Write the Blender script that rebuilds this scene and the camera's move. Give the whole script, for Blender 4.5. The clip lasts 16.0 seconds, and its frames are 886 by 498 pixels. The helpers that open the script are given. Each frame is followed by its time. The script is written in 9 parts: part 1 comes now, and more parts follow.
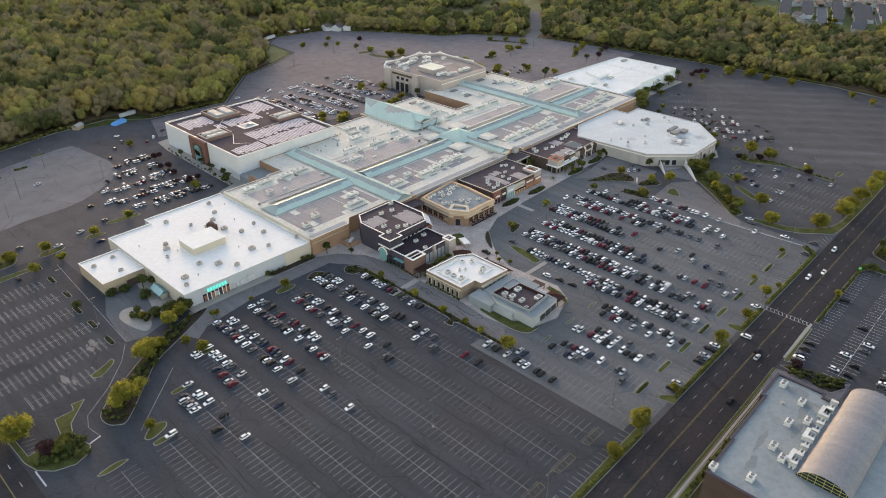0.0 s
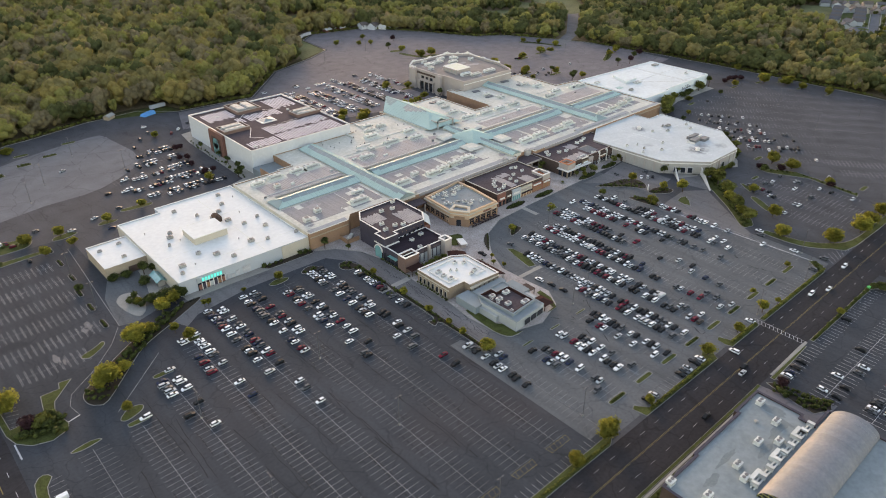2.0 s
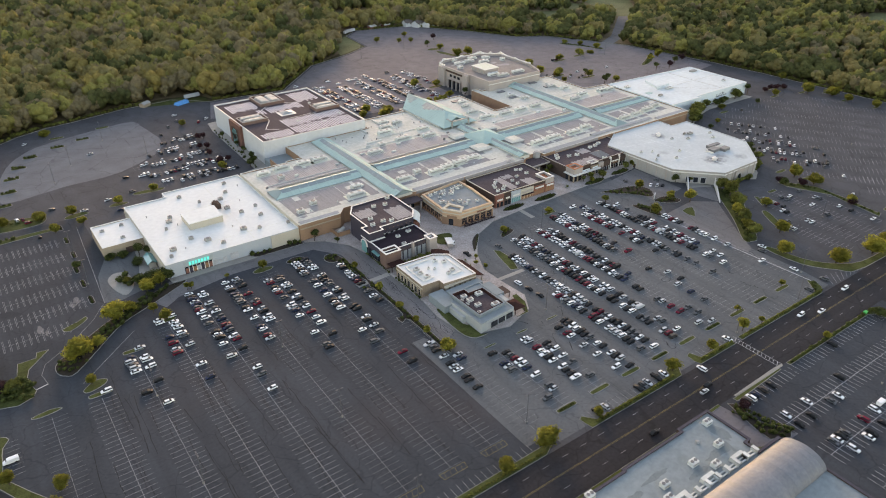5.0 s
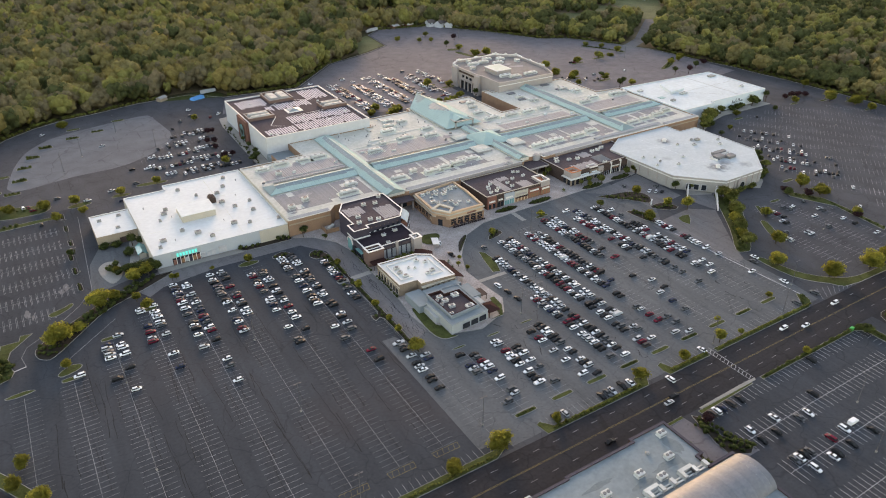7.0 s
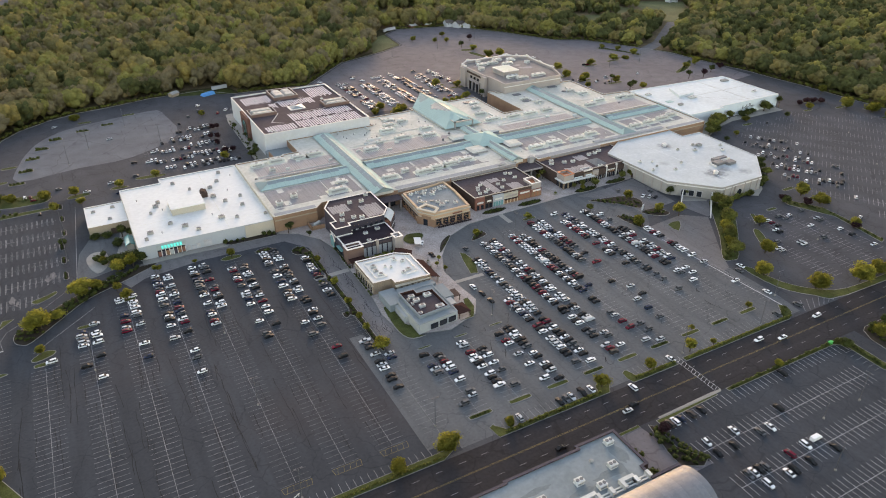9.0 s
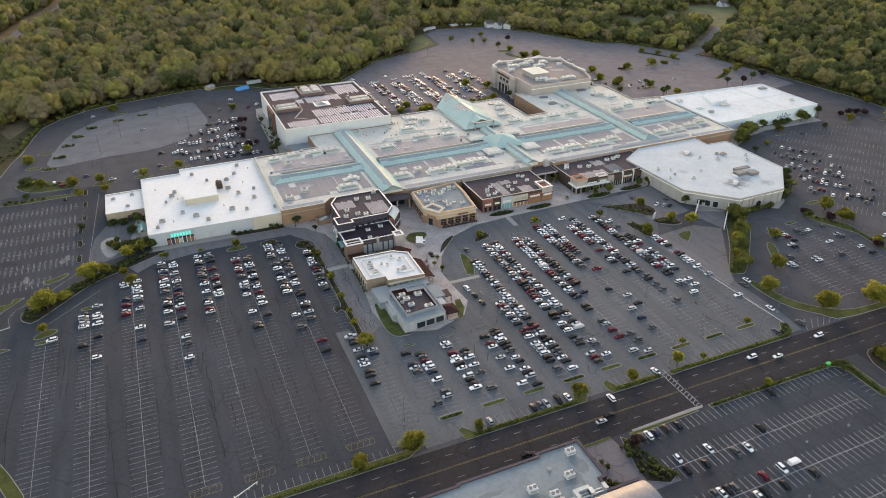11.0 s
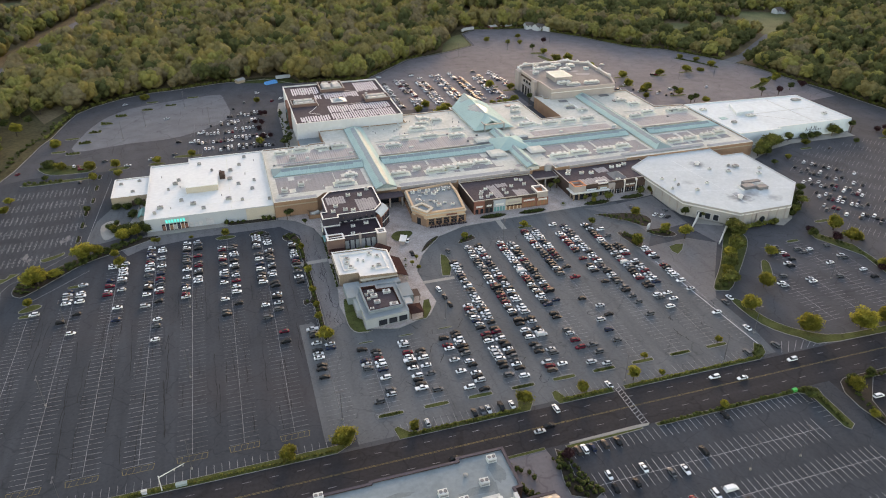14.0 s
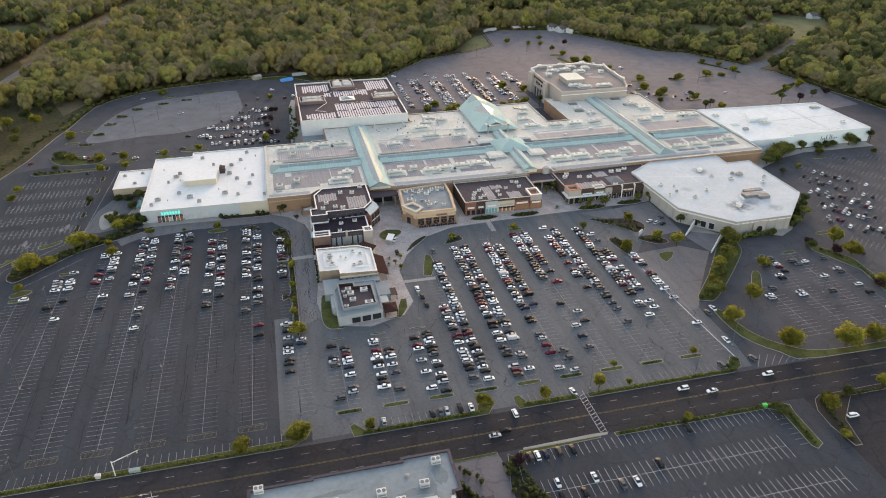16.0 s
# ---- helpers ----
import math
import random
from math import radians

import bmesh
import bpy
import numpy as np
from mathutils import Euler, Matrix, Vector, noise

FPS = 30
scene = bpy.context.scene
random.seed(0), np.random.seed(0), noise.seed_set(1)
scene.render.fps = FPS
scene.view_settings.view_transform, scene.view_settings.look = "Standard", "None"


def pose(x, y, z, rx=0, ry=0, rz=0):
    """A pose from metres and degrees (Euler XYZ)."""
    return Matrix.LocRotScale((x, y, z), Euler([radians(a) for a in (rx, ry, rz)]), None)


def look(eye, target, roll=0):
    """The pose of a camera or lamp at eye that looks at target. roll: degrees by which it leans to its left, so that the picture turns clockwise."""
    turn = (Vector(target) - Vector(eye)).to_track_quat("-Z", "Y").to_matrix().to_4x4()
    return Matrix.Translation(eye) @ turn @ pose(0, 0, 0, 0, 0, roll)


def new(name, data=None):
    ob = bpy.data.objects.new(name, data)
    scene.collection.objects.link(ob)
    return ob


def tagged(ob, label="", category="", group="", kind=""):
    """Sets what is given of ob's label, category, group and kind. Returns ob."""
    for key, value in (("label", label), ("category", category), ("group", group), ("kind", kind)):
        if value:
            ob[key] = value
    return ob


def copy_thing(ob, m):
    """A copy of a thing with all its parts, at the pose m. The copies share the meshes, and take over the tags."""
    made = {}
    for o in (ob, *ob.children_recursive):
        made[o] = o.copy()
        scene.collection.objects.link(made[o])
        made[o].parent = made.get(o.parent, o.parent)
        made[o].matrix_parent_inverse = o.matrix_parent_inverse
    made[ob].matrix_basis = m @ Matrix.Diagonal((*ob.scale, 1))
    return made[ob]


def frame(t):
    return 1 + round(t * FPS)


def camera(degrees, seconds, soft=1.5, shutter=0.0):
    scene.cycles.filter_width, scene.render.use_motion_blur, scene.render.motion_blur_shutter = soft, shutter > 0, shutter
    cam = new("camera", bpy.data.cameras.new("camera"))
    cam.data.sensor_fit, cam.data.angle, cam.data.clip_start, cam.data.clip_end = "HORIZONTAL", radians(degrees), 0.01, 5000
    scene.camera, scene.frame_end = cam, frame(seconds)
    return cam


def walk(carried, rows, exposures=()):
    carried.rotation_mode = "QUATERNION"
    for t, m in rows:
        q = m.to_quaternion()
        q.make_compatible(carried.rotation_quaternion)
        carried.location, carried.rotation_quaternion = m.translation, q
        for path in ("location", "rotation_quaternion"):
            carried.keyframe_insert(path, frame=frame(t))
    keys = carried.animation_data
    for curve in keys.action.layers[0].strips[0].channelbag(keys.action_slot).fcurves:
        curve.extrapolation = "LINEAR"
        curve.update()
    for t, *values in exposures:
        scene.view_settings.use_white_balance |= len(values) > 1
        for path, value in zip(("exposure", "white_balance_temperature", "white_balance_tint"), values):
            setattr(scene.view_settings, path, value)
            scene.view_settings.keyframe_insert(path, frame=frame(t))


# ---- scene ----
cam = camera(64.3, 16.0, soft=1.05)
METRES, EYE, TILT, LEAN, TURN = 245.0, 197.0, -29.75, 0.1, -46.5
ROWS = [
    (0.0, 0.0, 0.0, 0.0, 0.0, 0.0, -0.0),
    (0.5, 0.0304, -0.0002, 0.0003, 0.79, -0.01, -0.47),
    (1.0, 0.0594, 0.0001, 0.0006, 1.8, -0.01, -1.05),
    (1.5, 0.0915, 0.0008, 0.0013, 3.01, -0.04, -1.75),
    (2.0, 0.122, 0.0022, 0.002, 4.05, -0.07, -2.34),
    (2.5, 0.154, 0.0043, 0.0028, 5.17, -0.12, -2.98),
    (3.0, 0.1848, 0.0068, 0.0041, 6.05, -0.18, -3.46),
    (3.5, 0.2165, 0.0102, 0.0056, 6.93, -0.25, -3.95),
    (4.0, 0.2468, 0.014, 0.0073, 7.78, -0.32, -4.43),
    (6.5, 0.402, 0.0388, 0.0238, 12.27, -0.8, -6.92),
    (7.0, 0.4316, 0.0455, 0.0272, 12.94, -0.86, -7.29),
    (7.5, 0.4624, 0.0529, 0.0311, 13.63, -0.93, -7.65),
    (8.0, 0.4917, 0.0604, 0.0351, 14.33, -1.02, -8.01),
    (8.5, 0.522, 0.0687, 0.0396, 15.08, -1.13, -8.41),
    (11.0, 0.6692, 0.1139, 0.0668, 20.56, -2.08, -11.25),
    (11.5, 0.6987, 0.125, 0.0731, 21.91, -2.34, -11.95),
    (12.0, 0.7269, 0.1363, 0.0795, 22.94, -2.55, -12.46),
    (12.5, 0.7556, 0.1487, 0.0862, 23.69, -2.71, -12.86),
    (13.0, 0.7827, 0.1609, 0.093, 24.47, -2.89, -13.29),
    (13.5, 0.8108, 0.1743, 0.1005, 25.26, -3.08, -13.7),
    (14.0, 0.8374, 0.1874, 0.1077, 26.02, -3.25, -14.06),
    (14.5, 0.8648, 0.2016, 0.1155, 26.86, -3.45, -14.46),
    (15.0, 0.8909, 0.2156, 0.1233, 27.7, -3.67, -14.85),
    (15.5, 0.9179, 0.2306, 0.1315, 28.61, -3.89, -15.28),
    (16.0, 0.9436, 0.2453, 0.1396, 29.51, -4.12, -15.69),
]
walk(cam, [(t, pose(0, 0, EYE, TILT, LEAN, TURN) @ pose(METRES * x, METRES * y, METRES * z, 90 + pitch, roll, yaw)) for t, x, y, z, yaw, pitch, roll in ROWS],
     exposures=[(0.0, 2.0, 8700, 24), (16.0, 2.0, 8700, 24)])

# ---- light ----
SUN_AZ, SUN_EL = 24.0, 12.0          # degrees from +y towards +x, and above the horizon
world = bpy.data.worlds.new("sky")
scene.world = world
world.use_nodes = True
wn = world.node_tree.nodes
sky = wn.new("ShaderNodeTexSky")
sky.sky_type = "NISHITA"
sky.sun_disc = False
sky.sun_elevation, sky.sun_rotation = radians(SUN_EL), radians(SUN_AZ)
sky.air_density, sky.dust_density = 1.0, 0.6
wn["Background"].inputs["Strength"].default_value = 0.15
world.node_tree.links.new(sky.outputs[0], wn["Background"].inputs["Color"])
sun = new("sun", bpy.data.lights.new("sun", "SUN"))
sun.data.energy, sun.data.angle, sun.data.color = 0.6, radians(18.0), (1.0, 0.78, 0.54)
sun.matrix_world = look((700 * math.sin(radians(SUN_AZ)), 700 * math.cos(radians(SUN_AZ)), 700 * math.tan(radians(SUN_EL))), (0, 0, 0))


# ---- materials ----
def material(name, color, rough=0.8, metal=0.0, spread=0.25, scale=0.2, fine=3.0, bump=0.0, tint=None, object_random=0.0, island_random=0.0, spec=0.14, stretch=(1, 1, 1), translucent=0.0):
    """A surface with two scales of variation: broad stains (scale, per metre) and fine grain."""
    m = bpy.data.materials.new(name)
    m.use_nodes = True
    nt = m.node_tree
    n, l = nt.nodes, nt.links
    b = n["Principled BSDF"]
    b.inputs["Roughness"].default_value, b.inputs["Metallic"].default_value = rough, metal
    b.inputs["Specular IOR Level"].default_value = spec
    geo = n.new("ShaderNodeTexCoord")
    mp = n.new("ShaderNodeMapping")
    mp.inputs["Scale"].default_value = stretch
    l.new(geo.outputs["Object"], mp.inputs[0])
    t1, t2 = n.new("ShaderNodeTexNoise"), n.new("ShaderNodeTexNoise")
    t1.inputs["Scale"].default_value, t2.inputs["Scale"].default_value = scale, fine
    t1.inputs["Detail"].default_value, t2.inputs["Detail"].default_value = 5.0, 2.0
    l.new(mp.outputs[0], t1.inputs["Vector"])
    l.new(geo.outputs["Object"], t2.inputs["Vector"])
    add = n.new("ShaderNodeMath")
    add.operation = "ADD"
    l.new(t1.outputs["Fac"], add.inputs[0])
    l.new(t2.outputs["Fac"], add.inputs[1])
    rng = n.new("ShaderNodeMapRange")
    rng.inputs["From Min"].default_value, rng.inputs["From Max"].default_value = 0.6, 1.4
    rng.inputs["To Min"].default_value, rng.inputs["To Max"].default_value = 0.0, 1.0
    l.new(add.outputs[0], rng.inputs["Value"])
    mix = n.new("ShaderNodeMix")
    mix.data_type = "RGBA"
    dark = [c * (1 - spread) for c in color]
    lite = [min(1.0, c * (1 + spread)) for c in (tint or color)]
    mix.inputs["A"].default_value, mix.inputs["B"].default_value = (*dark, 1), (*lite, 1)
    l.new(rng.outputs[0], mix.inputs["Factor"])
    out = mix.outputs["Result"]
    for amount, node, socket in ((object_random, "ShaderNodeObjectInfo", "Random"), (island_random, "ShaderNodeNewGeometry", "Random Per Island")):
        if amount:
            r = n.new(node)
            rr = n.new("ShaderNodeMapRange")
            rr.inputs["To Min"].default_value, rr.inputs["To Max"].default_value = 1 - amount, 1 + amount
            l.new(r.outputs[socket], rr.inputs["Value"])
            mul = n.new("ShaderNodeVectorMath")
            mul.operation = "SCALE"
            l.new(out, mul.inputs[0])
            l.new(rr.outputs[0], mul.inputs["Scale"])
            out = mul.outputs[0]
    l.new(out, b.inputs["Base Color"])
    if translucent:
        tr, ms = n.new("ShaderNodeBsdfTranslucent"), n.new("ShaderNodeMixShader")
        ms.inputs[0].default_value = translucent
        l.new(out, tr.inputs["Color"])
        l.new(b.outputs[0], ms.inputs[1])
        l.new(tr.outputs[0], ms.inputs[2])
        l.new(ms.outputs[0], n["Material Output"].inputs["Surface"])
    if bump:
        bp = n.new("ShaderNodeBump")
        bp.inputs["Strength"].default_value, bp.inputs["Distance"].default_value = bump, 0.1
        l.new(t2.outputs["Fac"], bp.inputs["Height"])
        l.new(bp.outputs[0], b.inputs["Normal"])
    return m


def asphalt(name, color, spread=0.2, rust=0.0, cell=14.0, streak=(1, 0.12, 1)):
    """Worn asphalt: wheel streaks, patched bays of slightly different age, sealed cracks, oil spots, a rusty wash."""
    m = material(name, color, 0.85, spread=spread, scale=0.025, fine=0.8, spec=0.05)
    nt = m.node_tree
    n, l = nt.nodes, nt.links
    base = next(k.from_socket for k in l if k.to_socket.name == "Base Color")
    co = n.new("ShaderNodeTexCoord")

    def noise(scale, stretch, detail, lo, hi, a, c):
        mp, t, r = n.new("ShaderNodeMapping"), n.new("ShaderNodeTexNoise"), n.new("ShaderNodeMapRange")
        mp.inputs["Scale"].default_value = stretch
        t.inputs["Scale"].default_value, t.inputs["Detail"].default_value = scale, detail
        for key, val in (("From Min", lo), ("From Max", hi), ("To Min", a), ("To Max", c)):
            r.inputs[key].default_value = val
        l.new(co.outputs["Object"], mp.inputs[0])
        l.new(mp.outputs[0], t.inputs["Vector"])
        l.new(t.outputs["Fac"], r.inputs["Value"])
        return r.outputs[0]

    cracks = n.new("ShaderNodeTexVoronoi")
    cracks.feature = "DISTANCE_TO_EDGE"
    cracks.inputs["Scale"].default_value = 1 / cell
    bent = n.new("ShaderNodeVectorMath")
    bent.operation = "MULTIPLY_ADD"
    wob = n.new("ShaderNodeTexNoise")
    wob.inputs["Scale"].default_value = 0.12
    l.new(co.outputs["Object"], wob.inputs["Vector"])
    l.new(wob.outputs["Color"], bent.inputs[0])
    bent.inputs[1].default_value = (9, 9, 0)
    l.new(co.outputs["Object"], bent.inputs[2])
    l.new(bent.outputs[0], cracks.inputs["Vector"])
    cr = n.new("ShaderNodeMapRange")
    for key, val in (("From Min", 0.004), ("From Max", 0.016), ("To Min", 0.78), ("To Max", 1.0)):
        cr.inputs[key].default_value = val
    l.new(cracks.outputs["Distance"], cr.inputs["Value"])
    bays = n.new("ShaderNodeTexVoronoi")
    bays.distance = "CHEBYCHEV"
    bays.inputs["Scale"].default_value = 1 / (cell * 2.6)
    l.new(co.outputs["Object"], bays.inputs["Vector"])
    sep, br = n.new("ShaderNodeSeparateColor"), n.new("ShaderNodeMapRange")
    l.new(bays.outputs["Color"], sep.inputs[0])
    br.inputs["To Min"].default_value, br.inputs["To Max"].default_value = 0.95, 1.05
    l.new(sep.outputs[0], br.inputs["Value"])
    for f in (cr.outputs[0], br.outputs[0], noise(0.22, streak, 3.0, 0.3, 0.7, 0.85, 1.07), noise(0.3, (2.6, 0.09, 1), 2.0, 0.2, 0.33, 0.62, 1.0), noise(0.9, (1, 1, 1), 1.0, 0.24, 0.36, 0.76, 1.0)):
        v = n.new("ShaderNodeVectorMath")
        v.operation = "SCALE"
        l.new(base, v.inputs[0])
        l.new(f, v.inputs["Scale"])
        base = v.outputs[0]
    if rust:
        mx = n.new("ShaderNodeMix")
        mx.data_type = "RGBA"
        mx.inputs["B"].default_value = (0.075, 0.05, 0.04, 1)
        l.new(noise(0.012, (1, 1, 1), 6.0, 0.52, 0.72, 0.0, rust), mx.inputs["Factor"])
        l.new(base, mx.inputs["A"])
        base = mx.outputs["Result"]
    l.new(base, n["Principled BSDF"].inputs["Base Color"])
    return m


ASPHALT = asphalt("asphalt", (0.0465, 0.0535, 0.061), 0.16, rust=0.25)
ASPHALT_OUTER = asphalt("outer_lot_asphalt", (0.068, 0.071, 0.077), 0.12, cell=18, streak=(0.5, 0.3, 1))
ASPHALT_MID = asphalt("mid_grey_asphalt", (0.105, 0.1135, 0.118), 0.16, cell=11)
ASPHALT_NEW = asphalt("lighter_asphalt", (0.132, 0.14, 0.15), 0.1, cell=30, streak=(0.4, 0.4, 1))
ASPHALT_DARK = asphalt("road_asphalt", (0.0335, 0.0325, 0.035), 0.2, cell=20, streak=(0.06, 1, 1))
# On the back lot this paler mauve carries the bright haze in its colour.
ASPHALT_BACK = asphalt("pale_mauve_asphalt", (0.152, 0.143, 0.15), 0.1, cell=22, streak=(0.5, 0.5, 1))
ASPHALT_OLD = asphalt("old_asphalt", (0.15, 0.147, 0.148), 0.14, cell=9)
PAINT = material("white_line_paint", (0.225, 0.226, 0.232), 0.7, spread=0.5, scale=0.06, fine=0.4)
PAINT_FAINT = material("worn_line_paint", (0.15, 0.152, 0.156), 0.8, spread=0.5, scale=0.05, fine=0.5, spec=0.12)
PAINT_BRIGHT = material("fresh_white_paint", (0.42, 0.42, 0.425), 0.7, spread=0.25, scale=0.3)
YELLOW = material("yellow_line_paint", (0.2, 0.155, 0.06), 0.7, spread=0.4, scale=0.2)
TAR = material("crack_sealing_tar", (0.018, 0.019, 0.021), 0.7, spread=0.3, scale=0.3, spec=0.1)
CONCRETE = material("concrete", (0.27, 0.26, 0.235), 0.85, spread=0.2, scale=0.15, fine=1.5)
PAVER = material("brick_paver", (0.305, 0.262, 0.24), 0.9, spread=0.28, scale=0.15, fine=1.2, tint=(0.35, 0.322, 0.305), spec=0.1)
KERB = material("kerb_concrete", (0.24, 0.235, 0.215), 0.85, spread=0.2, scale=0.5)
GRASS = material("lawn", (0.04, 0.055, 0.015), 0.95, spread=0.45, scale=0.2, fine=2.0, tint=(0.062, 0.072, 0.024), spec=0.1)
SCRUB = material("scrub_ground", (0.042, 0.038, 0.017), 0.95, spread=0.5, scale=0.03, fine=0.4, tint=(0.062, 0.055, 0.026), spec=0.1)
MEADOW = material("meadow", (0.115, 0.125, 0.06), 0.95, spread=0.45, scale=0.04, fine=0.5, spec=0.1)
LITTER = material("leaf_litter", (0.12, 0.09, 0.058), 0.95, spread=0.35, scale=0.05, fine=0.5, tint=(0.15, 0.12, 0.07), spec=0.05)
MULCH = material("bark_mulch", (0.038, 0.031, 0.023), 0.95, spread=0.3, scale=0.5)
LEAF_TREE = material("tree_leaves", (0.165, 0.18, 0.036), 0.8, spread=0.35, scale=0.3, fine=1.5, tint=(0.25, 0.24, 0.05), island_random=0.25, object_random=0.25, spec=0.1, translucent=0.7)
LEAF_MID = material("olive_leaves", (0.085, 0.1, 0.025), 0.8, spread=0.4, scale=0.3, fine=1.5, tint=(0.14, 0.15, 0.04), island_random=0.3, object_random=0.2, spec=0.1, translucent=0.4)
LEAF_DARK = material("shrub_leaves", (0.033, 0.048, 0.014), 0.85, spread=0.4, scale=0.4, fine=1.5, tint=(0.064, 0.08, 0.02), island_random=0.35, spec=0.2, translucent=0.25)
DARK_MULCH = material("dark_wet_mulch", (0.02, 0.018, 0.018), 0.95, spread=0.3, scale=0.5)
LEAF_RED = material("purple_leaves", (0.035, 0.014, 0.016), 0.8, spread=0.3, scale=0.5, island_random=0.3)
BARK = material("bark", (0.09, 0.07, 0.055), 0.9, spread=0.3, scale=1.0, fine=4.0)
ROOF_WHITE = material("white_roof_membrane", (0.66, 0.67, 0.64), 0.9, spread=0.08, scale=0.05, fine=0.4, spec=0.1)
ROOF_COOL = material("blue_white_roof_membrane", (0.425, 0.475, 0.485), 0.9, spread=0.07, scale=0.08, fine=0.6, tint=(0.47, 0.515, 0.52), spec=0.12)
ROOF_CREAM = material("stained_cream_roof", (0.5, 0.5, 0.42), 0.9, spread=0.16, scale=0.07, fine=0.5, tint=(0.55, 0.53, 0.475), spec=0.12)
ROOF_GREY = material("grey_ballast_roof", (0.268, 0.255, 0.25), 0.9, spread=0.2, scale=0.5, fine=1.2, stretch=(1.6, 0.06, 1), spec=0.12)
ROOF_BROWN = material("dark_brown_roof", (0.088, 0.07, 0.074), 0.95, spread=0.2, scale=0.1, fine=0.8, spec=0.04)
ROOF_TAN = material("tan_roof_panel", (0.32, 0.295, 0.285), 0.9, spread=0.15, scale=0.2, island_random=0.12, spec=0.12)
ROOF_STRIPE = material("pale_mauve_roof_panel", (0.56, 0.51, 0.52), 0.9, spread=0.12, scale=0.2, spec=0.12)
ROOF_BLACK = material("black_roof", (0.036, 0.028, 0.034), 0.95, spread=0.25, scale=0.2, spec=0.03)
ROOF_BLUEGREY = material("blue_grey_roof", (0.205, 0.235, 0.24), 0.9, spread=0.22, scale=0.2, spec=0.12)
RED_ROOF = material("red_brown_shingle", (0.05, 0.026, 0.023), 0.95, spread=0.25, scale=0.5, fine=4.0, spec=0.01)
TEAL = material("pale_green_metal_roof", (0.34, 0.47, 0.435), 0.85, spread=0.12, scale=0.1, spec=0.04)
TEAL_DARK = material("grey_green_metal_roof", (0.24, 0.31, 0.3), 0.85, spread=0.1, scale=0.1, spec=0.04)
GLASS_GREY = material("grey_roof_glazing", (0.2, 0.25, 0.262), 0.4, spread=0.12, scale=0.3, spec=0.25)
ROOF_SLATE = material("pale_slate_blue_roof", (0.2, 0.238, 0.248), 0.85, spread=0.14, scale=0.2, spec=0.15)
ROOF_FIELD = material("pinkish_tan_roof_field", (0.4, 0.365, 0.34), 0.9, spread=0.14, scale=0.12, fine=0.8, spec=0.12)
ROOF_SEAM = material("tan_roof_strip", (0.33, 0.302, 0.288), 0.9, spread=0.18, scale=0.2, island_random=0.12, spec=0.12)
ROOF_EDGE = material("grey_sloped_roof_edge", (0.34, 0.335, 0.325), 0.85, spread=0.12, scale=0.15, fine=0.8, spec=0.15)
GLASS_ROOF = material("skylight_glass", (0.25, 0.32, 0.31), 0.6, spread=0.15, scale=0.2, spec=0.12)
WALL_WHITE = material("white_wall_panel", (0.5, 0.52, 0.525), 0.8, spread=0.08, scale=0.1, fine=0.6)
WALL_BLUE = material("pale_blue_grey_wall", (0.38, 0.415, 0.435), 0.8, spread=0.08, scale=0.1)
FAN_DARK = material("dark_fan_grille", (0.17, 0.17, 0.17), 0.6, spread=0.2, scale=0.8)
WALL_CREAM = material("cream_stucco", (0.47, 0.425, 0.345), 0.85, spread=0.1, scale=0.1)
WALL_STONE = material("beige_stone", (0.365, 0.322, 0.292), 0.85, spread=0.12, scale=0.15)
WALL_BRICK = material("tan_brick", (0.3, 0.185, 0.12), 0.85, spread=0.18, scale=0.2, fine=2.5)
WALL_REDBRICK = material("red_brick", (0.22, 0.1, 0.075), 0.85, spread=0.2, scale=0.2, fine=2.5)
WALL_SCREEN = material("brown_screen_brick", (0.17, 0.11, 0.092), 0.85, spread=0.15, scale=0.2, fine=2.5)
WALL_PORTAL = material("dark_red_brick", (0.15, 0.075, 0.06), 0.85, spread=0.2, scale=0.2, fine=2.5)
WALL_PEACH = material("peach_stucco", (0.52, 0.36, 0.24), 0.85, spread=0.12, scale=0.2)
WALL_DARK = material("charcoal_cladding", (0.052, 0.048, 0.063), 0.6, spread=0.2, scale=0.3)
WALL_BROWN = material("dark_brown_cladding", (0.085, 0.06, 0.05), 0.9, spread=0.2, scale=0.3, spec=0.03)
WALL_GREY = material("light_grey_siding", (0.35, 0.375, 0.37), 0.7, spread=0.1, scale=0.2)
WALL_FIELD = material("brown_field_stone", (0.245, 0.19, 0.14), 0.85, spread=0.25, scale=0.5, fine=3.0)
WALL_COLD = material("cold_white_wall_panel", (0.6, 0.68, 0.7), 0.8, spread=0.06, scale=0.1, fine=0.5)
COPPER = material("orange_painted_rim", (0.42, 0.15, 0.075), 0.7, spread=0.15, scale=0.3)
WALL_TAN = material("tan_stone_wall", (0.34, 0.275, 0.2), 0.85, spread=0.15, scale=0.3, fine=2.0)
WALL_PALE = material("pale_grey_stone_wall", (0.35, 0.335, 0.305), 0.85, spread=0.12, scale=0.15, fine=1.0)
TRIM = material("white_coping", (0.66, 0.64, 0.6), 0.6, spread=0.1, scale=0.3)
DARKGLASS = material("window_glass", (0.018, 0.022, 0.028), 0.08, spread=0.2, scale=0.5, spec=0.6)
TEALGLASS = material("teal_glass", (0.12, 0.3, 0.3), 0.12, spread=0.2, scale=0.3, spec=0.6)
UNIT = material("galvanised_unit", (0.55, 0.56, 0.52), 0.75, spread=0.14, scale=0.5, object_random=0.14)
UNIT_MID = material("dull_galvanised_unit", (0.4, 0.41, 0.39), 0.7, spread=0.16, scale=0.5, object_random=0.12)
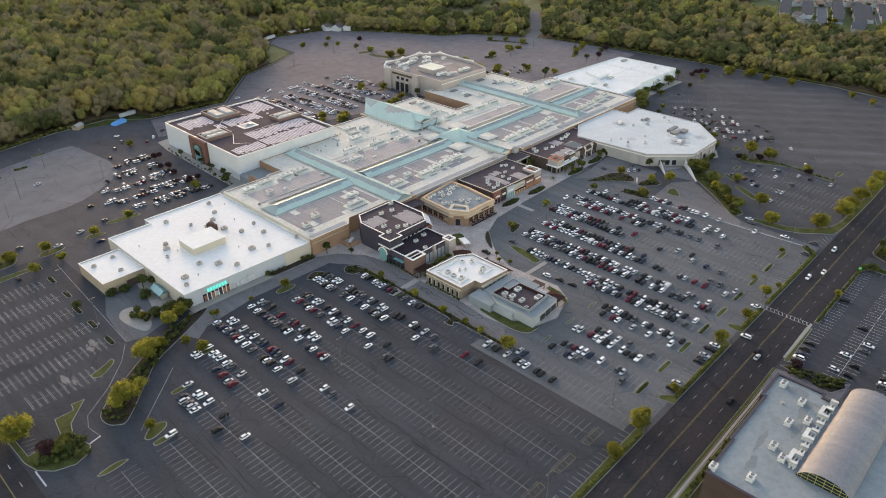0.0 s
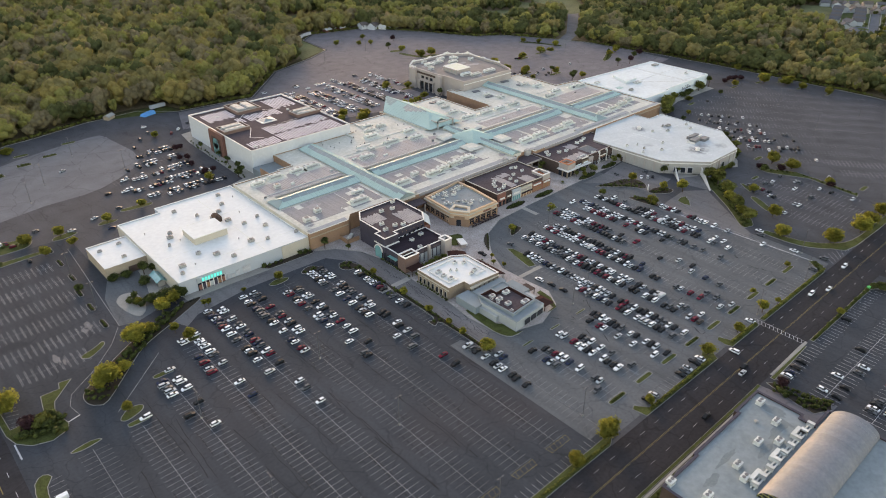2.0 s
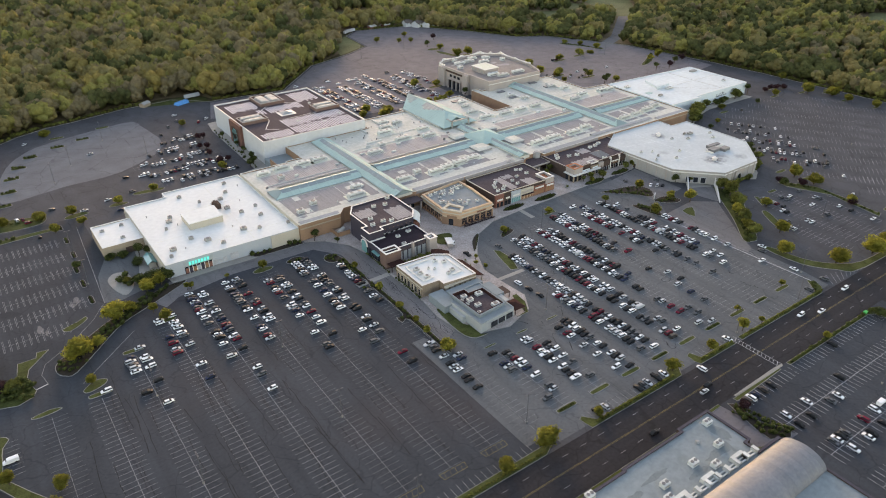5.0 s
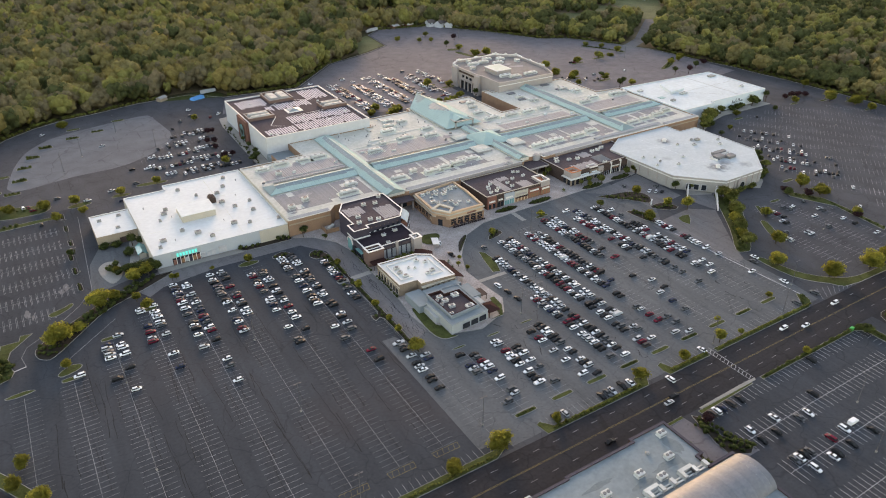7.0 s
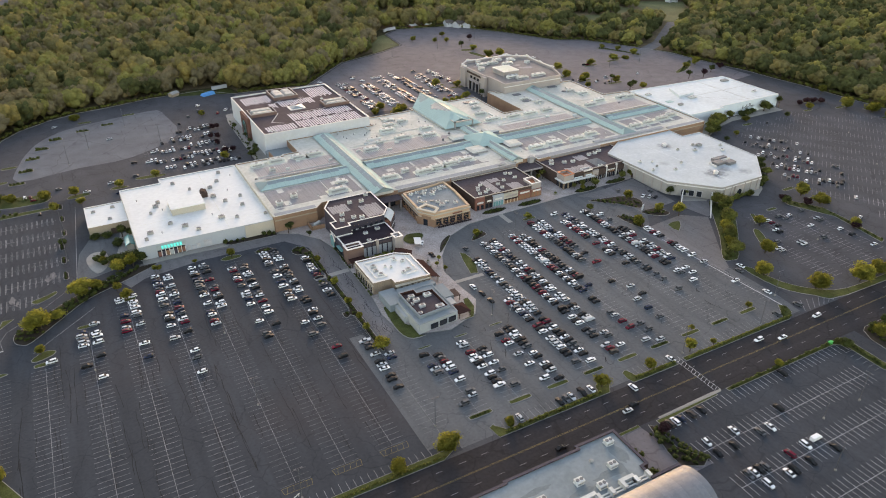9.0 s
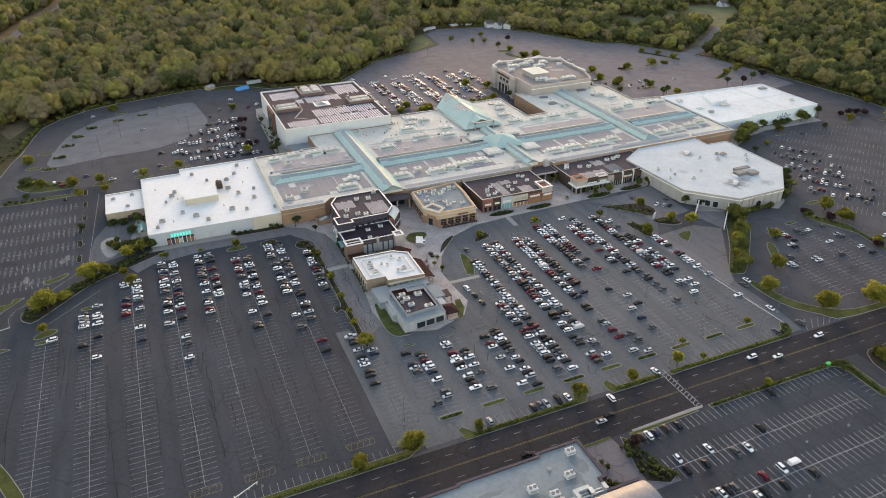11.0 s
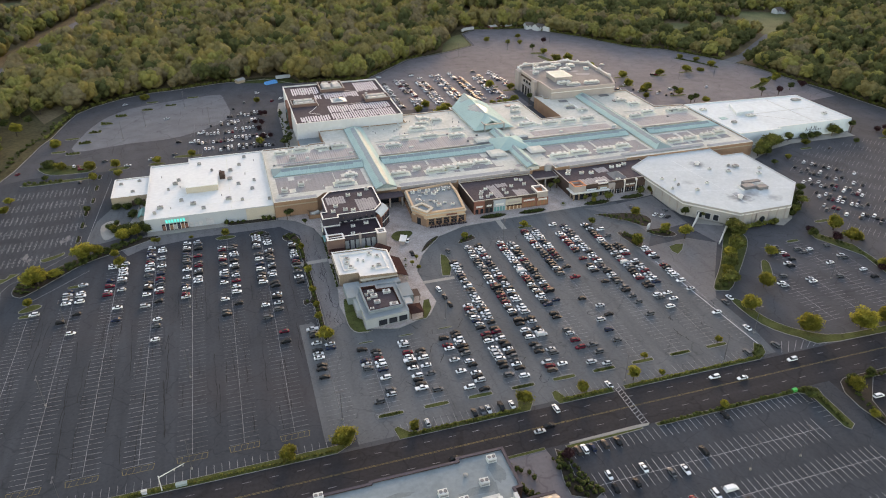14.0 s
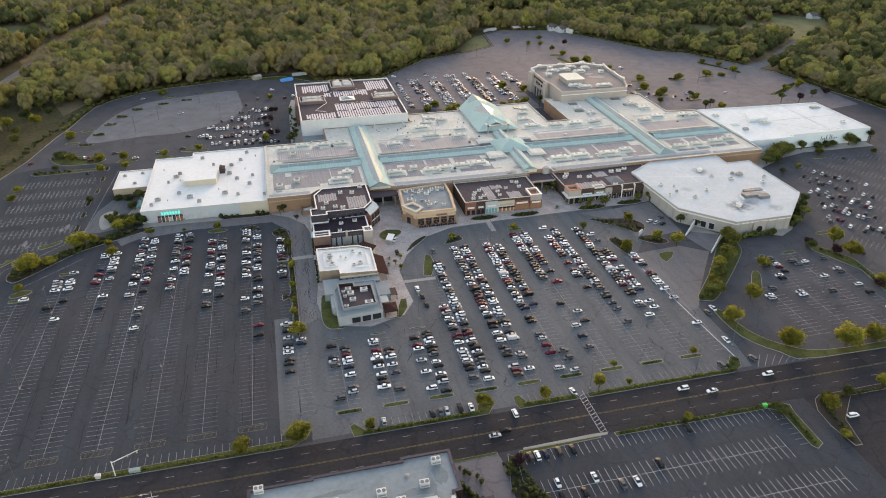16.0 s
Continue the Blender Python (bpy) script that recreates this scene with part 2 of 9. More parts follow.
UNIT_DARK = material("grey_louvre", (0.3, 0.3, 0.28), 0.6, spread=0.2, scale=0.8)
STEEL = material("grey_steel", (0.12, 0.12, 0.125), 0.5, metal=0.4, spread=0.1, scale=1.0)
TYRE = material("tyre_rubber", (0.012, 0.012, 0.013), 0.9, spread=0.2, scale=2.0)
CARGLASS = material("car_glass", (0.03, 0.034, 0.036), 0.5, spread=0.1, scale=1.0, spec=0.06)
ROOF_NEAR = material("weathered_grey_roof", (0.195, 0.235, 0.245), 0.9, spread=0.13, scale=0.12, fine=0.6, tint=(0.215, 0.25, 0.255), spec=0.12)
BARREL = material("weathered_barrel_metal", (0.165, 0.18, 0.198), 0.55, metal=0.1, spread=0.14, scale=0.12, fine=0.8, tint=(0.2, 0.197, 0.2), stretch=(1, 0.1, 0.1), object_random=0.07, spec=0.2)
TARP = material("blue_tarp", (0.06, 0.3, 0.62), 0.6, spread=0.2, scale=0.5)
ROOF_PAD = material("pale_cream_roof_coating", (0.6, 0.62, 0.46), 0.9, spread=0.14, scale=0.2, fine=1.0, tint=(0.6, 0.6, 0.54), spec=0.12)
ROOF_TAUPE = material("sandy_roof_membrane", (0.225, 0.203, 0.187), 0.9, spread=0.22, scale=0.08, fine=0.6, spec=0.12)
ROOF_END = material("cold_white_roof_membrane", (0.56, 0.61, 0.61), 0.9, spread=0.12, scale=0.05, fine=0.3, spec=0.12)
STAIN_SOFT = material("faint_roof_stain", (0.165, 0.195, 0.2), 0.9, spread=0.16, scale=0.4, fine=1.5, spec=0.12)
GLOW_SIGN = bpy.data.materials.new("lit_turquoise_sign")
GLOW_SIGN.use_nodes = True
GLOW_SIGN.node_tree.nodes["Principled BSDF"].inputs["Base Color"].default_value = (0.02, 0.5, 0.48, 1)
GLOW_SIGN.node_tree.nodes["Principled BSDF"].inputs["Emission Color"].default_value = (0.02, 0.75, 0.7, 1)
GLOW_SIGN.node_tree.nodes["Principled BSDF"].inputs["Emission Strength"].default_value = 0.22
GLOW_SHOP = bpy.data.materials.new("lit_shop_window")
GLOW_SHOP.use_nodes = True
GLOW_SHOP.node_tree.nodes["Principled BSDF"].inputs["Base Color"].default_value = (0.09, 0.06, 0.04, 1)
GLOW_SHOP.node_tree.nodes["Principled BSDF"].inputs["Emission Color"].default_value = (1.0, 0.6, 0.3, 1)
GLOW_SHOP.node_tree.nodes["Principled BSDF"].inputs["Emission Strength"].default_value = 0.03


# soot blown round two exhaust cowls on the faceted store's roof
sn, sl = ROOF_COOL.node_tree.nodes, ROOF_COOL.node_tree.links
soot = next(k.from_socket for k in sl if k.to_socket.name == "Base Color")
soot_co = sn.new("ShaderNodeTexCoord")
soot_wob = sn.new("ShaderNodeTexNoise")
soot_wob.inputs["Scale"].default_value, soot_wob.inputs["Detail"].default_value = 0.35, 4.0
sl.new(soot_co.outputs["Object"], soot_wob.inputs["Vector"])
for cx, cy, reach, dark in ((475.5, 262.0, 6.5, 0.85), (470.0, 209.0, 8.5, 0.9), (480.0, 212.0, 7.0, 0.6), (496.0, 251.0, 5.0, 0.5), (490.0, 203.0, 6.0, 0.45), (452.0, 238.0, 5.0, 0.3)):
    away, dist, noisy, fade, mix = sn.new("ShaderNodeVectorMath"), sn.new("ShaderNodeVectorMath"), sn.new("ShaderNodeMath"), sn.new("ShaderNodeMapRange"), sn.new("ShaderNodeMix")
    away.operation, dist.operation, noisy.operation, mix.data_type = "SUBTRACT", "LENGTH", "MULTIPLY_ADD", "RGBA"
    away.inputs[1].default_value = (cx, cy, 9.02)
    sl.new(soot_co.outputs["Object"], away.inputs[0])
    sl.new(away.outputs[0], dist.inputs[0])
    sl.new(soot_wob.outputs["Fac"], noisy.inputs[0])
    noisy.inputs[1].default_value = reach * 1.2
    sl.new(dist.outputs["Value"], noisy.inputs[2])
    for key, val in (("From Min", reach * 0.75), ("From Max", reach * 1.6), ("To Min", dark), ("To Max", 0.0)):
        fade.inputs[key].default_value = val
    sl.new(noisy.outputs[0], fade.inputs["Value"])
    sl.new(fade.outputs[0], mix.inputs["Factor"])
    sl.new(soot, mix.inputs["A"])
    mix.inputs["B"].default_value = (0.1, 0.105, 0.115, 1)
    soot = mix.outputs["Result"]
sl.new(soot, sn["Principled BSDF"].inputs["Base Color"])

# ---- mesh helpers ----
class Geo:
    """Vertices and faces gathered for one mesh."""

    def __init__(self):
        self.v, self.f = [], []

    def add(self, verts, faces):
        o = len(self.v)
        self.v += [tuple(p) for p in verts]
        self.f += [tuple(i + o for i in f) for f in faces]
        return self

    def box(self, x0, y0, z0, x1, y1, z1):
        return self.prism([(x0, y0), (x1, y0), (x1, y1), (x0, y1)], z0, z1)

    def prism(self, poly, z0, z1, bottom=False):
        if area(poly) < 0:
            poly = poly[::-1]
        n = len(poly)
        v = [(x, y, z0) for x, y in poly] + [(x, y, z1) for x, y in poly]
        f = [(i, (i + 1) % n, n + (i + 1) % n, n + i) for i in range(n)] + [tuple(range(n, 2 * n))]
        if bottom:
            f.append(tuple(reversed(range(n))))
        return self.add(v, f)

    def ring(self, outer, inner, z0, z1):
        """A closed band between two outlines of equal length."""
        if area(outer) < 0:
            outer, inner = outer[::-1], inner[::-1]
        n = len(outer)
        v = [(*p, z0) for p in outer] + [(*p, z1) for p in outer] + [(*p, z1) for p in inner] + [(*p, z0) for p in inner]
        f = []
        for i in range(n):
            j = (i + 1) % n
            f += [(i, j, n + j, n + i), (n + i, n + j, 2 * n + j, 2 * n + i), (2 * n + i, 2 * n + j, 3 * n + j, 3 * n + i)]
        return self.add(v, f)

    def strip(self, a, b, width, z):
        """A flat painted bar from a to b."""
        dx, dy = b[0] - a[0], b[1] - a[1]
        d = math.hypot(dx, dy)
        px, py = -dy / d * width / 2, dx / d * width / 2
        return self.add([(a[0] - px, a[1] - py, z), (b[0] - px, b[1] - py, z), (b[0] + px, b[1] + py, z), (a[0] + px, a[1] + py, z)], [(0, 1, 2, 3)])

    def cyl(self, x, y, z0, z1, r0, r1=None, n=10):
        r1 = r0 if r1 is None else r1
        c = [(math.cos(2 * math.pi * i / n), math.sin(2 * math.pi * i / n)) for i in range(n)]
        v = [(x + r0 * a, y + r0 * b, z0) for a, b in c] + [(x + r1 * a, y + r1 * b, z1) for a, b in c]
        return self.add(v, [(i, (i + 1) % n, n + (i + 1) % n, n + i) for i in range(n)] + [tuple(range(n, 2 * n))])


def area(poly):
    return sum(a[0] * b[1] - b[0] * a[1] for a, b in zip(poly, poly[1:] + poly[:1])) / 2


def inset(poly, d):
    """The outline moved inwards by d, with mitred corners."""
    s = 1 if area(poly) > 0 else -1
    out = []
    for i in range(len(poly)):
        p, q, r = Vector(poly[i - 1]), Vector(poly[i]), Vector(poly[(i + 1) % len(poly)])
        a, b = (q - p).normalized(), (r - q).normalized()
        na, nb = Vector((-a.y, a.x)) * s, Vector((-b.y, b.x)) * s
        m = (na + nb) / max(0.3, 1 + na.dot(nb))
        out.append(tuple(q + m * d))
    return out


def rect(x0, y0, x1, y1):
    return [(x0, y0), (x1, y0), (x1, y1), (x0, y1)]


def smooth(pts, step=4):
    """A closed outline rounded through its points (Catmull-Rom)."""
    out, n = [], len(pts)
    for i in range(n):
        p = [Vector(pts[(i + k) % n]) for k in (-1, 0, 1, 2)]
        for k in range(step):
            t = k / step
            q = 0.5 * ((2 * p[1]) + (p[2] - p[0]) * t + (2 * p[0] - 5 * p[1] + 4 * p[2] - p[3]) * t * t + (3 * p[1] - p[0] - 3 * p[2] + p[3]) * t ** 3)
            out.append(tuple(q))
    return out


def mesh_of(name, geo, mat):
    me = bpy.data.meshes.new(name)
    me.from_pydata(geo.v, [], geo.f)
    me.materials.append(mat)
    return me


def part(name, geo, mat, parent=None, label="", at=None):
    """One mesh object, under a thing or under a part."""
    ob = new(name, geo if isinstance(geo, bpy.types.Mesh) else mesh_of(name, geo, mat))
    ob.parent = parent
    if at is not None:
        ob.matrix_basis = at
    return tagged(ob, label) if label else ob


def thing(name, label, category, group="", kind="", at=None):
    ob = new(name)
    ob.empty_display_size = 0.5
    if at is not None:
        ob.matrix_basis = at
    return tagged(ob, label, category, group, kind)


def structure(name, geo, mat, label, category):
    return tagged(part(name, geo, mat), label, category, kind="structure")


def flat(poly, z):
    return Geo().add([(x, y, z) for x, y in (poly if area(poly) > 0 else poly[::-1])], [tuple(range(len(poly)))])


# ---- setting: ground, lots, road ----
ground = structure("ground", flat(rect(-2500, -2500, 3500, 3500), -0.12), SCRUB, "scrubby green and brown open ground", "ground")
LOT = [(6, 200), (12, 300), (17, 380), (27, 411), (36, 459), (41, 475), (47, 509), (52, 531), (64, 548), (86, 565), (109, 575), (130, 578), (170, 588), (214, 590), (240, 566), (307, 558), (365, 618), (422, 640), (452, 657), (458, 714), (480, 731),
       (546, 716), (588, 657), (621, 592), (650, 576), (680, 520), (696, 487), (705, 425), (712, 393), (714, 363), (718, 331), (719, 299), (721, 267), (722, 238), (724, 181), (715, 110), (700, 81.6), (6, 81.6)]
structure("parking_lot", Geo().prism(LOT, -0.5, 0.0), ASPHALT_OUTER, "worn grey asphalt parking lot round the mall", "parking lot")
structure("parking_lot", flat([(16, 372), (9, 250), (7, 83), (206.4, 83), (206.4, 284), (120.4, 284), (98, 330), (98, 392), (40, 394), (22, 388)], 0.004), ASPHALT, "dark worn asphalt of the large front lot", "parking lot")
ROAD_S, ROAD_N = 61.0, 81.6
road = structure("road", Geo().prism(rect(-300, ROAD_S, 1200, ROAD_N), -0.5, 0.004), ASPHALT_DARK, "dark asphalt four-lane road with a turning lane", "road")
structure("pavement", flat([(254.5, 61.5), (273, 61.5), (274.6, 51), (284, 33.6), (262.5, 33.6), (254.5, 50)], 0.014), ASPHALT_BACK, "paler asphalt side drive beside the building", "pavement")
structure("parking_lot", Geo().prism(rect(254, -80, 404, ROAD_S), -0.5, 0.0), ASPHALT, "dark asphalt parking lot across the road", "parking lot")
structure("parking_lot", Geo().prism([(404, -80), (700, -80), (700, ROAD_S), (404, ROAD_S)], -0.5, -0.012), ASPHALT_DARK, "dark asphalt parking lot beside the side street", "parking lot")
BACK_LOT = [(225, 520), (306, 505), (306, 462), (430, 436), (430, 500), (446, 506), (505, 510), (512, 450), (520, 430), (540, 378), (650, 372), (704, 380), (703, 425), (694, 487), (678, 520), (648, 574), (620, 590), (586, 655), (545, 714), (481, 729), (460, 712), (454, 656), (424, 638), (366, 616), (308, 556), (240, 563)]
structure("parking_lot", flat(BACK_LOT, 0.008), ASPHALT_BACK, "weathered asphalt lot behind the mall, paled grey-mauve for haze", "parking lot")
edge = thing("kerb", "pale concrete kerb round the outer drive", "kerb", kind="structure")
for (ax, ay), (bx, by) in zip(LOT[1:-2], LOT[2:-1]):
    d = Vector((bx - ax, by - ay))
    n_ = Vector((-d.y, d.x)).normalized() * 0.18
    part("kerb_stone", Geo().prism([(ax + n_.x, ay + n_.y), (bx + n_.x, by + n_.y), (bx - n_.x, by - n_.y), (ax - n_.x, ay - n_.y)], -0.1, 0.22), CONCRETE, edge)
structure("field", flat([(17.4, 381), (27.4, 411), (36.4, 459), (41.4, 475), (47.4, 509), (40, 522), (34, 500), (24, 462), (14, 425), (4, 392)][::-1], 0.0), SCRUB, "brown scrubby bank between the drive and the woods", "field")
structure("field", flat([(52, 532), (64, 549), (86, 566), (109, 576), (130, 579), (170, 589), (214, 591), (214, 598), (168, 597), (128, 588), (104, 584), (80, 574), (56, 556), (44, 538)][::-1], 0.0), SCRUB, "scrubby verge along the outer drive", "field")
structure("pavement", flat([(206.4, 84), (396, 84), (398, 100), (397.5, 135), (391, 183), (404, 200), (404, 246), (206.4, 262)], 0.006), ASPHALT_MID, "mid-grey worn asphalt of the busier front lot", "pavement")
structure("pavement", flat([(108, 270), (112, 262), (120, 268), (150, 273), (196, 272), (206, 258), (207.5, 160), (217.2, 165), (217.2, 231), (218, 250), (214, 266), (205, 278), (196, 284.6), (120, 284.6), (112, 280)], 0.011), ASPHALT_OLD, "mid-grey asphalt drive along the store fronts", "pavement")
structure("pavement", flat([(87.6, 284), (96, 281.6), (120.3, 290), (120.3, 328.8), (98, 328.8), (91, 312)], 0.012), ASPHALT_MID, "mid-grey asphalt yard beside the store", "pavement")
structure("pavement", flat([(108, 296), (112, 291), (120.2, 291), (120.2, 327), (114, 328), (112, 312)], 0.018), CONCRETE, "pale concrete path along the store wall", "pavement")
PATCH = smooth([(62, 439), (63, 470), (72, 503), (85, 524), (105, 538), (163, 552), (172, 545), (173, 537), (175, 482), (137, 449), (100, 445)], 3)
structure("pavement", flat(PATCH, 0.012), ASPHALT_NEW, "paler resurfaced asphalt patch", "pavement")
structure("pavement", flat([(194.5, 89), (206.5, 89), (206.5, 152), (201, 168), (194.5, 168)], 0.012), ASPHALT_MID, "paler worn asphalt strip", "pavement")
structure("pavement", flat([(8, 300), (27, 262), (28, 235), (28, 196), (29, 182), (41, 160), (52, 141), (62, 119), (67, 99), (60, 82), (8, 82)], 0.01), ASPHALT_DARK, "dark asphalt drive at the entrance", "pavement")
WOODS_ROAD = [(-56, 540), (-47, 630), (-28, 757), (-4, 887), (24, 1000), (46, 1080), (64, 1300)]
g = Geo()
for (ax, ay), (bx, by) in zip(WOODS_ROAD, WOODS_ROAD[1:]):
    g.add([(ax - 6.5, ay, 0.3), (ax + 6.5, ay, 0.3), (bx + 6.5, by, 0.3), (bx - 6.5, by, 0.3)], [(0, 1, 2, 3)])
structure("road", g, ASPHALT_OLD, "grey country road through the woods", "road")
structure("road", flat([(655, 486), (722, 518), (808, 586), (870, 640), (862, 648), (800, 597), (715, 530), (660, 505)], 0.03), ASPHALT_OLD, "grey exit road through the trees", "road")
FIELDS = ([(484, 790), (500, 850), (560, 830), (540, 775), (515, 770)], [(783, 670), (811, 723), (841, 648), (799, 615)], [(410, 638), (450, 658), (456, 712), (444, 706), (420, 668)], [(677, 623), (719, 695), (787, 667), (770, 619)],
          [(-126, 905), (-60, 890), (-50, 830), (-68, 780), (-110, 800)], [(-190, 1100), (-150, 1000), (-60, 990), (-80, 1100)], [(1000, 370), (1040, 335), (1120, 390), (1100, 420)], [(803, 602), (855, 733), (922, 692), (831, 585)])
for poly in FIELDS:
    structure("field", flat(poly, 0.06 + 0.02 * FIELDS.index(poly)), MEADOW, "pale green mown meadow between the woods", "field")
structure("field", flat([(186, 584), (200, 591), (228, 592), (241, 580), (240, 567), (226, 572)], 0.02), GRASS, "green grass patch at the edge of the woods", "field")

for i, (x, y, rx, ry) in enumerate(((58, 277.6, 1.2, 4.2), (76.8, 294.4, 1.8, 3.6), (74.6, 291, 1.2, 2.4), (60, 273, 0.8, 2.6))):
    structure("pavement", flat(smooth([(x + rx * math.cos(k * 0.393) * random.uniform(0.45, 1.45), y + ry * math.sin(k * 0.393) * random.uniform(0.45, 1.45)) for k in range(16)], 1), 0.0135 + 0.0002 * i), ASPHALT_OLD, "paler crumbled asphalt repair", "pavement")
for poly in ([(197.5, 226), (197.8, 222.6), (217, 223.4), (217, 226.8)], [(260.6, 188.2), (260.4, 185.6), (278, 185.6), (278.2, 188)], [(321.6, 241.6), (321.6, 229.6), (324.6, 229.2), (324.8, 241.6)]):
    structure("pavement", flat(poly, 0.02), CONCRETE, "pale concrete pedestrian crossing band", "pavement")
# painted lines
PITCH, ROW0, STALL = 18.95, 70.4, 2.74
lines, bright, yellow, faint = Geo(), Geo(), Geo(), Geo()


def stalls_y(x, y0, y1, left=True, right=True, deep=5.6, z=0.02, paint=None, worn=None):
    """A row of stalls that runs along y, on both sides of the line x."""
    paint = paint or lines
    paint.strip((x, y0), (x, y1), 0.12 if worn else 0.15, z)
    for j in range(int((y1 - y0) / STALL) + 1):
        y = y0 + j * STALL
        (worn or paint).strip((x - deep * left, y), (x + deep * right, y), 0.13, z)


def stalls_x(y, x0, x1, up=True, down=True, deep=5.6, middle=True, hairpin=False, z=0.02, paint=None):
    """A row of stalls that runs along x."""
    paint = paint or lines
    if middle:
        paint.strip((x0, y), (x1, y), 0.14, z)
    for j in range(int((x1 - x0) / STALL) + 1):
        x = x0 + j * STALL
        for d in ((-0.28, 0.28) if hairpin else (0,)):
            paint.strip((x + d, y - deep * down), (x + d, y + deep * up), 0.13, z)


ROW_TOPS = {0: 211, 1: 232, 2: 248, 3: 262, 4: 266, 5: 264, 6: 264, 8: 141, 9: 142, 10: 143, 11: 192, 12: 216, 13: 222, 14: 226, 15: 225, 16: 222}
for k, top in ROW_TOPS.items():
    stalls_y(ROW0 + PITCH * k, 97.8, top, worn=faint if 3 < k < 7 else None)
stalls_y(ROW0 + PITCH * 7, 92, 262, right=False, worn=faint)
stalls_y(ROW0 + PITCH * 7, 97.8, 152, left=False)
stalls_y(ROW0 + PITCH * 17, 97.8, 190, right=False)
bright.strip((ROW0 + PITCH * 17, 90), (ROW0 + PITCH * 17 - 4.5, 170), 0.5, 0.024)
stalls_y(51.45, 152, 211, worn=faint)
for y in [186 + 2.74 * i for i in range(8)]:
    lines.strip((33.4, y), (38.6, y), 0.13, 0.02)
for a, c in (((80.1, 271.8), (68.5, 258.9)), ((68.5, 258.9), (55.3, 248.4)), ((55.3, 248.4), (52.7, 241.4)), ((52.7, 241.4), (54, 233.6)), ((87, 283), (80.1, 271.8)), ((93.6, 251.5), (66, 224.9)), ((93.5, 378), (88, 284))):
    lines.strip(a, c, 0.22, 0.022)
for i in range(6):
    lines.strip((31.5, 244 + 2.6 * i), (36, 244 + 2.6 * i - 1.5), 0.13, 0.022)
bright.strip((54, 233.6), (48.8, 232.3), 0.6, 0.026)
bright.strip((30, 233.2), (30.1, 223.2), 0.6, 0.026)
for i in range(8):
    bright.strip((24.2, 205 + 12 * i), (24.2, 208 + 12 * i), 0.18, 0.026)
yellow.strip((20.6, 210), (20.6, 330), 0.35, 0.026)
for y in [38.5 + 2.74 * i for i in range(6)]:
    lines.strip((385.4, y), (390.6, y), 0.13, 0.02)
for x0, x1 in ((88, 196), (224, 263), (292, 312), (327, 390)):
    stalls_x(84.2, x0, x1, down=False, middle=False)
for y in (363.3, 345.2, 327, 308.8, 290.6, 272.4):
    stalls_x(y, 36 if y > 280 else 42, 82 if y > 280 else 72, hairpin=True, deep=5.3)
for y in (412, 431, 450, 469, 488):
    stalls_x(y, 145, 205, paint=faint)
for x in (318, 337, 356, 375, 394, 413):
    stalls_y(x, 462, 600, paint=faint)
for x in (560, 579, 598, 617, 636, 655):
    stalls_y(x, 500 - (x - 560) * 0.5, 590 - (x - 560) * 0.9, paint=faint)
for x in (470, 489, 508, 527):
    stalls_y(x, 630, 690, paint=faint)
for x in (560, 579, 598, 617, 636):
    stalls_y(x, 395, 450, paint=faint)
# the outer lot's rows fan off at an angle
ROW_U, ROW_N = Vector((0.588, -0.809)), Vector((0.809, 0.588))


def on_row(off, along):
    return tuple(ROW_N * off + ROW_U * along)


OUTER_LOT = [(524, 200), (556, 268), (590, 282), (645, 284), (695, 252), (712, 190), (700, 115), (560, 105), (512, 140)]


def in_poly(poly, x, y):
    hit = False
    for (ax, ay), (bx, by) in zip(poly, poly[1:] + poly[:1]):
        if (ay > y) != (by > y) and x < (bx - ax) * (y - ay) / (by - ay) + ax:
            hit = not hit
    return hit


for k in range(11):
    for j in range(150):
        off, al = 522 + 18 * k, 60 + 2.74 * j
        if in_poly(OUTER_LOT, *on_row(off, al)):
            lines.strip(on_row(off - 5.0, al), on_row(off + 5.0, al), 0.13, 0.02)
            faint.strip(on_row(off, al), on_row(off, al + 2.74), 0.14, 0.018)
for off in (504, 522):
    for j in range(20):
        al = 205 + 2.74 * j
        lines.strip(on_row(off - 5.4, al), on_row(off + 5.4, al), 0.2, 0.022)
    lines.strip(on_row(off, 205), on_row(off, 258), 0.2, 0.022)
for x in (440.5, 457.5, 474.5):
    stalls_y(x, 97, 166 if x > 450 else 140)
stalls_y(491.5, 104, 150, right=False)
stalls_x(58.6, 282, 392, up=False, middle=False, paint=bright)
for y, x1 in ((39.2, 380), (20.4, 391), (1.4, 391), (-17.6, 391)):
    stalls_x(y, 284, x1, paint=bright)
stalls_x(-5, 410, 500)
tagged(part("parking_lines", faint, PAINT_FAINT), "almost worn-off white stall lines of the outer lots", "road marking", kind="structure")
for k in range(0, 7):
    x = ROW0 + PITCH * k
    for s in (-5.6, 5.6):
        yellow.strip((x + s * 0.92, 94.2), (x + s, 97.0), 0.14, 0.022)
    yellow.strip((x - 5.2, 94.2), (x + 5.2, 94.2), 0.14, 0.022)
    yellow.strip((x - 5.6, 97.0), (x + 5.6, 97.0), 0.14, 0.022)
    for i in range(4):
        yellow.strip((x - 4.2 + 2.4 * i, 94.2), (x - 3.4 + 2.4 * i, 97.0), 0.1, 0.022)
for s in (-0.22, 0.22):
    yellow.strip((-300, 70.6 + s), (1200, 74.0 + s), 0.13, 0.028)
tagged(part("yellow_lines", yellow, YELLOW), "yellow painted centre lines and hatched row ends", "road marking", kind="structure")
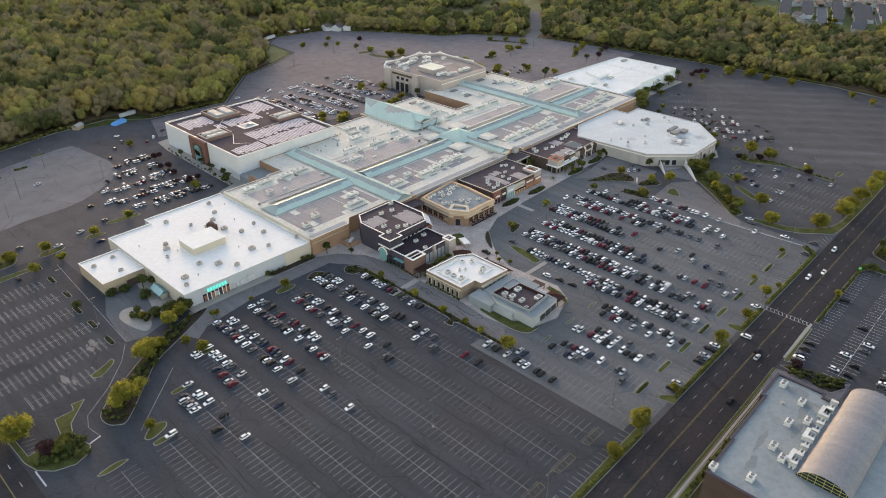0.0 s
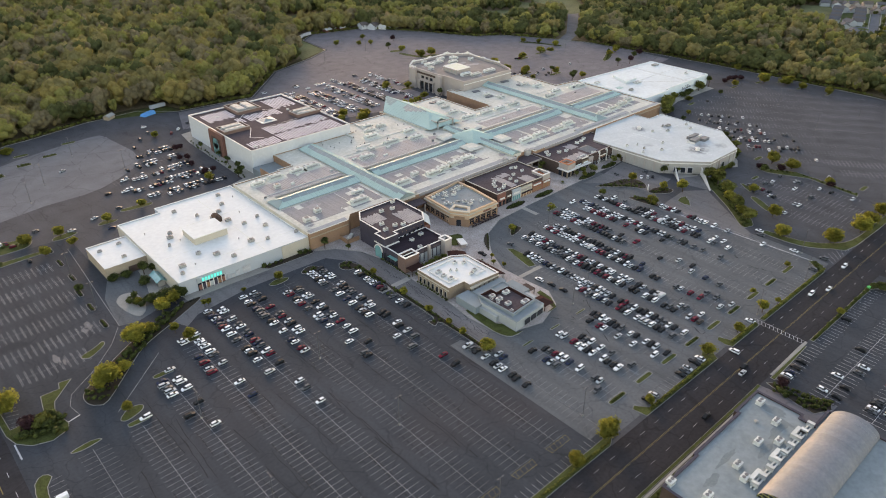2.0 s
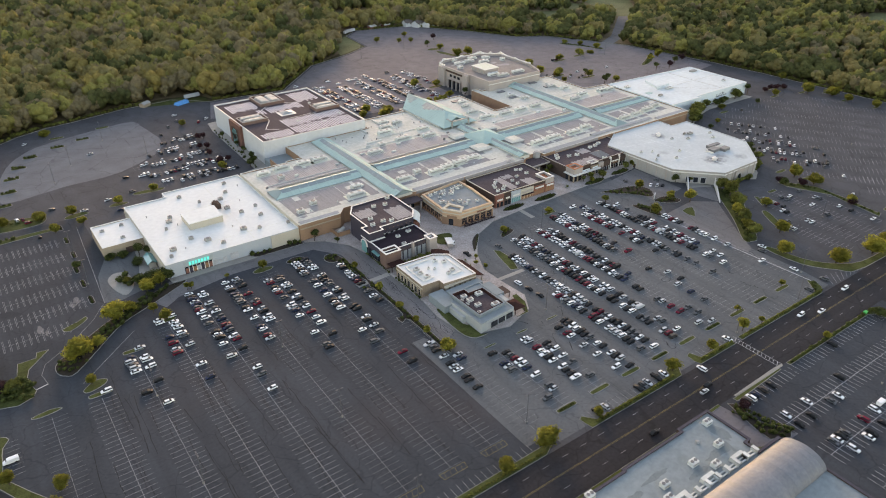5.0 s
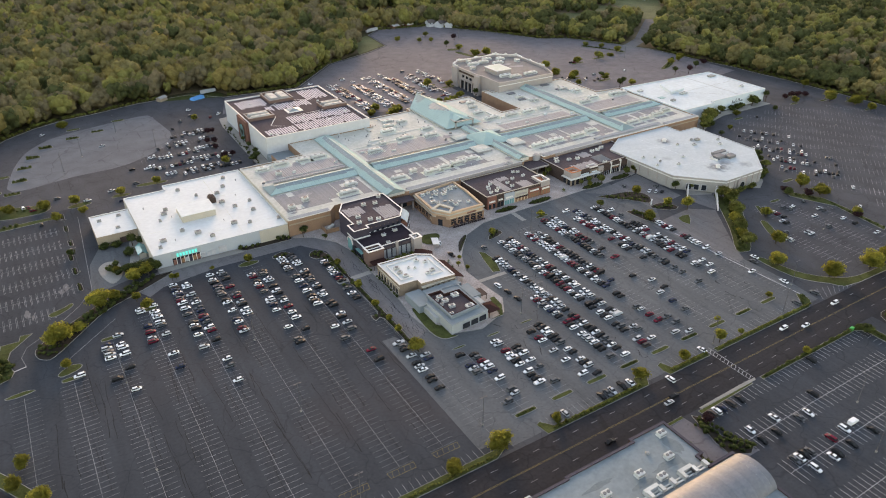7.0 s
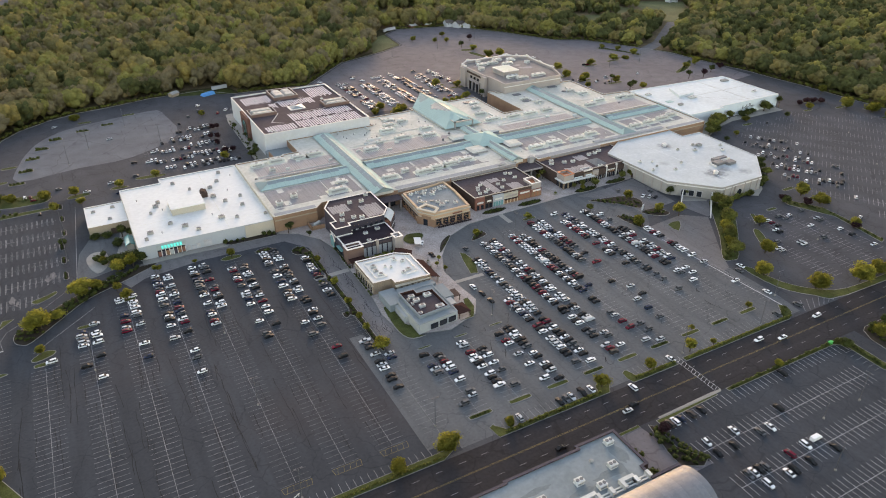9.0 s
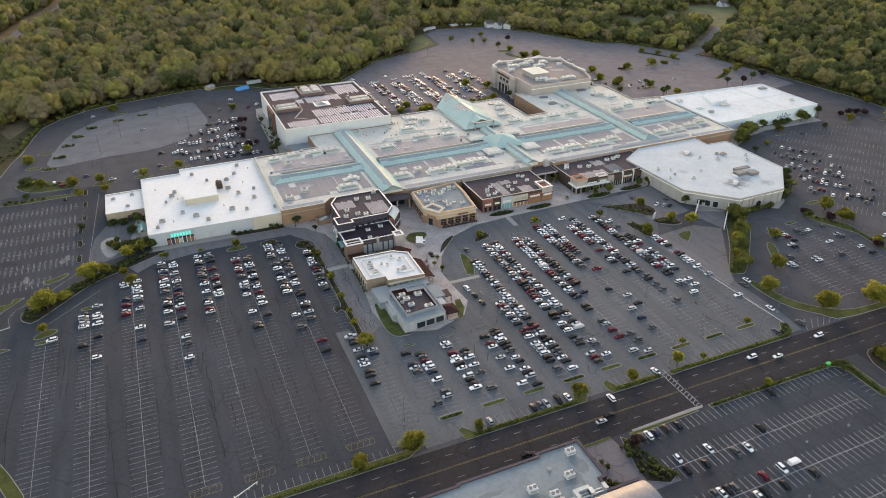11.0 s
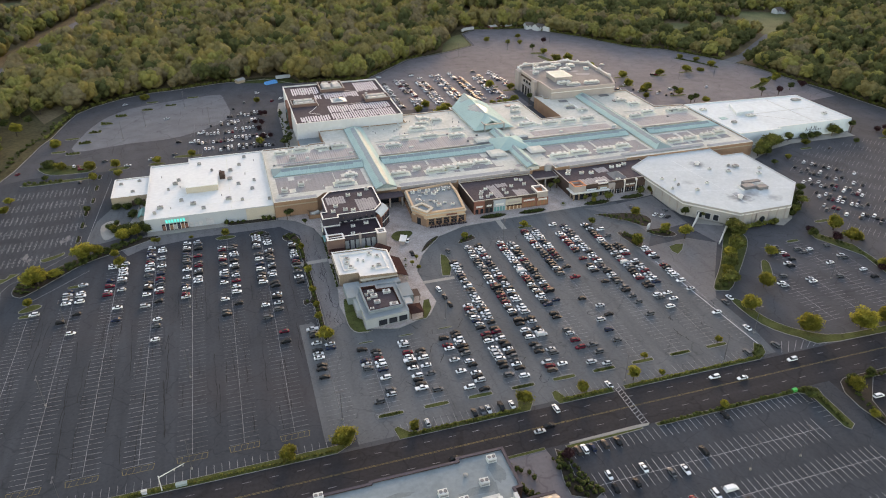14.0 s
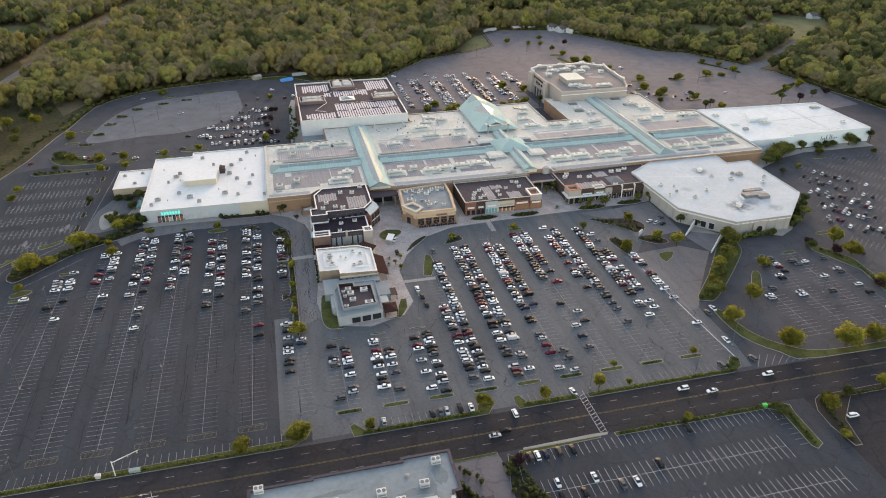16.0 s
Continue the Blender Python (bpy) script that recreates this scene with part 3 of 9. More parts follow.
for j in range(-20, 90):
    for y in (66.4, 77.6):
        lines.strip((j * 9.6, y), (j * 9.6 + 3.0, y), 0.16, 0.028)
for j in range(12):
    bright.strip((315.2, 62.2 + j * 1.9), (317.4, 63.2 + j * 1.9), 0.2, 0.03)
for x in (315.0, 317.6):
    bright.strip((x, 61.4), (x, 86), 0.16, 0.03)
bright.strip((133.5, 66.2), (133.5, 73), 0.5, 0.03)
bright.strip((133.5, 69.6), (152, 69.6), 0.25, 0.03)
for j in range(9):
    lines.strip((398 + 3.4 * j, 82.5), (404 + 3.4 * j, 90 - 0.8 * j), 0.22, 0.024)
for x, y, s in ((141, 67.9, 1), (148.5, 71.3, -1)):
    bright.strip((x, y), (x + 2.2 * s, y), 0.22, 0.03)
    bright.add([(x + 2.2 * s, y - 0.6, 0.03), (x + 3.4 * s, y, 0.03), (x + 2.2 * s, y + 0.6, 0.03)], [(0, 1, 2) if s > 0 else (2, 1, 0)])
crack_rng = random.Random(11)
cracks = Geo()
for i in range(74):
    x, y = crack_rng.uniform(58, 196), crack_rng.uniform(92, 200)
    for k in range(crack_rng.randint(3, 9)):
        nx, ny = x + crack_rng.uniform(-0.5, 0.5), y + crack_rng.uniform(2.5, 6)
        cracks.strip((x, y), (nx, ny), crack_rng.uniform(0.12, 0.34), 0.0165)
        x, y = nx, ny
for i in range(60):
    x, y = crack_rng.uniform(212, 392), crack_rng.uniform(100, 232)
    for k in range(crack_rng.randint(2, 6)):
        nx, ny = x + crack_rng.uniform(-2.5, 2.5), y + crack_rng.uniform(-3.5, 3.5)
        cracks.strip((x, y), (nx, ny), crack_rng.uniform(0.1, 0.24), 0.0168)
        x, y = nx, ny
for i in range(40):
    x, y = crack_rng.uniform(207.5, 216.5), crack_rng.uniform(160, 250)
    for k in range(crack_rng.randint(2, 5)):
        nx, ny = x + crack_rng.uniform(-1.2, 1.2), y + crack_rng.uniform(1, 3.5)
        cracks.strip((x, y), (nx, ny), crack_rng.uniform(0.1, 0.2), 0.0172)
        x, y = nx, ny
tagged(part("sealed_cracks", cracks, TAR), "black tar-sealed cracks in the asphalt", "pavement", kind="stuff")
tagged(part("parking_lines", lines, PAINT), "faded white painted stall lines on asphalt", "road marking", kind="structure")
tagged(part("road_lines", bright, PAINT_BRIGHT), "white painted lane dashes, stop lines and zebra crossing", "road marking", kind="structure")


# ---- kerbed islands and pavements ----
def island(poly, label, top=GRASS, name="planting_island", height=0.15, kerb=0.26, rounded=3):
    p = smooth(poly, rounded) if rounded else poly
    t = thing(name, label, "planting island" if name == "planting_island" else "pavement", kind="structure")
    part("kerb", Geo().prism(p, 0.0, height), KERB, t)
    part("lawn" if top in (GRASS, MEADOW) else "bed" if top in (MULCH, DARK_MULCH) else "paving", Geo().prism(inset(p, kerb), 0.0, height + 0.02), top, t)
    return t


def slim(x, y, w=10.5, d=2.2):
    return [(x - w / 2, y), (x - w / 2 + 1, y - d / 2), (x + w / 2 - 1, y - d / 2), (x + w / 2, y), (x + w / 2 - 1, y + d / 2), (x - w / 2 + 1, y + d / 2)]


for k in (8, 9, 10, 11, 12, 13, 14, 15, 16):
    island(slim(ROW0 + PITCH * k, 96.2), "narrow kerbed grass island at a row's end")
for k, y in ((0, 214.2), (1, 236), (2, 251), (14, 228.5)):
    island(slim(ROW0 + PITCH * k, y, 9, 2.6), "narrow kerbed grass island at a row's end")
for k in (8, 9, 10):
    island(slim(ROW0 + PITCH * k, 145.5, 7, 1.2), "thin kerbed grass strip at a row's end")
NORTH_VERGE = (((70, 81.8), (198, 81.8), (204, 85), (206, 89), (203, 91), (200, 86), (70, 84.2)), ((222, 81.8), (276, 81.8), (279, 86), (277, 90), (273, 88), (272, 85), (227, 84.2), (223, 89), (221, 88)),
               ((289, 81.8), (314, 81.8), (314, 85.0), (293, 85.0), (291, 90), (288.5, 89), (288, 85)), ((319, 81.8), (386, 81.8), (391.5, 85), (393.5, 90), (391, 93), (387, 88), (384, 84.4), (319, 84.4)))
for poly in NORTH_VERGE:
    island(list(poly), "kerbed grass verge along the road", rounded=0, kerb=0.15)
for poly in (((320, 58.8), (386, 58.6), (390, 56), (389.4, 37), (391, 35), (394.4, 37), (395, 54), (396, 58.5), (393, 60.7), (320, 60.8)), ((408, 59), (411, 60.7), (440, 60.9), (560, 60.9), (560, 57.5), (424, 57.5), (412, 46), (408.6, 33), (405.6, 33), (403.8, 44), (404.6, 53)), ((281, 58.2), (314, 59.4), (314, 60.4), (281, 60.2)), ((272.6, 38), (273, 45), (276.6, 60), (279.4, 57), (278, 46), (284, 36), (280, 34))):
    island(list(poly), "kerbed grass and shrub verge beside the lot across the road", MULCH if poly[0][0] in (272.6, 408) else GRASS, rounded=0, kerb=0.2)
island([(283, 60.4), (283, 61.3), (312, 61.9), (318, 61.6), (317, 60.4)], "narrow concrete pavement by the crossing", CONCRETE, "pavement", rounded=0)
island([(58.5, 244), (58.5, 238), (61, 234.6), (65.5, 234.3), (79.5, 249), (91, 260.5), (108, 269.5), (128, 281), (118, 281.8), (104, 276.5), (88, 268), (72, 256.5), (63, 249.5)], "long kerbed mulch bed of trees between two drives", MULCH)
island([(94.6, 306), (98.5, 310), (103.7, 308), (105.2, 300), (103.2, 289.5), (98.3, 285), (95.3, 291.7), (94, 300)], "pale concrete planter apron by the store", CONCRETE, "pavement", rounded=3)
island([(65, 220), (67, 217.5), (73.4, 219.5), (75, 222.6), (70.3, 224.4)], "small kerbed grass island")
island([(44.5, 214.6), (48, 212.8), (56, 214), (52, 216)], "small kerbed grass island")
island([(66.4, 271.6), (69.3, 268.2), (77.4, 273.4), (77.6, 277), (73.6, 274.6)], "kerbed grass island at the row's end")
island([(28, 259), (28.6, 240), (30.5, 233), (34.8, 228), (41.7, 225.6), (47.8, 228), (49.4, 231.7), (48.4, 236), (47.6, 243.4), (49, 248.5), (58.6, 259), (53.5, 259.8), (52.6, 255.6), (45.3, 255.7), (43.4, 243.6), (31, 242.7), (30.4, 258)], "kerbed grass island curling round a small lot at the entrance", rounded=0, kerb=0.25)
island([(30, 207), (33.6, 210), (36, 207), (33.4, 203), (32.4, 195), (33, 184), (46, 163), (57, 143), (68, 120), (72, 100), (68, 99), (63, 119), (53, 141), (42, 160), (29.5, 182), (28.6, 196)], "long kerbed grass verge along the side street", rounded=2)
for y in (364, 344, 326, 309, 290.6, 383):
    x = 83.2 if y < 330 else 85.3
    island([(x - 1.3, y - 3.2), (x - 0.6, y - 4.2), (x + 0.6, y - 4.2), (x + 1.3, y - 3.2), (x + 1.3, y + 3.2), (x + 0.6, y + 4.2), (x - 0.6, y + 4.2), (x - 1.3, y + 3.2)], "narrow dark mulched island with a pale kerb", DARK_MULCH, rounded=0, kerb=0.22)
SLIM_ISLANDS = [(83.2 if y < 330 else 85.3, y) for y in (364, 344, 326, 309, 290.6, 383)]
island([(37, 383), (42, 380), (71, 381), (84, 382), (83, 385), (60, 385.5)], "kerbed grass strip between the lots")
for poly in (((42, 410), (46, 413), (60, 412), (80, 405), (79, 397), (72, 394.5), (52, 397)), ((90, 393), (96, 391.5), (104, 394), (100, 398), (92, 397)), ((116, 395), (124, 393.5), (128, 396), (120, 399)), ((134, 404), (150, 402), (152, 406), (136, 408))):
    island(list(poly), "kerbed grass island with small trees")
for x, y in ((61.7, 434.5), (67.4, 455.6), (72, 478.5), (79, 497), (89, 514), (109, 525), (128, 532), (112, 546), (146.5, 550), (51, 441), (57, 468)):
    island(slim(x, y, 10, 4), "small grass island beside the ring drive", rounded=2)
island([(195.8, 257.4), (198.4, 262), (203, 261), (205.8, 251), (206, 229), (203.6, 228.6), (203.2, 250), (198, 253)], "kerbed shrub island by the drive", MULCH)
island([(203.5, 223), (206.2, 222), (206.2, 158), (203.6, 156), (203.4, 183.4), (199.4, 183.6), (199.2, 189), (203.3, 190.4)], "long kerbed strip of shrubs and young trees", MULCH)
island([(256.4, 240.2), (261.2, 245.2), (269, 243.3), (268.7, 238.4), (261, 233.1), (257.3, 235)], "oval kerbed lawn in the plaza", height=0.4)
island([(268.5, 218), (271, 219), (282.5, 231), (281, 232.5), (274, 227)], "narrow planted island in the plaza drive", MULCH, height=0.35)
island([(272.3, 190.5), (276.4, 189), (281, 200), (280.6, 210), (278, 212.6), (275.4, 204)], "kerbed grass wedge beside the drive", rounded=0)
island([(291.5, 220.5), (302.5, 223.5), (301, 228.5), (294, 225)], "kerbed shrub island at the row's end", MULCH)
island([(383, 231), (386, 227.5), (396.9, 217.5), (405.3, 206.7), (413, 215.5), (408, 225), (395.1, 228.6)], "large kerbed bed of shrubs and trees", MULCH)
island([(401, 201.3), (408, 203.5), (414.5, 200.8), (416.5, 193.1), (408.9, 192.6)], "kerbed bed of shrubs and trees", MULCH)
island([(404, 182.4), (414, 182.4), (404, 172.7)], "triangular kerbed lawn", rounded=2)
island([(384, 205.4), (391.6, 201.5), (394.2, 193.9), (387.5, 186)], "kerbed bed with one tree", MULCH)
island([(402, 138), (405, 134), (412.5, 136), (441, 163), (453, 178), (452, 190), (449, 193), (436, 177), (419, 156)], "long kerbed bed of trees beside the ramp")
island([(403, 125), (404, 104), (414, 89.5), (429, 81.9), (520, 81.9), (520, 85.4), (470, 85.6), (434, 86.4), (419, 94), (410, 107), (407.6, 124)], "kerbed grass verge with trees at the lot's edge")
island([(433, 138), (436, 134.5), (446, 150), (443, 153)], "kerbed grass island with two trees")
island([(490, 165.3), (491.4, 172.5), (496, 169.6), (505.6, 152.7), (504.6, 136), (499.8, 108.8), (495.5, 107.4), (498.5, 125), (501, 141.5)], "long kerbed grass strip with shrubs", rounded=0)
island(slim(475.4, 166.6, 8, 2.6), "small kerbed grass island", rounded=2)
island([(451, 158), (454, 157), (460.6, 167), (458.6, 168.8)], "small kerbed grass island", rounded=0)
for x, y in ((509, 165), (510, 182), (512, 110), (660, 282), (691, 274), (709, 261), (701, 239), (703, 213), (702, 159), (692, 140), (586, 282), (680, 298)):
    island(slim(x, y, 10, 3), "small kerbed grass island with a tree", rounded=2)
for x, y in ((549, 491), (539, 464), (547, 444), (569, 424), (538, 534), (588, 485), (620, 488), (414, 498), (430, 485)):
    island(slim(x, y, 16, 4), "grass island with trees in the back lot", rounded=2)
island([(502, 588), (506, 568), (512, 560), (531, 557), (528, 563), (514, 566), (508, 590)], "curved grass island with trees in the back lot")
island([(641, 538), (648, 530), (657, 512), (663, 494), (659, 492), (653, 510), (644, 526), (638, 536)], "curved grass strip with a hedge in the back lot")
island([(648, 420), (668, 428), (690, 446), (686, 448), (664, 434), (646, 424)], "grass strip with a hedge beside the drive")
island([(500, 600), (512, 596), (516, 602), (504, 606)], "grass island with trees in the back lot")
# pavements along the shop fronts
PLAZA = [(196, 282), (206, 276.5), (215, 264), (218.5, 249.5), (217.3, 231), (217.2, 193), (215.5, 178), (217, 165), (224, 155.8), (239, 151.5), (256, 157.5), (262.5, 168), (261.3, 183), (261, 199), (268, 214), (282, 231.6), (300, 239.6), (329, 241.6),
         (354, 242.2), (404, 244), (428, 244.5), (434, 246), (434, 292), (196, 292)]
island(PLAZA, "grey brick and concrete plaza paving in front of the shops", PAVER, "pavement", rounded=0)
island([(121, 280), (129, 282.2), (145, 282.4), (167, 281.6), (164, 287.6), (121, 288.6)], "pale concrete pavement along the store front", CONCRETE, "pavement", rounded=0)
island([(203, 396), (214, 400), (216, 490), (219, 510), (232, 512), (232, 400), (226, 388), (204, 391)], "pale gravel planting bed along the store's side", CONCRETE, "pavement", rounded=0)
island([(432, 250), (432, 222), (450, 195), (462, 198), (484, 184), (495, 190), (520, 215), (521, 268), (536, 276), (560, 288), (582, 293.5), (642, 292.6), (642, 304), (434, 290)], "concrete pavement round the store", CONCRETE, "pavement", rounded=0)
structure("pavement", flat([(429, 196), (433, 178), (455, 184), (450, 214)], 0.16), ASPHALT_OLD, "concrete loading apron", "pavement")
structure("pavement", flat([(441, 209), (446, 204), (452, 199), (449, 194), (440, 199), (434, 202)], 0.17), CONCRETE, "pale concrete dock apron", "pavement")
structure("pavement", flat([(384, 184), (398, 186), (420, 188), (433, 178), (404, 140), (398, 130), (392, 128)], 0.014), ASPHALT_OLD, "paler asphalt drive by the loading ramp", "pavement")
structure("pavement", flat([(402, 200), (431, 204), (431, 244), (404, 240), (380, 240), (400, 224)], 0.014), ASPHALT_OLD, "small paler asphalt court", "pavement")


# ---- buildings ----
def building(name, label, poly, z, wall, roof, category="store", parapet=0.9, cope=TRIM, thick=0.5, base=0.0):
    t = thing(name, label, category)
    part("wall", Geo().prism(poly, base, z), wall, t)
    i = inset(poly, thick)
    part("roof", flat(i, z + 0.02), roof, t)
    part("parapet", Geo().ring(poly, i, z, z + parapet), wall, t)
    part("coping", Geo().ring(inset(poly, -0.12), inset(poly, thick + 0.12), z + parapet, z + parapet + 0.15), cope, t)
    return t


def rooftop_unit(parent, x, y, z, w=4.0, d=2.2, h=1.6, fans=2, mat=None):
    g = Geo().box(-w / 2, -d / 2, 0, w / 2, d / 2, 0.25).box(-w / 2 + 0.1, -d / 2 + 0.1, 0.25, w / 2 - 0.1, d / 2 - 0.1, h - 0.12).box(-w / 2, -d / 2, h - 0.12, w / 2, d / 2, h)
    if w > 5.5:
        g.box(w / 2, -d / 2 + 0.4, 0, w / 2 + 1.6, d / 2 - 0.4, h * 0.6).box(-w / 2 - 0.9, -d / 2 + 0.7, 0.2, -w / 2, d / 2 - 0.7, h * 0.8)
    u = part("rooftop_unit", g, mat or UNIT, parent, at=pose(x, y, z))
    for i in range(fans):
        part("fan", Geo().cyl((i + 0.5) * w / fans - w / 2, 0, h, h + 0.22, min(w / fans, d) * (0.3 if w > 4 else 0.4)), UNIT_DARK if w > 4 else FAN_DARK, u)
    part("louvre", Geo().box(-w / 2 + 0.3, -d / 2 + 0.06, 0.4, w / 2 - 0.3, -d / 2 + 0.12, h * 0.6), UNIT_DARK, u)
    return u


def blot(x, y, rx, ry, n=18, ragged=0.3):
    """An uneven closed outline."""
    return smooth([(x + rx * math.cos(2 * math.pi * i / n) * (1 + random.uniform(-ragged, ragged)), y + ry * math.sin(2 * math.pi * i / n) * (1 + random.uniform(-ragged, ragged))) for i in range(n)], 2)


def vent(parent, x, y, z, r=0.45, h=0.9, mat=None):
    return part("roof_vent", Geo().cyl(x, y, z, z + h * 0.6, r * 0.6).cyl(x, y, z + h * 0.6, z + h, r, r * 0.5), mat or UNIT, parent)


def gable(axis, a0, a1, c, half, z0, z1, hip0=0.0, hip1=0.0):
    """Two slopes of a ridged roof along x or y: (slope towards the lower side, slope towards the upper side)."""
    out = []
    for s in (-1, 1):
        pts = [(a0, c + s * half, z0), (a1, c + s * half, z0), (a1 - hip1, c, z1), (a0 + hip0, c, z1)]
        if axis == "y":
            pts = [(q, p, z) for p, q, z in pts]
        low = [(x, y, z - 0.35) for x, y, z in pts]
        g = Geo().add(pts + low, [(0, 1, 2, 3), (7, 6, 5, 4), (0, 4, 5, 1), (1, 5, 6, 2), (2, 6, 7, 3), (3, 7, 4, 0)])
        out.append(g)
    return out


def gable_end(axis, a, c, half, z0, z1, lean=0.0):
    pts = [(a, c - half, z0), (a, c + half, z0), (a + lean, c, z1)]
    if axis == "y":
        pts = [(q, p, z) for p, q, z in pts]
    back = [(x + (0.3 if axis == "x" else 0), y + (0.3 if axis == "y" else 0), z) for x, y, z in pts]
    return Geo().add(pts + back, [(0, 1, 2), (5, 4, 3), (0, 3, 4, 1), (1, 4, 5, 2), (2, 5, 3, 0)])


# the mall itself
MALL = [(195, 284.5), (221, 284.5), (226, 290), (256, 290), (273, 284), (312, 284), (364, 284), (364, 288), (380, 288), (380, 283), (434, 284), (538, 284), (538, 374), (514, 377), (514, 424), (436, 424), (436, 430), (429, 430), (429, 376), (411.5, 376),
        (411.5, 424), (350, 424), (350, 418), (307, 418), (307, 401), (239.5, 401), (239.5, 376), (228, 376), (228, 374), (195, 374)]
mall = building("shopping_mall", "sprawling low shopping mall, cream flat roofs and pale green skylights", MALL, 9.6, WALL_BRICK, ROOF_CREAM, "shopping mall", 0.6, ROOF_CREAM)
ZR = 9.64
for x0, y0, x1, y1 in ((199, 296, 236, 322), (236.5, 296, 255, 322), (273, 297, 300, 322), (301.5, 297, 349, 322), (382, 296, 424, 322), (425.5, 296, 459, 322), (480, 296, 505, 318), (507, 298, 530, 320)):
    part("roof_field", flat(rect(x0, y0, x1, y1), ZR + 0.03), ROOF_GREY, mall, "grey ballasted roof field")
for x0, y0, x1, y1 in ((204, 343, 256, 360), (276, 343, 340, 362), (392, 343, 455, 352), (480, 340, 530, 356)):
    part("roof_field", flat(rect(x0 - 1, y0 - 0.6, x1 + 1, y1 + 0.6), ZR + 0.03), ROOF_FIELD, mall, "pinkish tan roof field")
    g = Geo()
    for i in range(int((x1 - x0) / 1.5)):
        g.box(x0 + i * 1.5, y0, ZR, x0 + i * 1.5 + 0.7, y1, ZR + 0.07)
    tagged(part("roof_striping", g, ROOF_SEAM, mall, "tan striped roof membrane"), kind="stuff")
for x0, y0, x1, y1 in ((228, 296, 233, 300), (241, 312, 247, 317), (246.6, 296, 249, 322), (281, 314, 286, 318), (296, 296, 300, 303), (287, 306, 290, 309), (318, 296, 321, 322), (329, 312, 336, 316), (308, 297, 314, 300), (344, 298, 349, 309), (340, 316, 345, 322), (402, 296, 404.4, 322), (412, 312, 417, 317), (436, 297, 441, 302), (382, 296, 388, 301), (452, 314, 459, 322), (493, 296, 495.6, 318), (519, 299, 522, 313), (206, 297, 210, 303), (207, 316, 211, 322)):
    part("roof_patch", flat(rect(x0, y0, x1, y1), ZR + 0.045), ROOF_CREAM, mall, "pale coated strip across the grey roof")
for x0, y0, x1, y1 in ((488, 398, 496, 402), (396, 412, 404, 416), (444, 410, 451, 414), (484, 414, 492, 418), (442, 392, 449, 395)):
    part("roof_hatch", Geo().box(x0, y0, ZR, x1, y1, ZR + 0.7), FAN_DARK, mall, "dark grated roof opening")
for x0, x1, ya, yb in ((196, 221, 284.7, 288.2), (274, 349, 284.6, 288.2), (383, 434, 284.4, 288.0), (434, 500, 288.2, 291.4), (502, 537, 284.6, 288.0)):
    part("sloped_edge", Geo().add([(x0, ya, 10.1), (x1, ya, 10.1), (x1, yb, 10.7), (x0, yb, 10.7), (x0, yb + 0.3, ZR), (x1, yb + 0.3, ZR)], [(0, 1, 2, 3), (3, 2, 5, 4)]), ROOF_EDGE, mall, "grey sloped metal edge of the roof")
part("low_wing", Geo().prism(rect(222.4, 374.4, 239.3, 400.5), 0, 5.4), ROOF_SLATE, mall, "low flat-roofed link between two stores")
for q in (Geo().box(221.6, 371, 0, 222.3, 388, 9.2), Geo().box(239.0, 376.2, 5.3, 239.45, 400.6, 10.1)):
    part("brick_screen", q, WALL_BRICK, mall, "orange-brown brick screen wall")
for x0, y0, x1, y1 in ((440, 385, 458, 418), (432, 384, 438, 400), (482, 384, 512, 420), (390, 384, 410, 420)):
    part("roof_field", flat(rect(x0, y0, x1, y1), ZR + 0.03), ROOF_CREAM, mall)


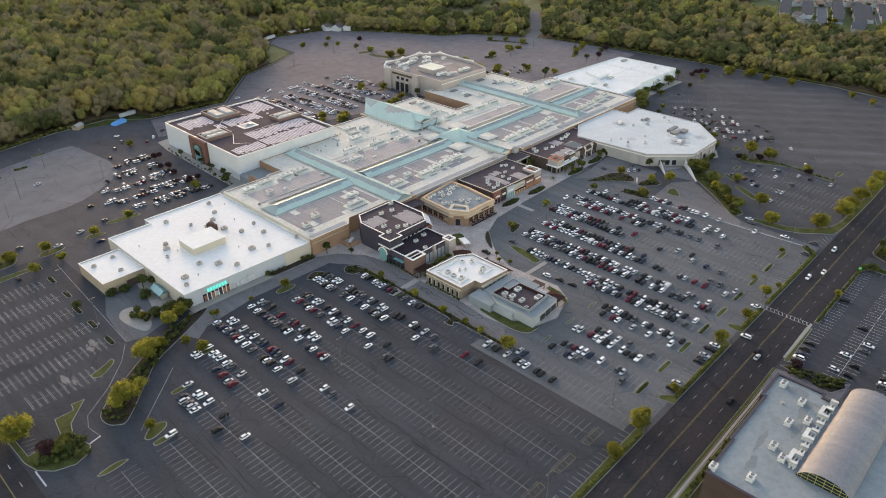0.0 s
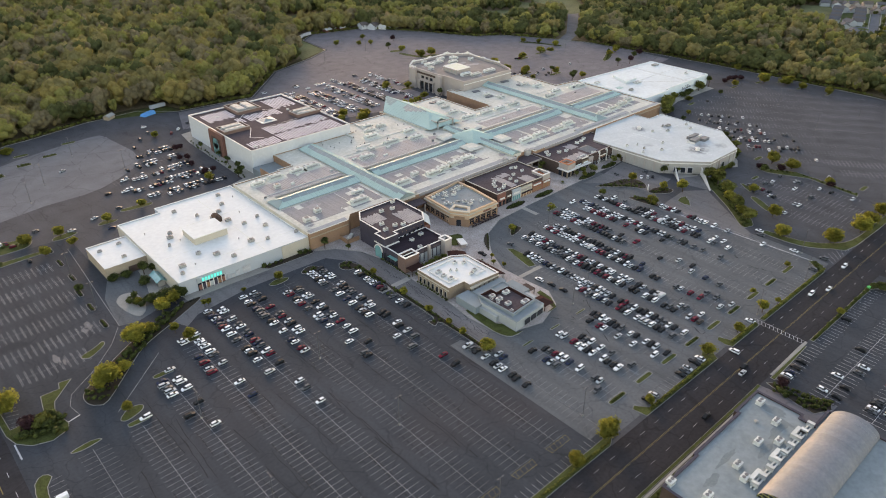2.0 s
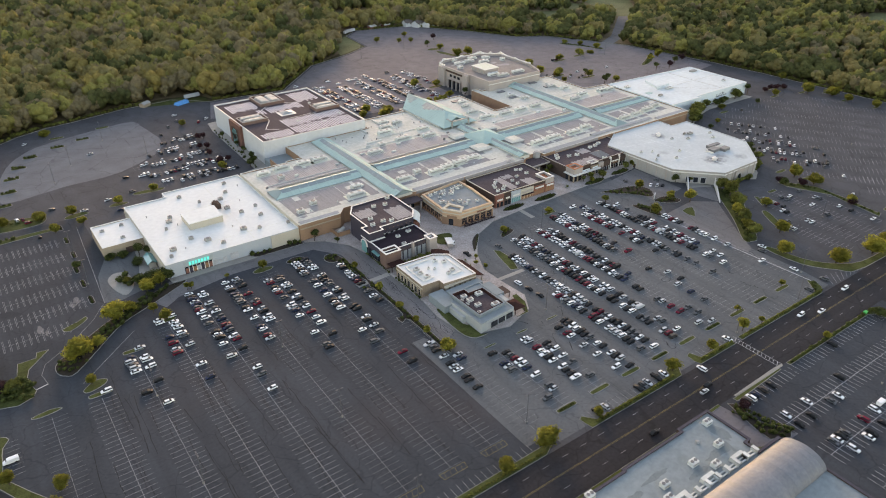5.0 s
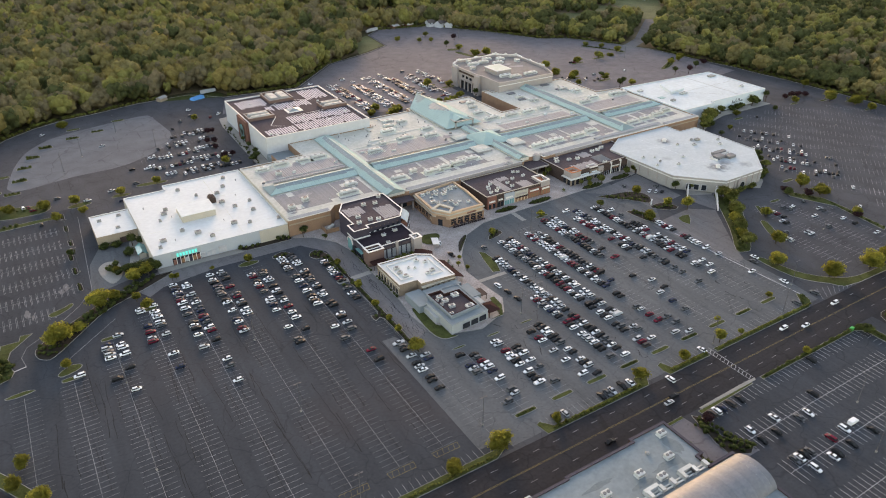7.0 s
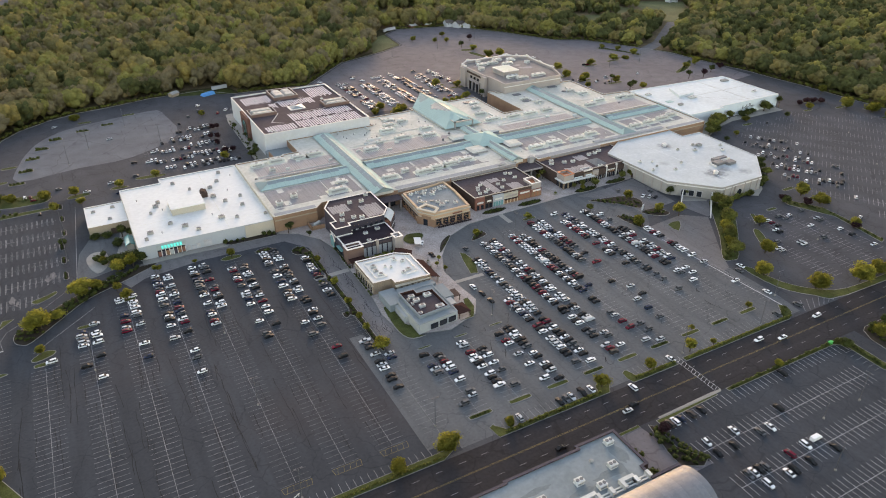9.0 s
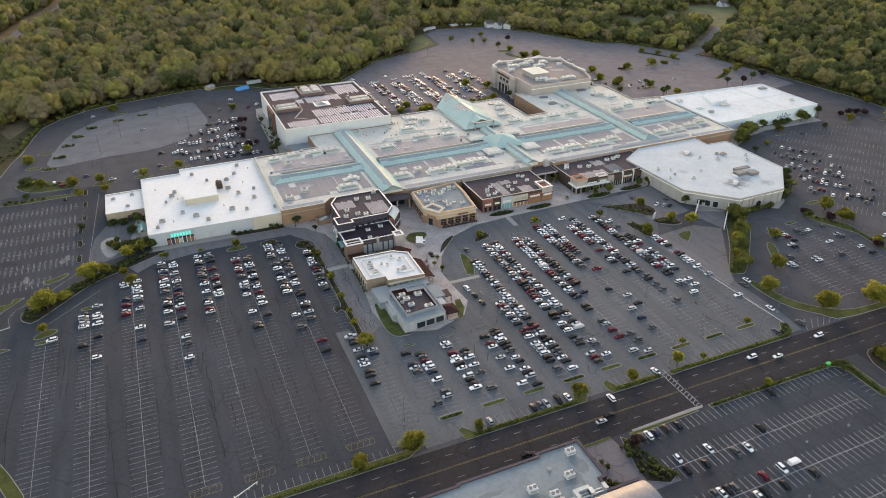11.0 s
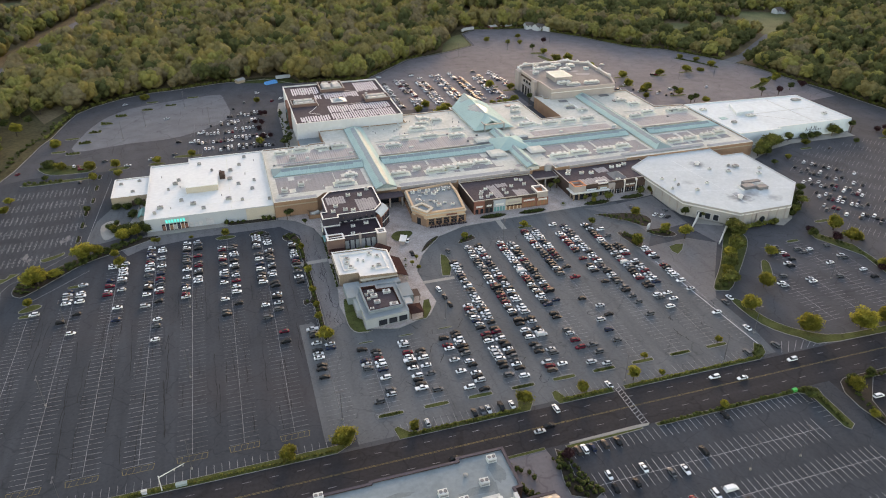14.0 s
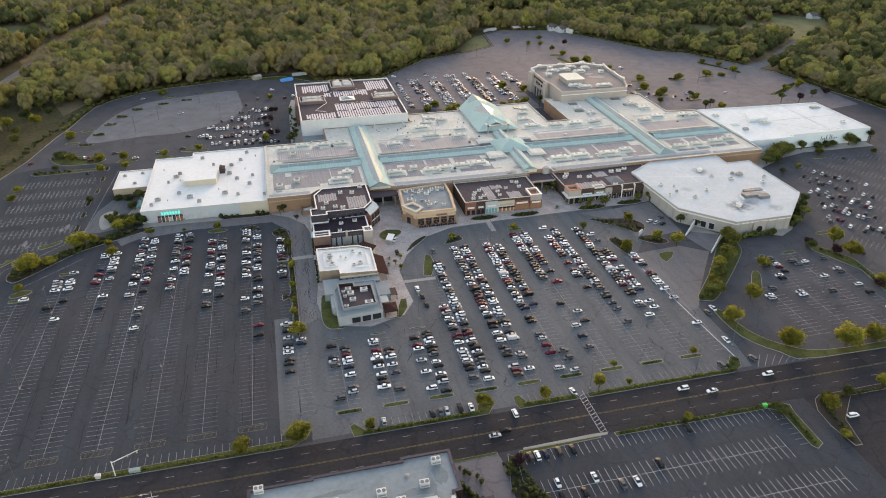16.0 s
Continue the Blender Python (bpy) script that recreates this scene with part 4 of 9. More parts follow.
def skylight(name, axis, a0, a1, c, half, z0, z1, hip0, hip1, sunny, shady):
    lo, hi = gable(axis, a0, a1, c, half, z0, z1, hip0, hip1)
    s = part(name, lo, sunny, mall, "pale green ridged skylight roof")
    # Where darker metal is passed, the far slope's shade is in its colour.
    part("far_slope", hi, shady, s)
    bays_n = max(3, int((a1 - a0) / 5.6))
    for k in range(bays_n):
        p0, p1 = a0 + (a1 - a0) * k / bays_n, a0 + (a1 - a0) * (k + 1) / bays_n - 0.22
        if p0 < a0 + hip0 * 0.6 or p1 > a1 - max(hip1, 0) * 0.6 or name == "food_court_roof":
            continue
        deep = (0.46, 0.46, 0.42, 0.46)[k % 4] if 0 < k < bays_n - 1 else 0.3
        for sgn in (-1, 1):
            q = [(p0, c, z1 + 0.07), (p1, c, z1 + 0.07), (p1, c + sgn * half * deep, z1 + 0.07 - (z1 - z0) * deep), (p0, c + sgn * half * deep, z1 + 0.07 - (z1 - z0) * deep)]
            q = [(b_, a_, h_) for a_, b_, h_ in q] if axis == "y" else q
            # East-facing bays take the paler glass to suggest the low sun's sparkle.
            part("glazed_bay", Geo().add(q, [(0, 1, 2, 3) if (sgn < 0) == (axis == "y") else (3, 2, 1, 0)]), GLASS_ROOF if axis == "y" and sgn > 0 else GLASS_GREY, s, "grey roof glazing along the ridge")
    for k in range(int((a1 - a0) / 2.8)):
        p = a0 + hip0 + 2.8 * k
        if p < a1 - max(hip1, 0) - 0.3 and name != "food_court_roof":
            q = [(p, c - half, z0 + 0.05), (p + 0.12, c - half, z0 + 0.05), (p + 0.12, c, z1 + 0.12), (p, c, z1 + 0.12)]
            q = [(b_, a_, h_) for a_, b_, h_ in q] if axis == "y" else q
            part("roof_seam", Geo().add(q, [(0, 1, 2, 3) if axis == "x" else (3, 2, 1, 0)]), TEAL_DARK, s)
    eave = [(a0 + hip0 * 0.2, c - half - 0.35, z0 - 0.12), (a1, c - half - 0.35, z0 - 0.12), (a1, c - half + 0.1, z0 + 0.06), (a0 + hip0 * 0.2, c - half + 0.1, z0 + 0.06)]
    eave = [(b_, a_, h_) for a_, b_, h_ in eave] if axis == "y" else eave
    part("eave_gutter", Geo().add(eave, [(0, 1, 2, 3) if axis == "x" else (3, 2, 1, 0)]), TEAL_DARK, s)
    walls = Geo()
    if axis == "x":
        walls.box(a0 + hip0 * 0.3, c - half + 0.3, 9.0, a1 - hip1 * 0.3, c + half - 0.3, z0)
    else:
        walls.box(c - half + 0.3, a0 + hip0 * 0.3, 9.0, c + half - 0.3, a1 - max(hip1, 0) * 0.3, z0)
    part("upstand", walls, ROOF_CREAM, s)
    for a, h, lean in ((a0, hip0, 1), (a1, hip1, -1)):
        part("gable_end", gable_end(axis, a, c, half, z0, z1, lean * h), (TEAL if name == "food_court_roof" else TEAL_DARK) if h else GLASS_ROOF, s)
    ridge = Geo()
    if axis == "x":
        ridge.box(a0 + hip0, c - 0.25, z1 - 0.1, a1 - hip1, c + 0.25, z1 + 0.2)
    else:
        ridge.box(c - 0.25, a0 + hip0, z1 - 0.1, c + 0.25, a1 - hip1, z1 + 0.2)
    part("ridge_cap", ridge, TEAL, s)
    return s


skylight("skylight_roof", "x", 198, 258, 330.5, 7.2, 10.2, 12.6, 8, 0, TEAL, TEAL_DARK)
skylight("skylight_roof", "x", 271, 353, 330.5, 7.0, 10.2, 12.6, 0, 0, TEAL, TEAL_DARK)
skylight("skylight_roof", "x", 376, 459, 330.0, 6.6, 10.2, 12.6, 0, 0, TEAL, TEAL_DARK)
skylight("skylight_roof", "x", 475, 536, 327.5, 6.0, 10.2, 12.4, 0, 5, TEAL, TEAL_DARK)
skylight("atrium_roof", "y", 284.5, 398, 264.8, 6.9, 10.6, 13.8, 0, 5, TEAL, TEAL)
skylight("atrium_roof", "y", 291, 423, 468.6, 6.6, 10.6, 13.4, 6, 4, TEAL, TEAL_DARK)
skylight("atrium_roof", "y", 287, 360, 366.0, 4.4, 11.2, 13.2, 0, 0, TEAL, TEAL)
court = skylight("food_court_roof", "y", 362.5, 420, 366.8, 15.6, 11.4, 17.2, 20, -16, TEAL, TEAL)
for ya, yb, u in ((384, 388, 0.1), (388, 392, 0.2), (392, 396, 0.3), (396, 400, 0.4), (400, 404, 0.5), (404, 408, 0.36), (421, 425, 0.5), (425, 429, 0.4), (429, 432.4, 0.28), (432.4, 435.4, 0.14)):
    for sgn in (-1, 1):
        e = 15.6 * u
        part("glazed_bay", Geo().add([(366.8, ya, 17.28), (366.8, yb - 0.25, 17.28), (366.8 + sgn * e, yb - 0.25, 17.28 - 5.8 * u), (366.8 + sgn * e, ya, 17.28 - 5.8 * u)], [(0, 1, 2, 3) if sgn < 0 else (3, 2, 1, 0)]), GLASS_GREY if yb < 410 else GLASS_ROOF, court, "stepped grey roof glazing")
for k in range(13):
    for sgn in (-1, 1):
        y = 383 + 3.1 * k
        part("standing_seam", Geo().add([(366.8, y, 17.3), (366.8, y + 0.12, 17.3), (366.8 + sgn * 15.6, y + 0.12, 11.5), (366.8 + sgn * 15.6, y, 11.5)], [(0, 1, 2, 3) if sgn < 0 else (3, 2, 1, 0)]), TEAL_DARK, court)
for g in gable("y", 367.5, 379, 366.6, 5.6, 13.8, 16.2):
    part("front_gable_roof", g, TEAL, court, "small pale green front gable")
part("portal_glass", Geo().box(361.4, 367.8, 11.5, 371.8, 368.1, 14.2), GLASS_GREY, court, "grey glazed portal")
for q in (Geo().box(358.4, 362.2, 9.6, 359.3, 363.2, 15.6), Geo().box(373.9, 362.2, 9.6, 374.8, 363.2, 15.6), Geo().box(358.4, 362.2, 14.8, 374.8, 363.2, 15.6), Geo().box(358.4, 363.2, 15.0, 359.2, 370, 15.5), Geo().box(374.0, 363.2, 15.0, 374.8, 370, 15.5)):
    part("portal_frame", q, UNIT_DARK, court, "dark grey open portal frame")
# Shading north of each long skylight, laid on as a sloped grey-blue strip.
for x0, x1, yc in ((206, 257, 338.4), (272, 352, 338.2), (377, 459, 337.4), (476, 530, 334.2)):
    part("ridge_shade_strip", Geo().add([(x0, yc, ZR + 0.9), (x1, yc, ZR + 0.9), (x1, yc + 3.6, ZR + 0.05), (x0, yc + 3.6, ZR + 0.05)], [(0, 1, 2, 3)]), ROOF_BLUEGREY, mall, "grey-blue strip for the shade behind the skylight")
for i in range(26):
    x, y = 200 + (i * 53.3) % 330, 343 + (i * 7.7) % 28
    if y < 371 or 276 < x < 410:
        part("roof_box", Geo().box(x, y, ZR, x + 1.4 + i % 3, y + 1.1, ZR + 0.9 + 0.2 * (i % 4)), UNIT if i % 3 else FAN_DARK, mall)
for i, (x, y, w) in enumerate(((202, 345, 55), (275, 366, 70), (300, 378, 44), (392, 356, 66), (440, 372, 26), (482, 372, 52), (204, 324.5, 50), (274, 323.5, 72), (382, 323.5, 75))):
    part("roof_pipe", Geo().box(x, y, ZR + 0.1, x + w, y + 0.35, ZR + 0.42), UNIT, mall, "pale pipe run across the roof")
for x, y, w, h in ((290, 372, 12, 1.4), (318, 400, 1.4, 14), (300, 392, 1.2, 20), (400, 366, 1.2, 16), (450, 382, 1.4, 24), (496, 382, 1.2, 26)):
    part("roof_duct", Geo().box(x, y, ZR, x + w, y + h, ZR + 1.1), UNIT, mall, "galvanised duct on the roof")
for i in range(22):
    part("water_stain", flat(blot(202 + (i * 71.7) % 330, 294 + (i * 29.3) % 78, 2.5 + i % 4, 1.2 + i % 3, 10, 0.4), ZR + 0.062 + 0.001 * i), ROOF_TAN, mall, "weather stain on the roof")
part("lantern_base", Geo().box(357, 322, 9.6, 375, 342, 12.4), WALL_WHITE, mall)
part("lantern_skirt", Geo().add([(353.5, 319, 11.2), (378.5, 319, 11.2), (378.5, 345, 11.2), (353.5, 345, 11.2), (357, 322, 12.5), (375, 322, 12.5), (375, 342, 12.5), (357, 342, 12.5)], [(0, 1, 5, 4), (1, 2, 6, 5), (2, 3, 7, 6), (3, 0, 4, 7)]), TEAL, mall, "flared pale green lower roof")
part("lantern_roof", Geo().add([(356, 321.5, 12.4), (376, 321.5, 12.4), (376, 342.5, 12.4), (356, 342.5, 12.4), (366, 332, 16.2)], [(0, 1, 4), (1, 2, 4), (2, 3, 4), (3, 0, 4)]), TEAL, mall, "pale green pyramid lantern roof")
for x0, y0, x1, y1 in ((345, 312, 358, 324), (374, 310, 386, 322), (345, 340, 358, 350), (374, 341, 386, 351)):
    pv = part("pavilion_wall", Geo().box(x0 + 0.6, y0 + 0.6, 9.5, x1 - 0.6, y1 - 0.6, 11.0), ROOF_EDGE, mall, "low pavilion block beside the lantern")
    part("pavilion_roof", Geo().add([(x0, y0, 11.0), (x1, y0, 11.0), (x1, y1, 11.0), (x0, y1, 11.0), (x0 + 2, y0 + 2, 11.9), (x1 - 2, y0 + 2, 11.9), (x1 - 2, y1 - 2, 11.9), (x0 + 2, y1 - 2, 11.9)], [(0, 1, 5, 4), (1, 2, 6, 5), (2, 3, 7, 6), (3, 0, 4, 7), (4, 5, 6, 7)]), ROOF_CREAM, pv, "cream low-pitched pavilion roof")
for x, y, w in ((203, 300, 4), (214, 306, 4), (241, 302, 10), (247, 312, 6), (278, 305, 9), (291, 309, 5), (302, 303, 10), (312, 305, 8), (324, 306, 10), (336, 307, 9), (392, 303, 11), (408, 304, 11), (428, 303, 11), (443, 306, 8), (484, 303, 9), (498, 304, 8), (514, 306, 10), (526, 309, 8),
                (207, 365, 7), (221, 367, 8), (236, 366, 8), (248, 366, 9), (214, 352, 4), (286, 355, 9), (297, 364, 5), (316, 366, 11), (336, 361, 9), (312, 385, 10), (318, 394, 8), (331, 398, 6), (340, 375, 8), (322, 404, 7), (396, 368, 11), (414, 366, 10), (430, 366, 10), (446, 366, 9), (446, 398, 6), (452, 386, 6),
                (486, 360, 9), (500, 366, 9), (494, 398, 7), (500, 388, 8), (522, 364, 9), (530, 362, 7), (398, 398, 6), (402, 408, 6), (394, 384, 8), (376, 385, 5)):
    rooftop_unit(mall, x, y, ZR, w, 3.4, 2.4, max(1, int(w / 4)))
    if w > 7:
        part("roof_pad", flat(rect(x - w / 2 - 2.2, y - 4.2, x + w / 2 + 3, y + 3.4), ZR + 0.05), ROOF_PAD, mall, "pale coated roof pad under a unit")
for i in range(70):
    x, y = random.uniform(275, 349), random.uniform(372, 414)
    vent(mall, x, y, ZR, random.uniform(0.3, 0.7), random.uniform(0.6, 1.4), FAN_DARK if i % 3 else UNIT) if i < 44 else vent(mall, 200 + (i * 37.7) % 330, 294 + (i * 13.1) % 26, ZR)

# the white-roofed store with the lit turquoise sign
SIGN_STORE = [(120.5, 287.8), (194.6, 286.2), (194.6, 378), (145, 378), (145, 371), (120.5, 371)]
sign_store = building("department_store", "big white-roofed store with pale grey walls and lit sign", SIGN_STORE, 7.7, WALL_BLUE, ROOF_WHITE, parapet=0.5, cope=ROOF_WHITE)
part("penthouse", Geo().box(144, 319.6, 7.7, 163.2, 335.2, 11.6), WALL_CREAM, sign_store, "cream rooftop penthouse")
part("penthouse_roof", Geo().box(143.7, 319.3, 11.6, 163.5, 335.5, 12.0), ROOF_WHITE, sign_store)
for x, y, w in ((129, 302.4, 3.4), (148, 302.4, 3.4), (169, 303.4, 3.4), (141, 309.4, 2.5), (184, 314.5, 2.5), (176, 324.5, 2.5), (186, 327.5, 2), (171, 334.5, 3.2), (172, 348.6, 2.8), (178, 356.6, 2.5), (166, 343.5, 3.2), (137, 336.5, 3.2), (139, 341.5, 2.5), (154, 294.4, 2.5), (177, 299.4, 2), (126, 295.4, 2), (182, 369.8, 2.5), (152, 365.8, 2.5), (193, 296, 1.8), (133, 328, 1.6), (160, 352, 1.8)):
    rooftop_unit(sign_store, x, y, 7.74, w, w * 0.7, 1.5, 1, UNIT_DARK)
for a_, b_ in (((145, 300), (194, 299)), ((146, 345), (194, 344)), ((124, 316), (143, 316)), ((170, 290), (170, 376))):
    part("roof_seam", Geo().strip(a_, b_, 0.22, 7.75), ROOF_PAD, sign_store)
for x, y in ((135, 300), (140, 330), (181, 340), (165, 310), (128, 350), (188, 362)):
    part("roof_pipe", Geo().cyl(x, y, 7.7, 8.6, 0.22).cyl(x, y, 8.6, 8.8, 0.4), UNIT_DARK, sign_store)
part("roof_plant", Geo().box(164.6, 336.4, 7.7, 168.2, 342.4, 11.0).box(165, 337, 11.0, 166.4, 341, 12.2), WALL_BROWN, sign_store, "brown rooftop plant tower")
for i in range(7):
    x = 132.0 + 1.62 * i
    part("sign_block", Geo().box(x, 286.75, 4.9, x + 1.12, 287.1, 6.85), GLOW_SIGN, sign_store, "lit turquoise sign block")
part("sign_fascia", Geo().box(129.4, 287.2, 4.3, 145.0, 287.75, 7.3), WALL_GREY, sign_store)
part("entrance", Geo().box(129.6, 287.1, 0, 144.6, 287.7, 4.2), DARKGLASS, sign_store, "dark glazed entrance")
for i, m in enumerate((WALL_REDBRICK, WALL_DARK, GLOW_SHOP, WALL_GREY, WALL_DARK, GLOW_SHOP, WALL_REDBRICK)):
    part("shop_window", Geo().box(129.9 + 2.1 * i, 286.9, 0.5, 131.5 + 2.1 * i, 287.2, 3.4), m, sign_store, "shop window with display")
    part("entrance_post", Geo().box(131.55 + 2.1 * i, 286.8, 0, 131.85 + 2.1 * i, 287.3, 4.2), TRIM, sign_store)
for x, z1, w in ((145.4, 3.4, 1.6), (148.0, 2.8, 1.6), (150.4, 3.6, 2.0), (154.4, 4.6, 4.4)):
    part("poster_panel", Geo().box(x, 286.7, 0.8, x + w, 287.3, z1), PAINT_BRIGHT, sign_store, "pale display panel")
part("wall_panel", Geo().box(120.15, 289.5, 0, 120.55, 371, 7.6), WALL_CREAM, sign_store, "cream side wall")
part("wall_panel", Geo().box(178, 286.1, 0, 194.9, 286.7, 7.7), WALL_CREAM, sign_store, "cream wall panel")
island([(163.4, 287.2), (168, 282.2), (195, 281.4), (195.4, 286)], "mulched shrub bed along the store wall", MULCH, rounded=0)
island([(159, 268.4), (164, 270.6), (170, 268.6), (168.8, 266.2), (161.6, 265.6)], "small kerbed grass island with a tree")
island([(178, 268), (184, 270.6), (188, 267.4), (187.6, 262.8), (179.4, 264.6)], "kerbed shrub island at the row's end", MULCH)
annex = building("store_annex", "low cream annex with a flat white roof", rect(98.5, 329, 120.3, 358.5), 6.2, WALL_TAN, ROOF_WHITE, parapet=0.4, cope=ROOF_WHITE)
for x, y in ((103, 350), (114, 352), (111, 336)):
    rooftop_unit(annex, x, y, 6.24, 2.4, 1.5, 1.1, 1, UNIT_DARK)
part("dock_door", Geo().box(110, 328.85, 0, 118, 329.05, 3.6), WALL_BROWN, annex, "brown loading door")

# the tall white store with the striped dark roof
tall_store = building("department_store", "tall white-walled store with dark striped roof", rect(223.3, 400.8, 305, 500), 16.4, WALL_WHITE, ROOF_BROWN, parapet=0.9)
for x0, y0, x1, y1 in ((229, 474, 252.5, 494), (283, 470, 302, 496), (254, 458, 283, 472), (252, 404.5, 302.5, 421), (252, 421.6, 302.5, 437.5), (228, 405, 251, 418), (246, 459, 252, 470)):
    g = Geo()
    for i in range(int((x1 - x0) / 1.9)):
        e = random.choice((0, 0, 0, 1.5, 3.0))
        g.box(x0 + i * 1.9, y0 + e, 16.42, x0 + i * 1.9 + 1.22, y1 - random.choice((0, 0, 1.2)), 16.52)
    tagged(part("roof_striping", g, ROOF_STRIPE, tall_store, "pale raised roof panels in stripes"), kind="stuff")
for x0, y0, x1, y1 in ((225, 442.5, 245, 456), (284, 440, 304.4, 453), (253, 476, 273, 499.4)):
    sc = part("plant_screen", Geo().ring(rect(x0, y0, x1, y1), rect(x0 + 0.4, y0 + 0.4, x1 - 0.4, y1 - 0.4), 16.4, 18.8), WALL_SCREEN, tall_store, "red-brown screen wall round rooftop plant")
    part("screen_coping", Geo().ring(rect(x0 - 0.15, y0 - 0.15, x1 + 0.15, y1 + 0.15), rect(x0 + 0.6, y0 + 0.6, x1 - 0.6, y1 - 0.6), 18.8, 19.0), WALL_STONE, sc)
    for i in range(2):
        if x0 == 253:
            rooftop_unit(tall_store, x0 + 6 + 8.5 * i, 488, 16.44, 5.6, 15, 2.9, 2, UNIT_MID)
        else:
            rooftop_unit(tall_store, (x0 + x1) / 2, y0 + (y1 - y0) * (i + 0.5) / 2, 16.44, (x1 - x0) * 0.72, 3.6, 2.8, 3, UNIT_MID)
for a_, b_ in (((245, 463), (246, 443)), ((246, 443), (236, 426)), ((245, 463), (258, 476)), ((236, 426), (244, 420)), ((252, 438), (284, 440)), ((273, 476), (284, 470))):
    part("roof_curb", Geo().strip(a_, b_, 0.5, 16.6), TRIM, tall_store)
for x, y in ((229, 407.5), (232, 404.5), (262, 428), (278, 416), (288, 462), (238, 482), (296, 426)):
    part("hatch", Geo().box(x, y, 16.4, x + 1.8, y + 1.4, 17.3), UNIT, tall_store)
part("pyramid_curb", Geo().ring(rect(257.3, 446, 269.7, 456), rect(258.6, 447.1, 268.4, 454.9), 16.42, 16.95), TRIM, tall_store)
part("roof_pyramid", Geo().add([(258.5, 447, 16.9), (268.5, 447, 16.9), (268.5, 455, 16.9), (258.5, 455, 16.9), (263.5, 451, 18.5)], [(0, 1, 4), (1, 2, 4), (2, 3, 4), (3, 0, 4)]), GLASS_GREY, tall_store, "small glazed roof pyramid")
part("portal", Geo().box(221.2, 440, 0, 223.4, 462, 17.4), WALL_PORTAL, tall_store, "dark red-brown brick entrance portal")
# Shade of the portal opening as a dark brown panel on its face.
part("portal_shade_panel", Geo().box(220.9, 444.6, 0, 221.25, 457.4, 13.5), WALL_BROWN, tall_store, "brown panel for the shade in the portal recess")
part("portal_arch", Geo().cyl(0, 0, 0, 0.4, 4.0, n=24), TEALGLASS, tall_store, "arched teal glass above the doors", at=pose(220.95, 451, 9.0, 0, -90, 0))
part("portal_glass", Geo().box(220.55, 447, 0.2, 220.95, 455, 9.0), TEALGLASS, tall_store, "tall teal glass entrance")
for y in (447, 449, 451, 453, 455):
    part("portal_mullion", Geo().box(220.42, y - 0.08, 0.2, 220.6, y + 0.08, 11.5), WALL_BROWN, tall_store)

# the stone store at the back
STONE_STORE = [(440, 419.5), (499.5, 419.5), (502.5, 425), (508, 442), (509.4, 487), (493, 501), (448, 500.5), (439, 493.4), (438, 484), (438, 450), (440, 446)]
stone_store = building("department_store", "tall beige stone store with white scrolled parapets", STONE_STORE, 16.4, WALL_STONE, ROOF_TAUPE, parapet=1.7, thick=1.3, cope=WALL_STONE)


def scroll(a, b, z, rise, name="scrolled_parapet"):
    """A parapet wall from a to b whose top rises in a curved step in the middle."""
    d = Vector((b[0] - a[0], b[1] - a[1]))
    n_ = Vector((-d.y, d.x)).normalized() * 0.4
    us = [0, 0.06, 0.1, 0.2, 0.32, 0.43, 0.46, 0.5, 0.54, 0.57, 0.68, 0.8, 0.9, 0.94, 1]
    hs = [1.1, 1.1, 0.6, 0.3, 0.15, 0.15, 0.8, 1.1, 0.8, 0.15, 0.15, 0.3, 0.6, 1.1, 1.1]
    v, k = [], len(us)
    for off in (-1.8, 0.6):
        for u, h in zip(us, hs):
            p = Vector(a) + d * u + n_ * off
            v += [(p.x, p.y, z - 1.5), (p.x, p.y, z + rise * h + 0.6)]
    f = []
    for i in range(k - 1):
        p, q = 2 * i, 2 * (k + i)
        f += [(p, p + 2, p + 3, p + 1), (q + 1, q + 3, q + 2, q), (p + 1, p + 3, q + 3, q + 1)]
    f += [(0, 1, 2 * k + 1, 2 * k), (2 * k - 2, 4 * k - 2, 4 * k - 1, 2 * k - 1)]
    part(name, Geo().add(v, f), TRIM, stone_store, "white curved parapet")


scroll((448, 500.6), (493, 501), 18.0, 1.3)
scroll((493, 501), (509.3, 487), 18.0, 1.7)
scroll((509.3, 487), (508, 442), 18.0, 1.0)
scroll((439, 493.4), (448, 500.5), 18.0, 0.8)
scroll((438.3, 484), (439, 493.4), 18.0, 1.0)
# The attic recess's darkness is a brown band fixed to the flat wall.
part("attic_shade_band", Geo().box(437.7, 453, 14.3, 438.1, 481, 16.0), WALL_BROWN, stone_store, "brown band for the shade in the attic recess")
for y in (459.5, 465.5, 471.5):
    part("attic_window", Geo().box(437.6, y, 10.6, 437.98, y + 3.2, 12.9), DARKGLASS, stone_store)
    part("window_sill", Geo().box(437.3, y - 0.3, 10.2, 437.98, y + 3.5, 10.6), WALL_STONE, stone_store)
# Brown panel behind the columns gives the entrance its shade by colour.
part("entrance_shade_panel", Geo().box(437.75, 457.6, 0.2, 438.1, 476.6, 8.6), WALL_BROWN, stone_store, "brown panel for the shade in the entrance recess")
for y in (458.4, 464.6, 470.8):
    part("entrance_glass", Geo().box(437.6, y, 0.3, 437.9, y + 4.4, 7.4), DARKGLASS, stone_store)
for y in (457.2, 463.2, 469.4, 475.8):
    part("entrance_column", Geo().cyl(437.0, y + 0.6, 0, 8.6, 0.65, 0.55, 10), WALL_STONE, stone_store)
part("entrance_cornice", Geo().box(436.2, 456.4, 8.6, 438.2, 477.6, 9.6), WALL_STONE, stone_store)
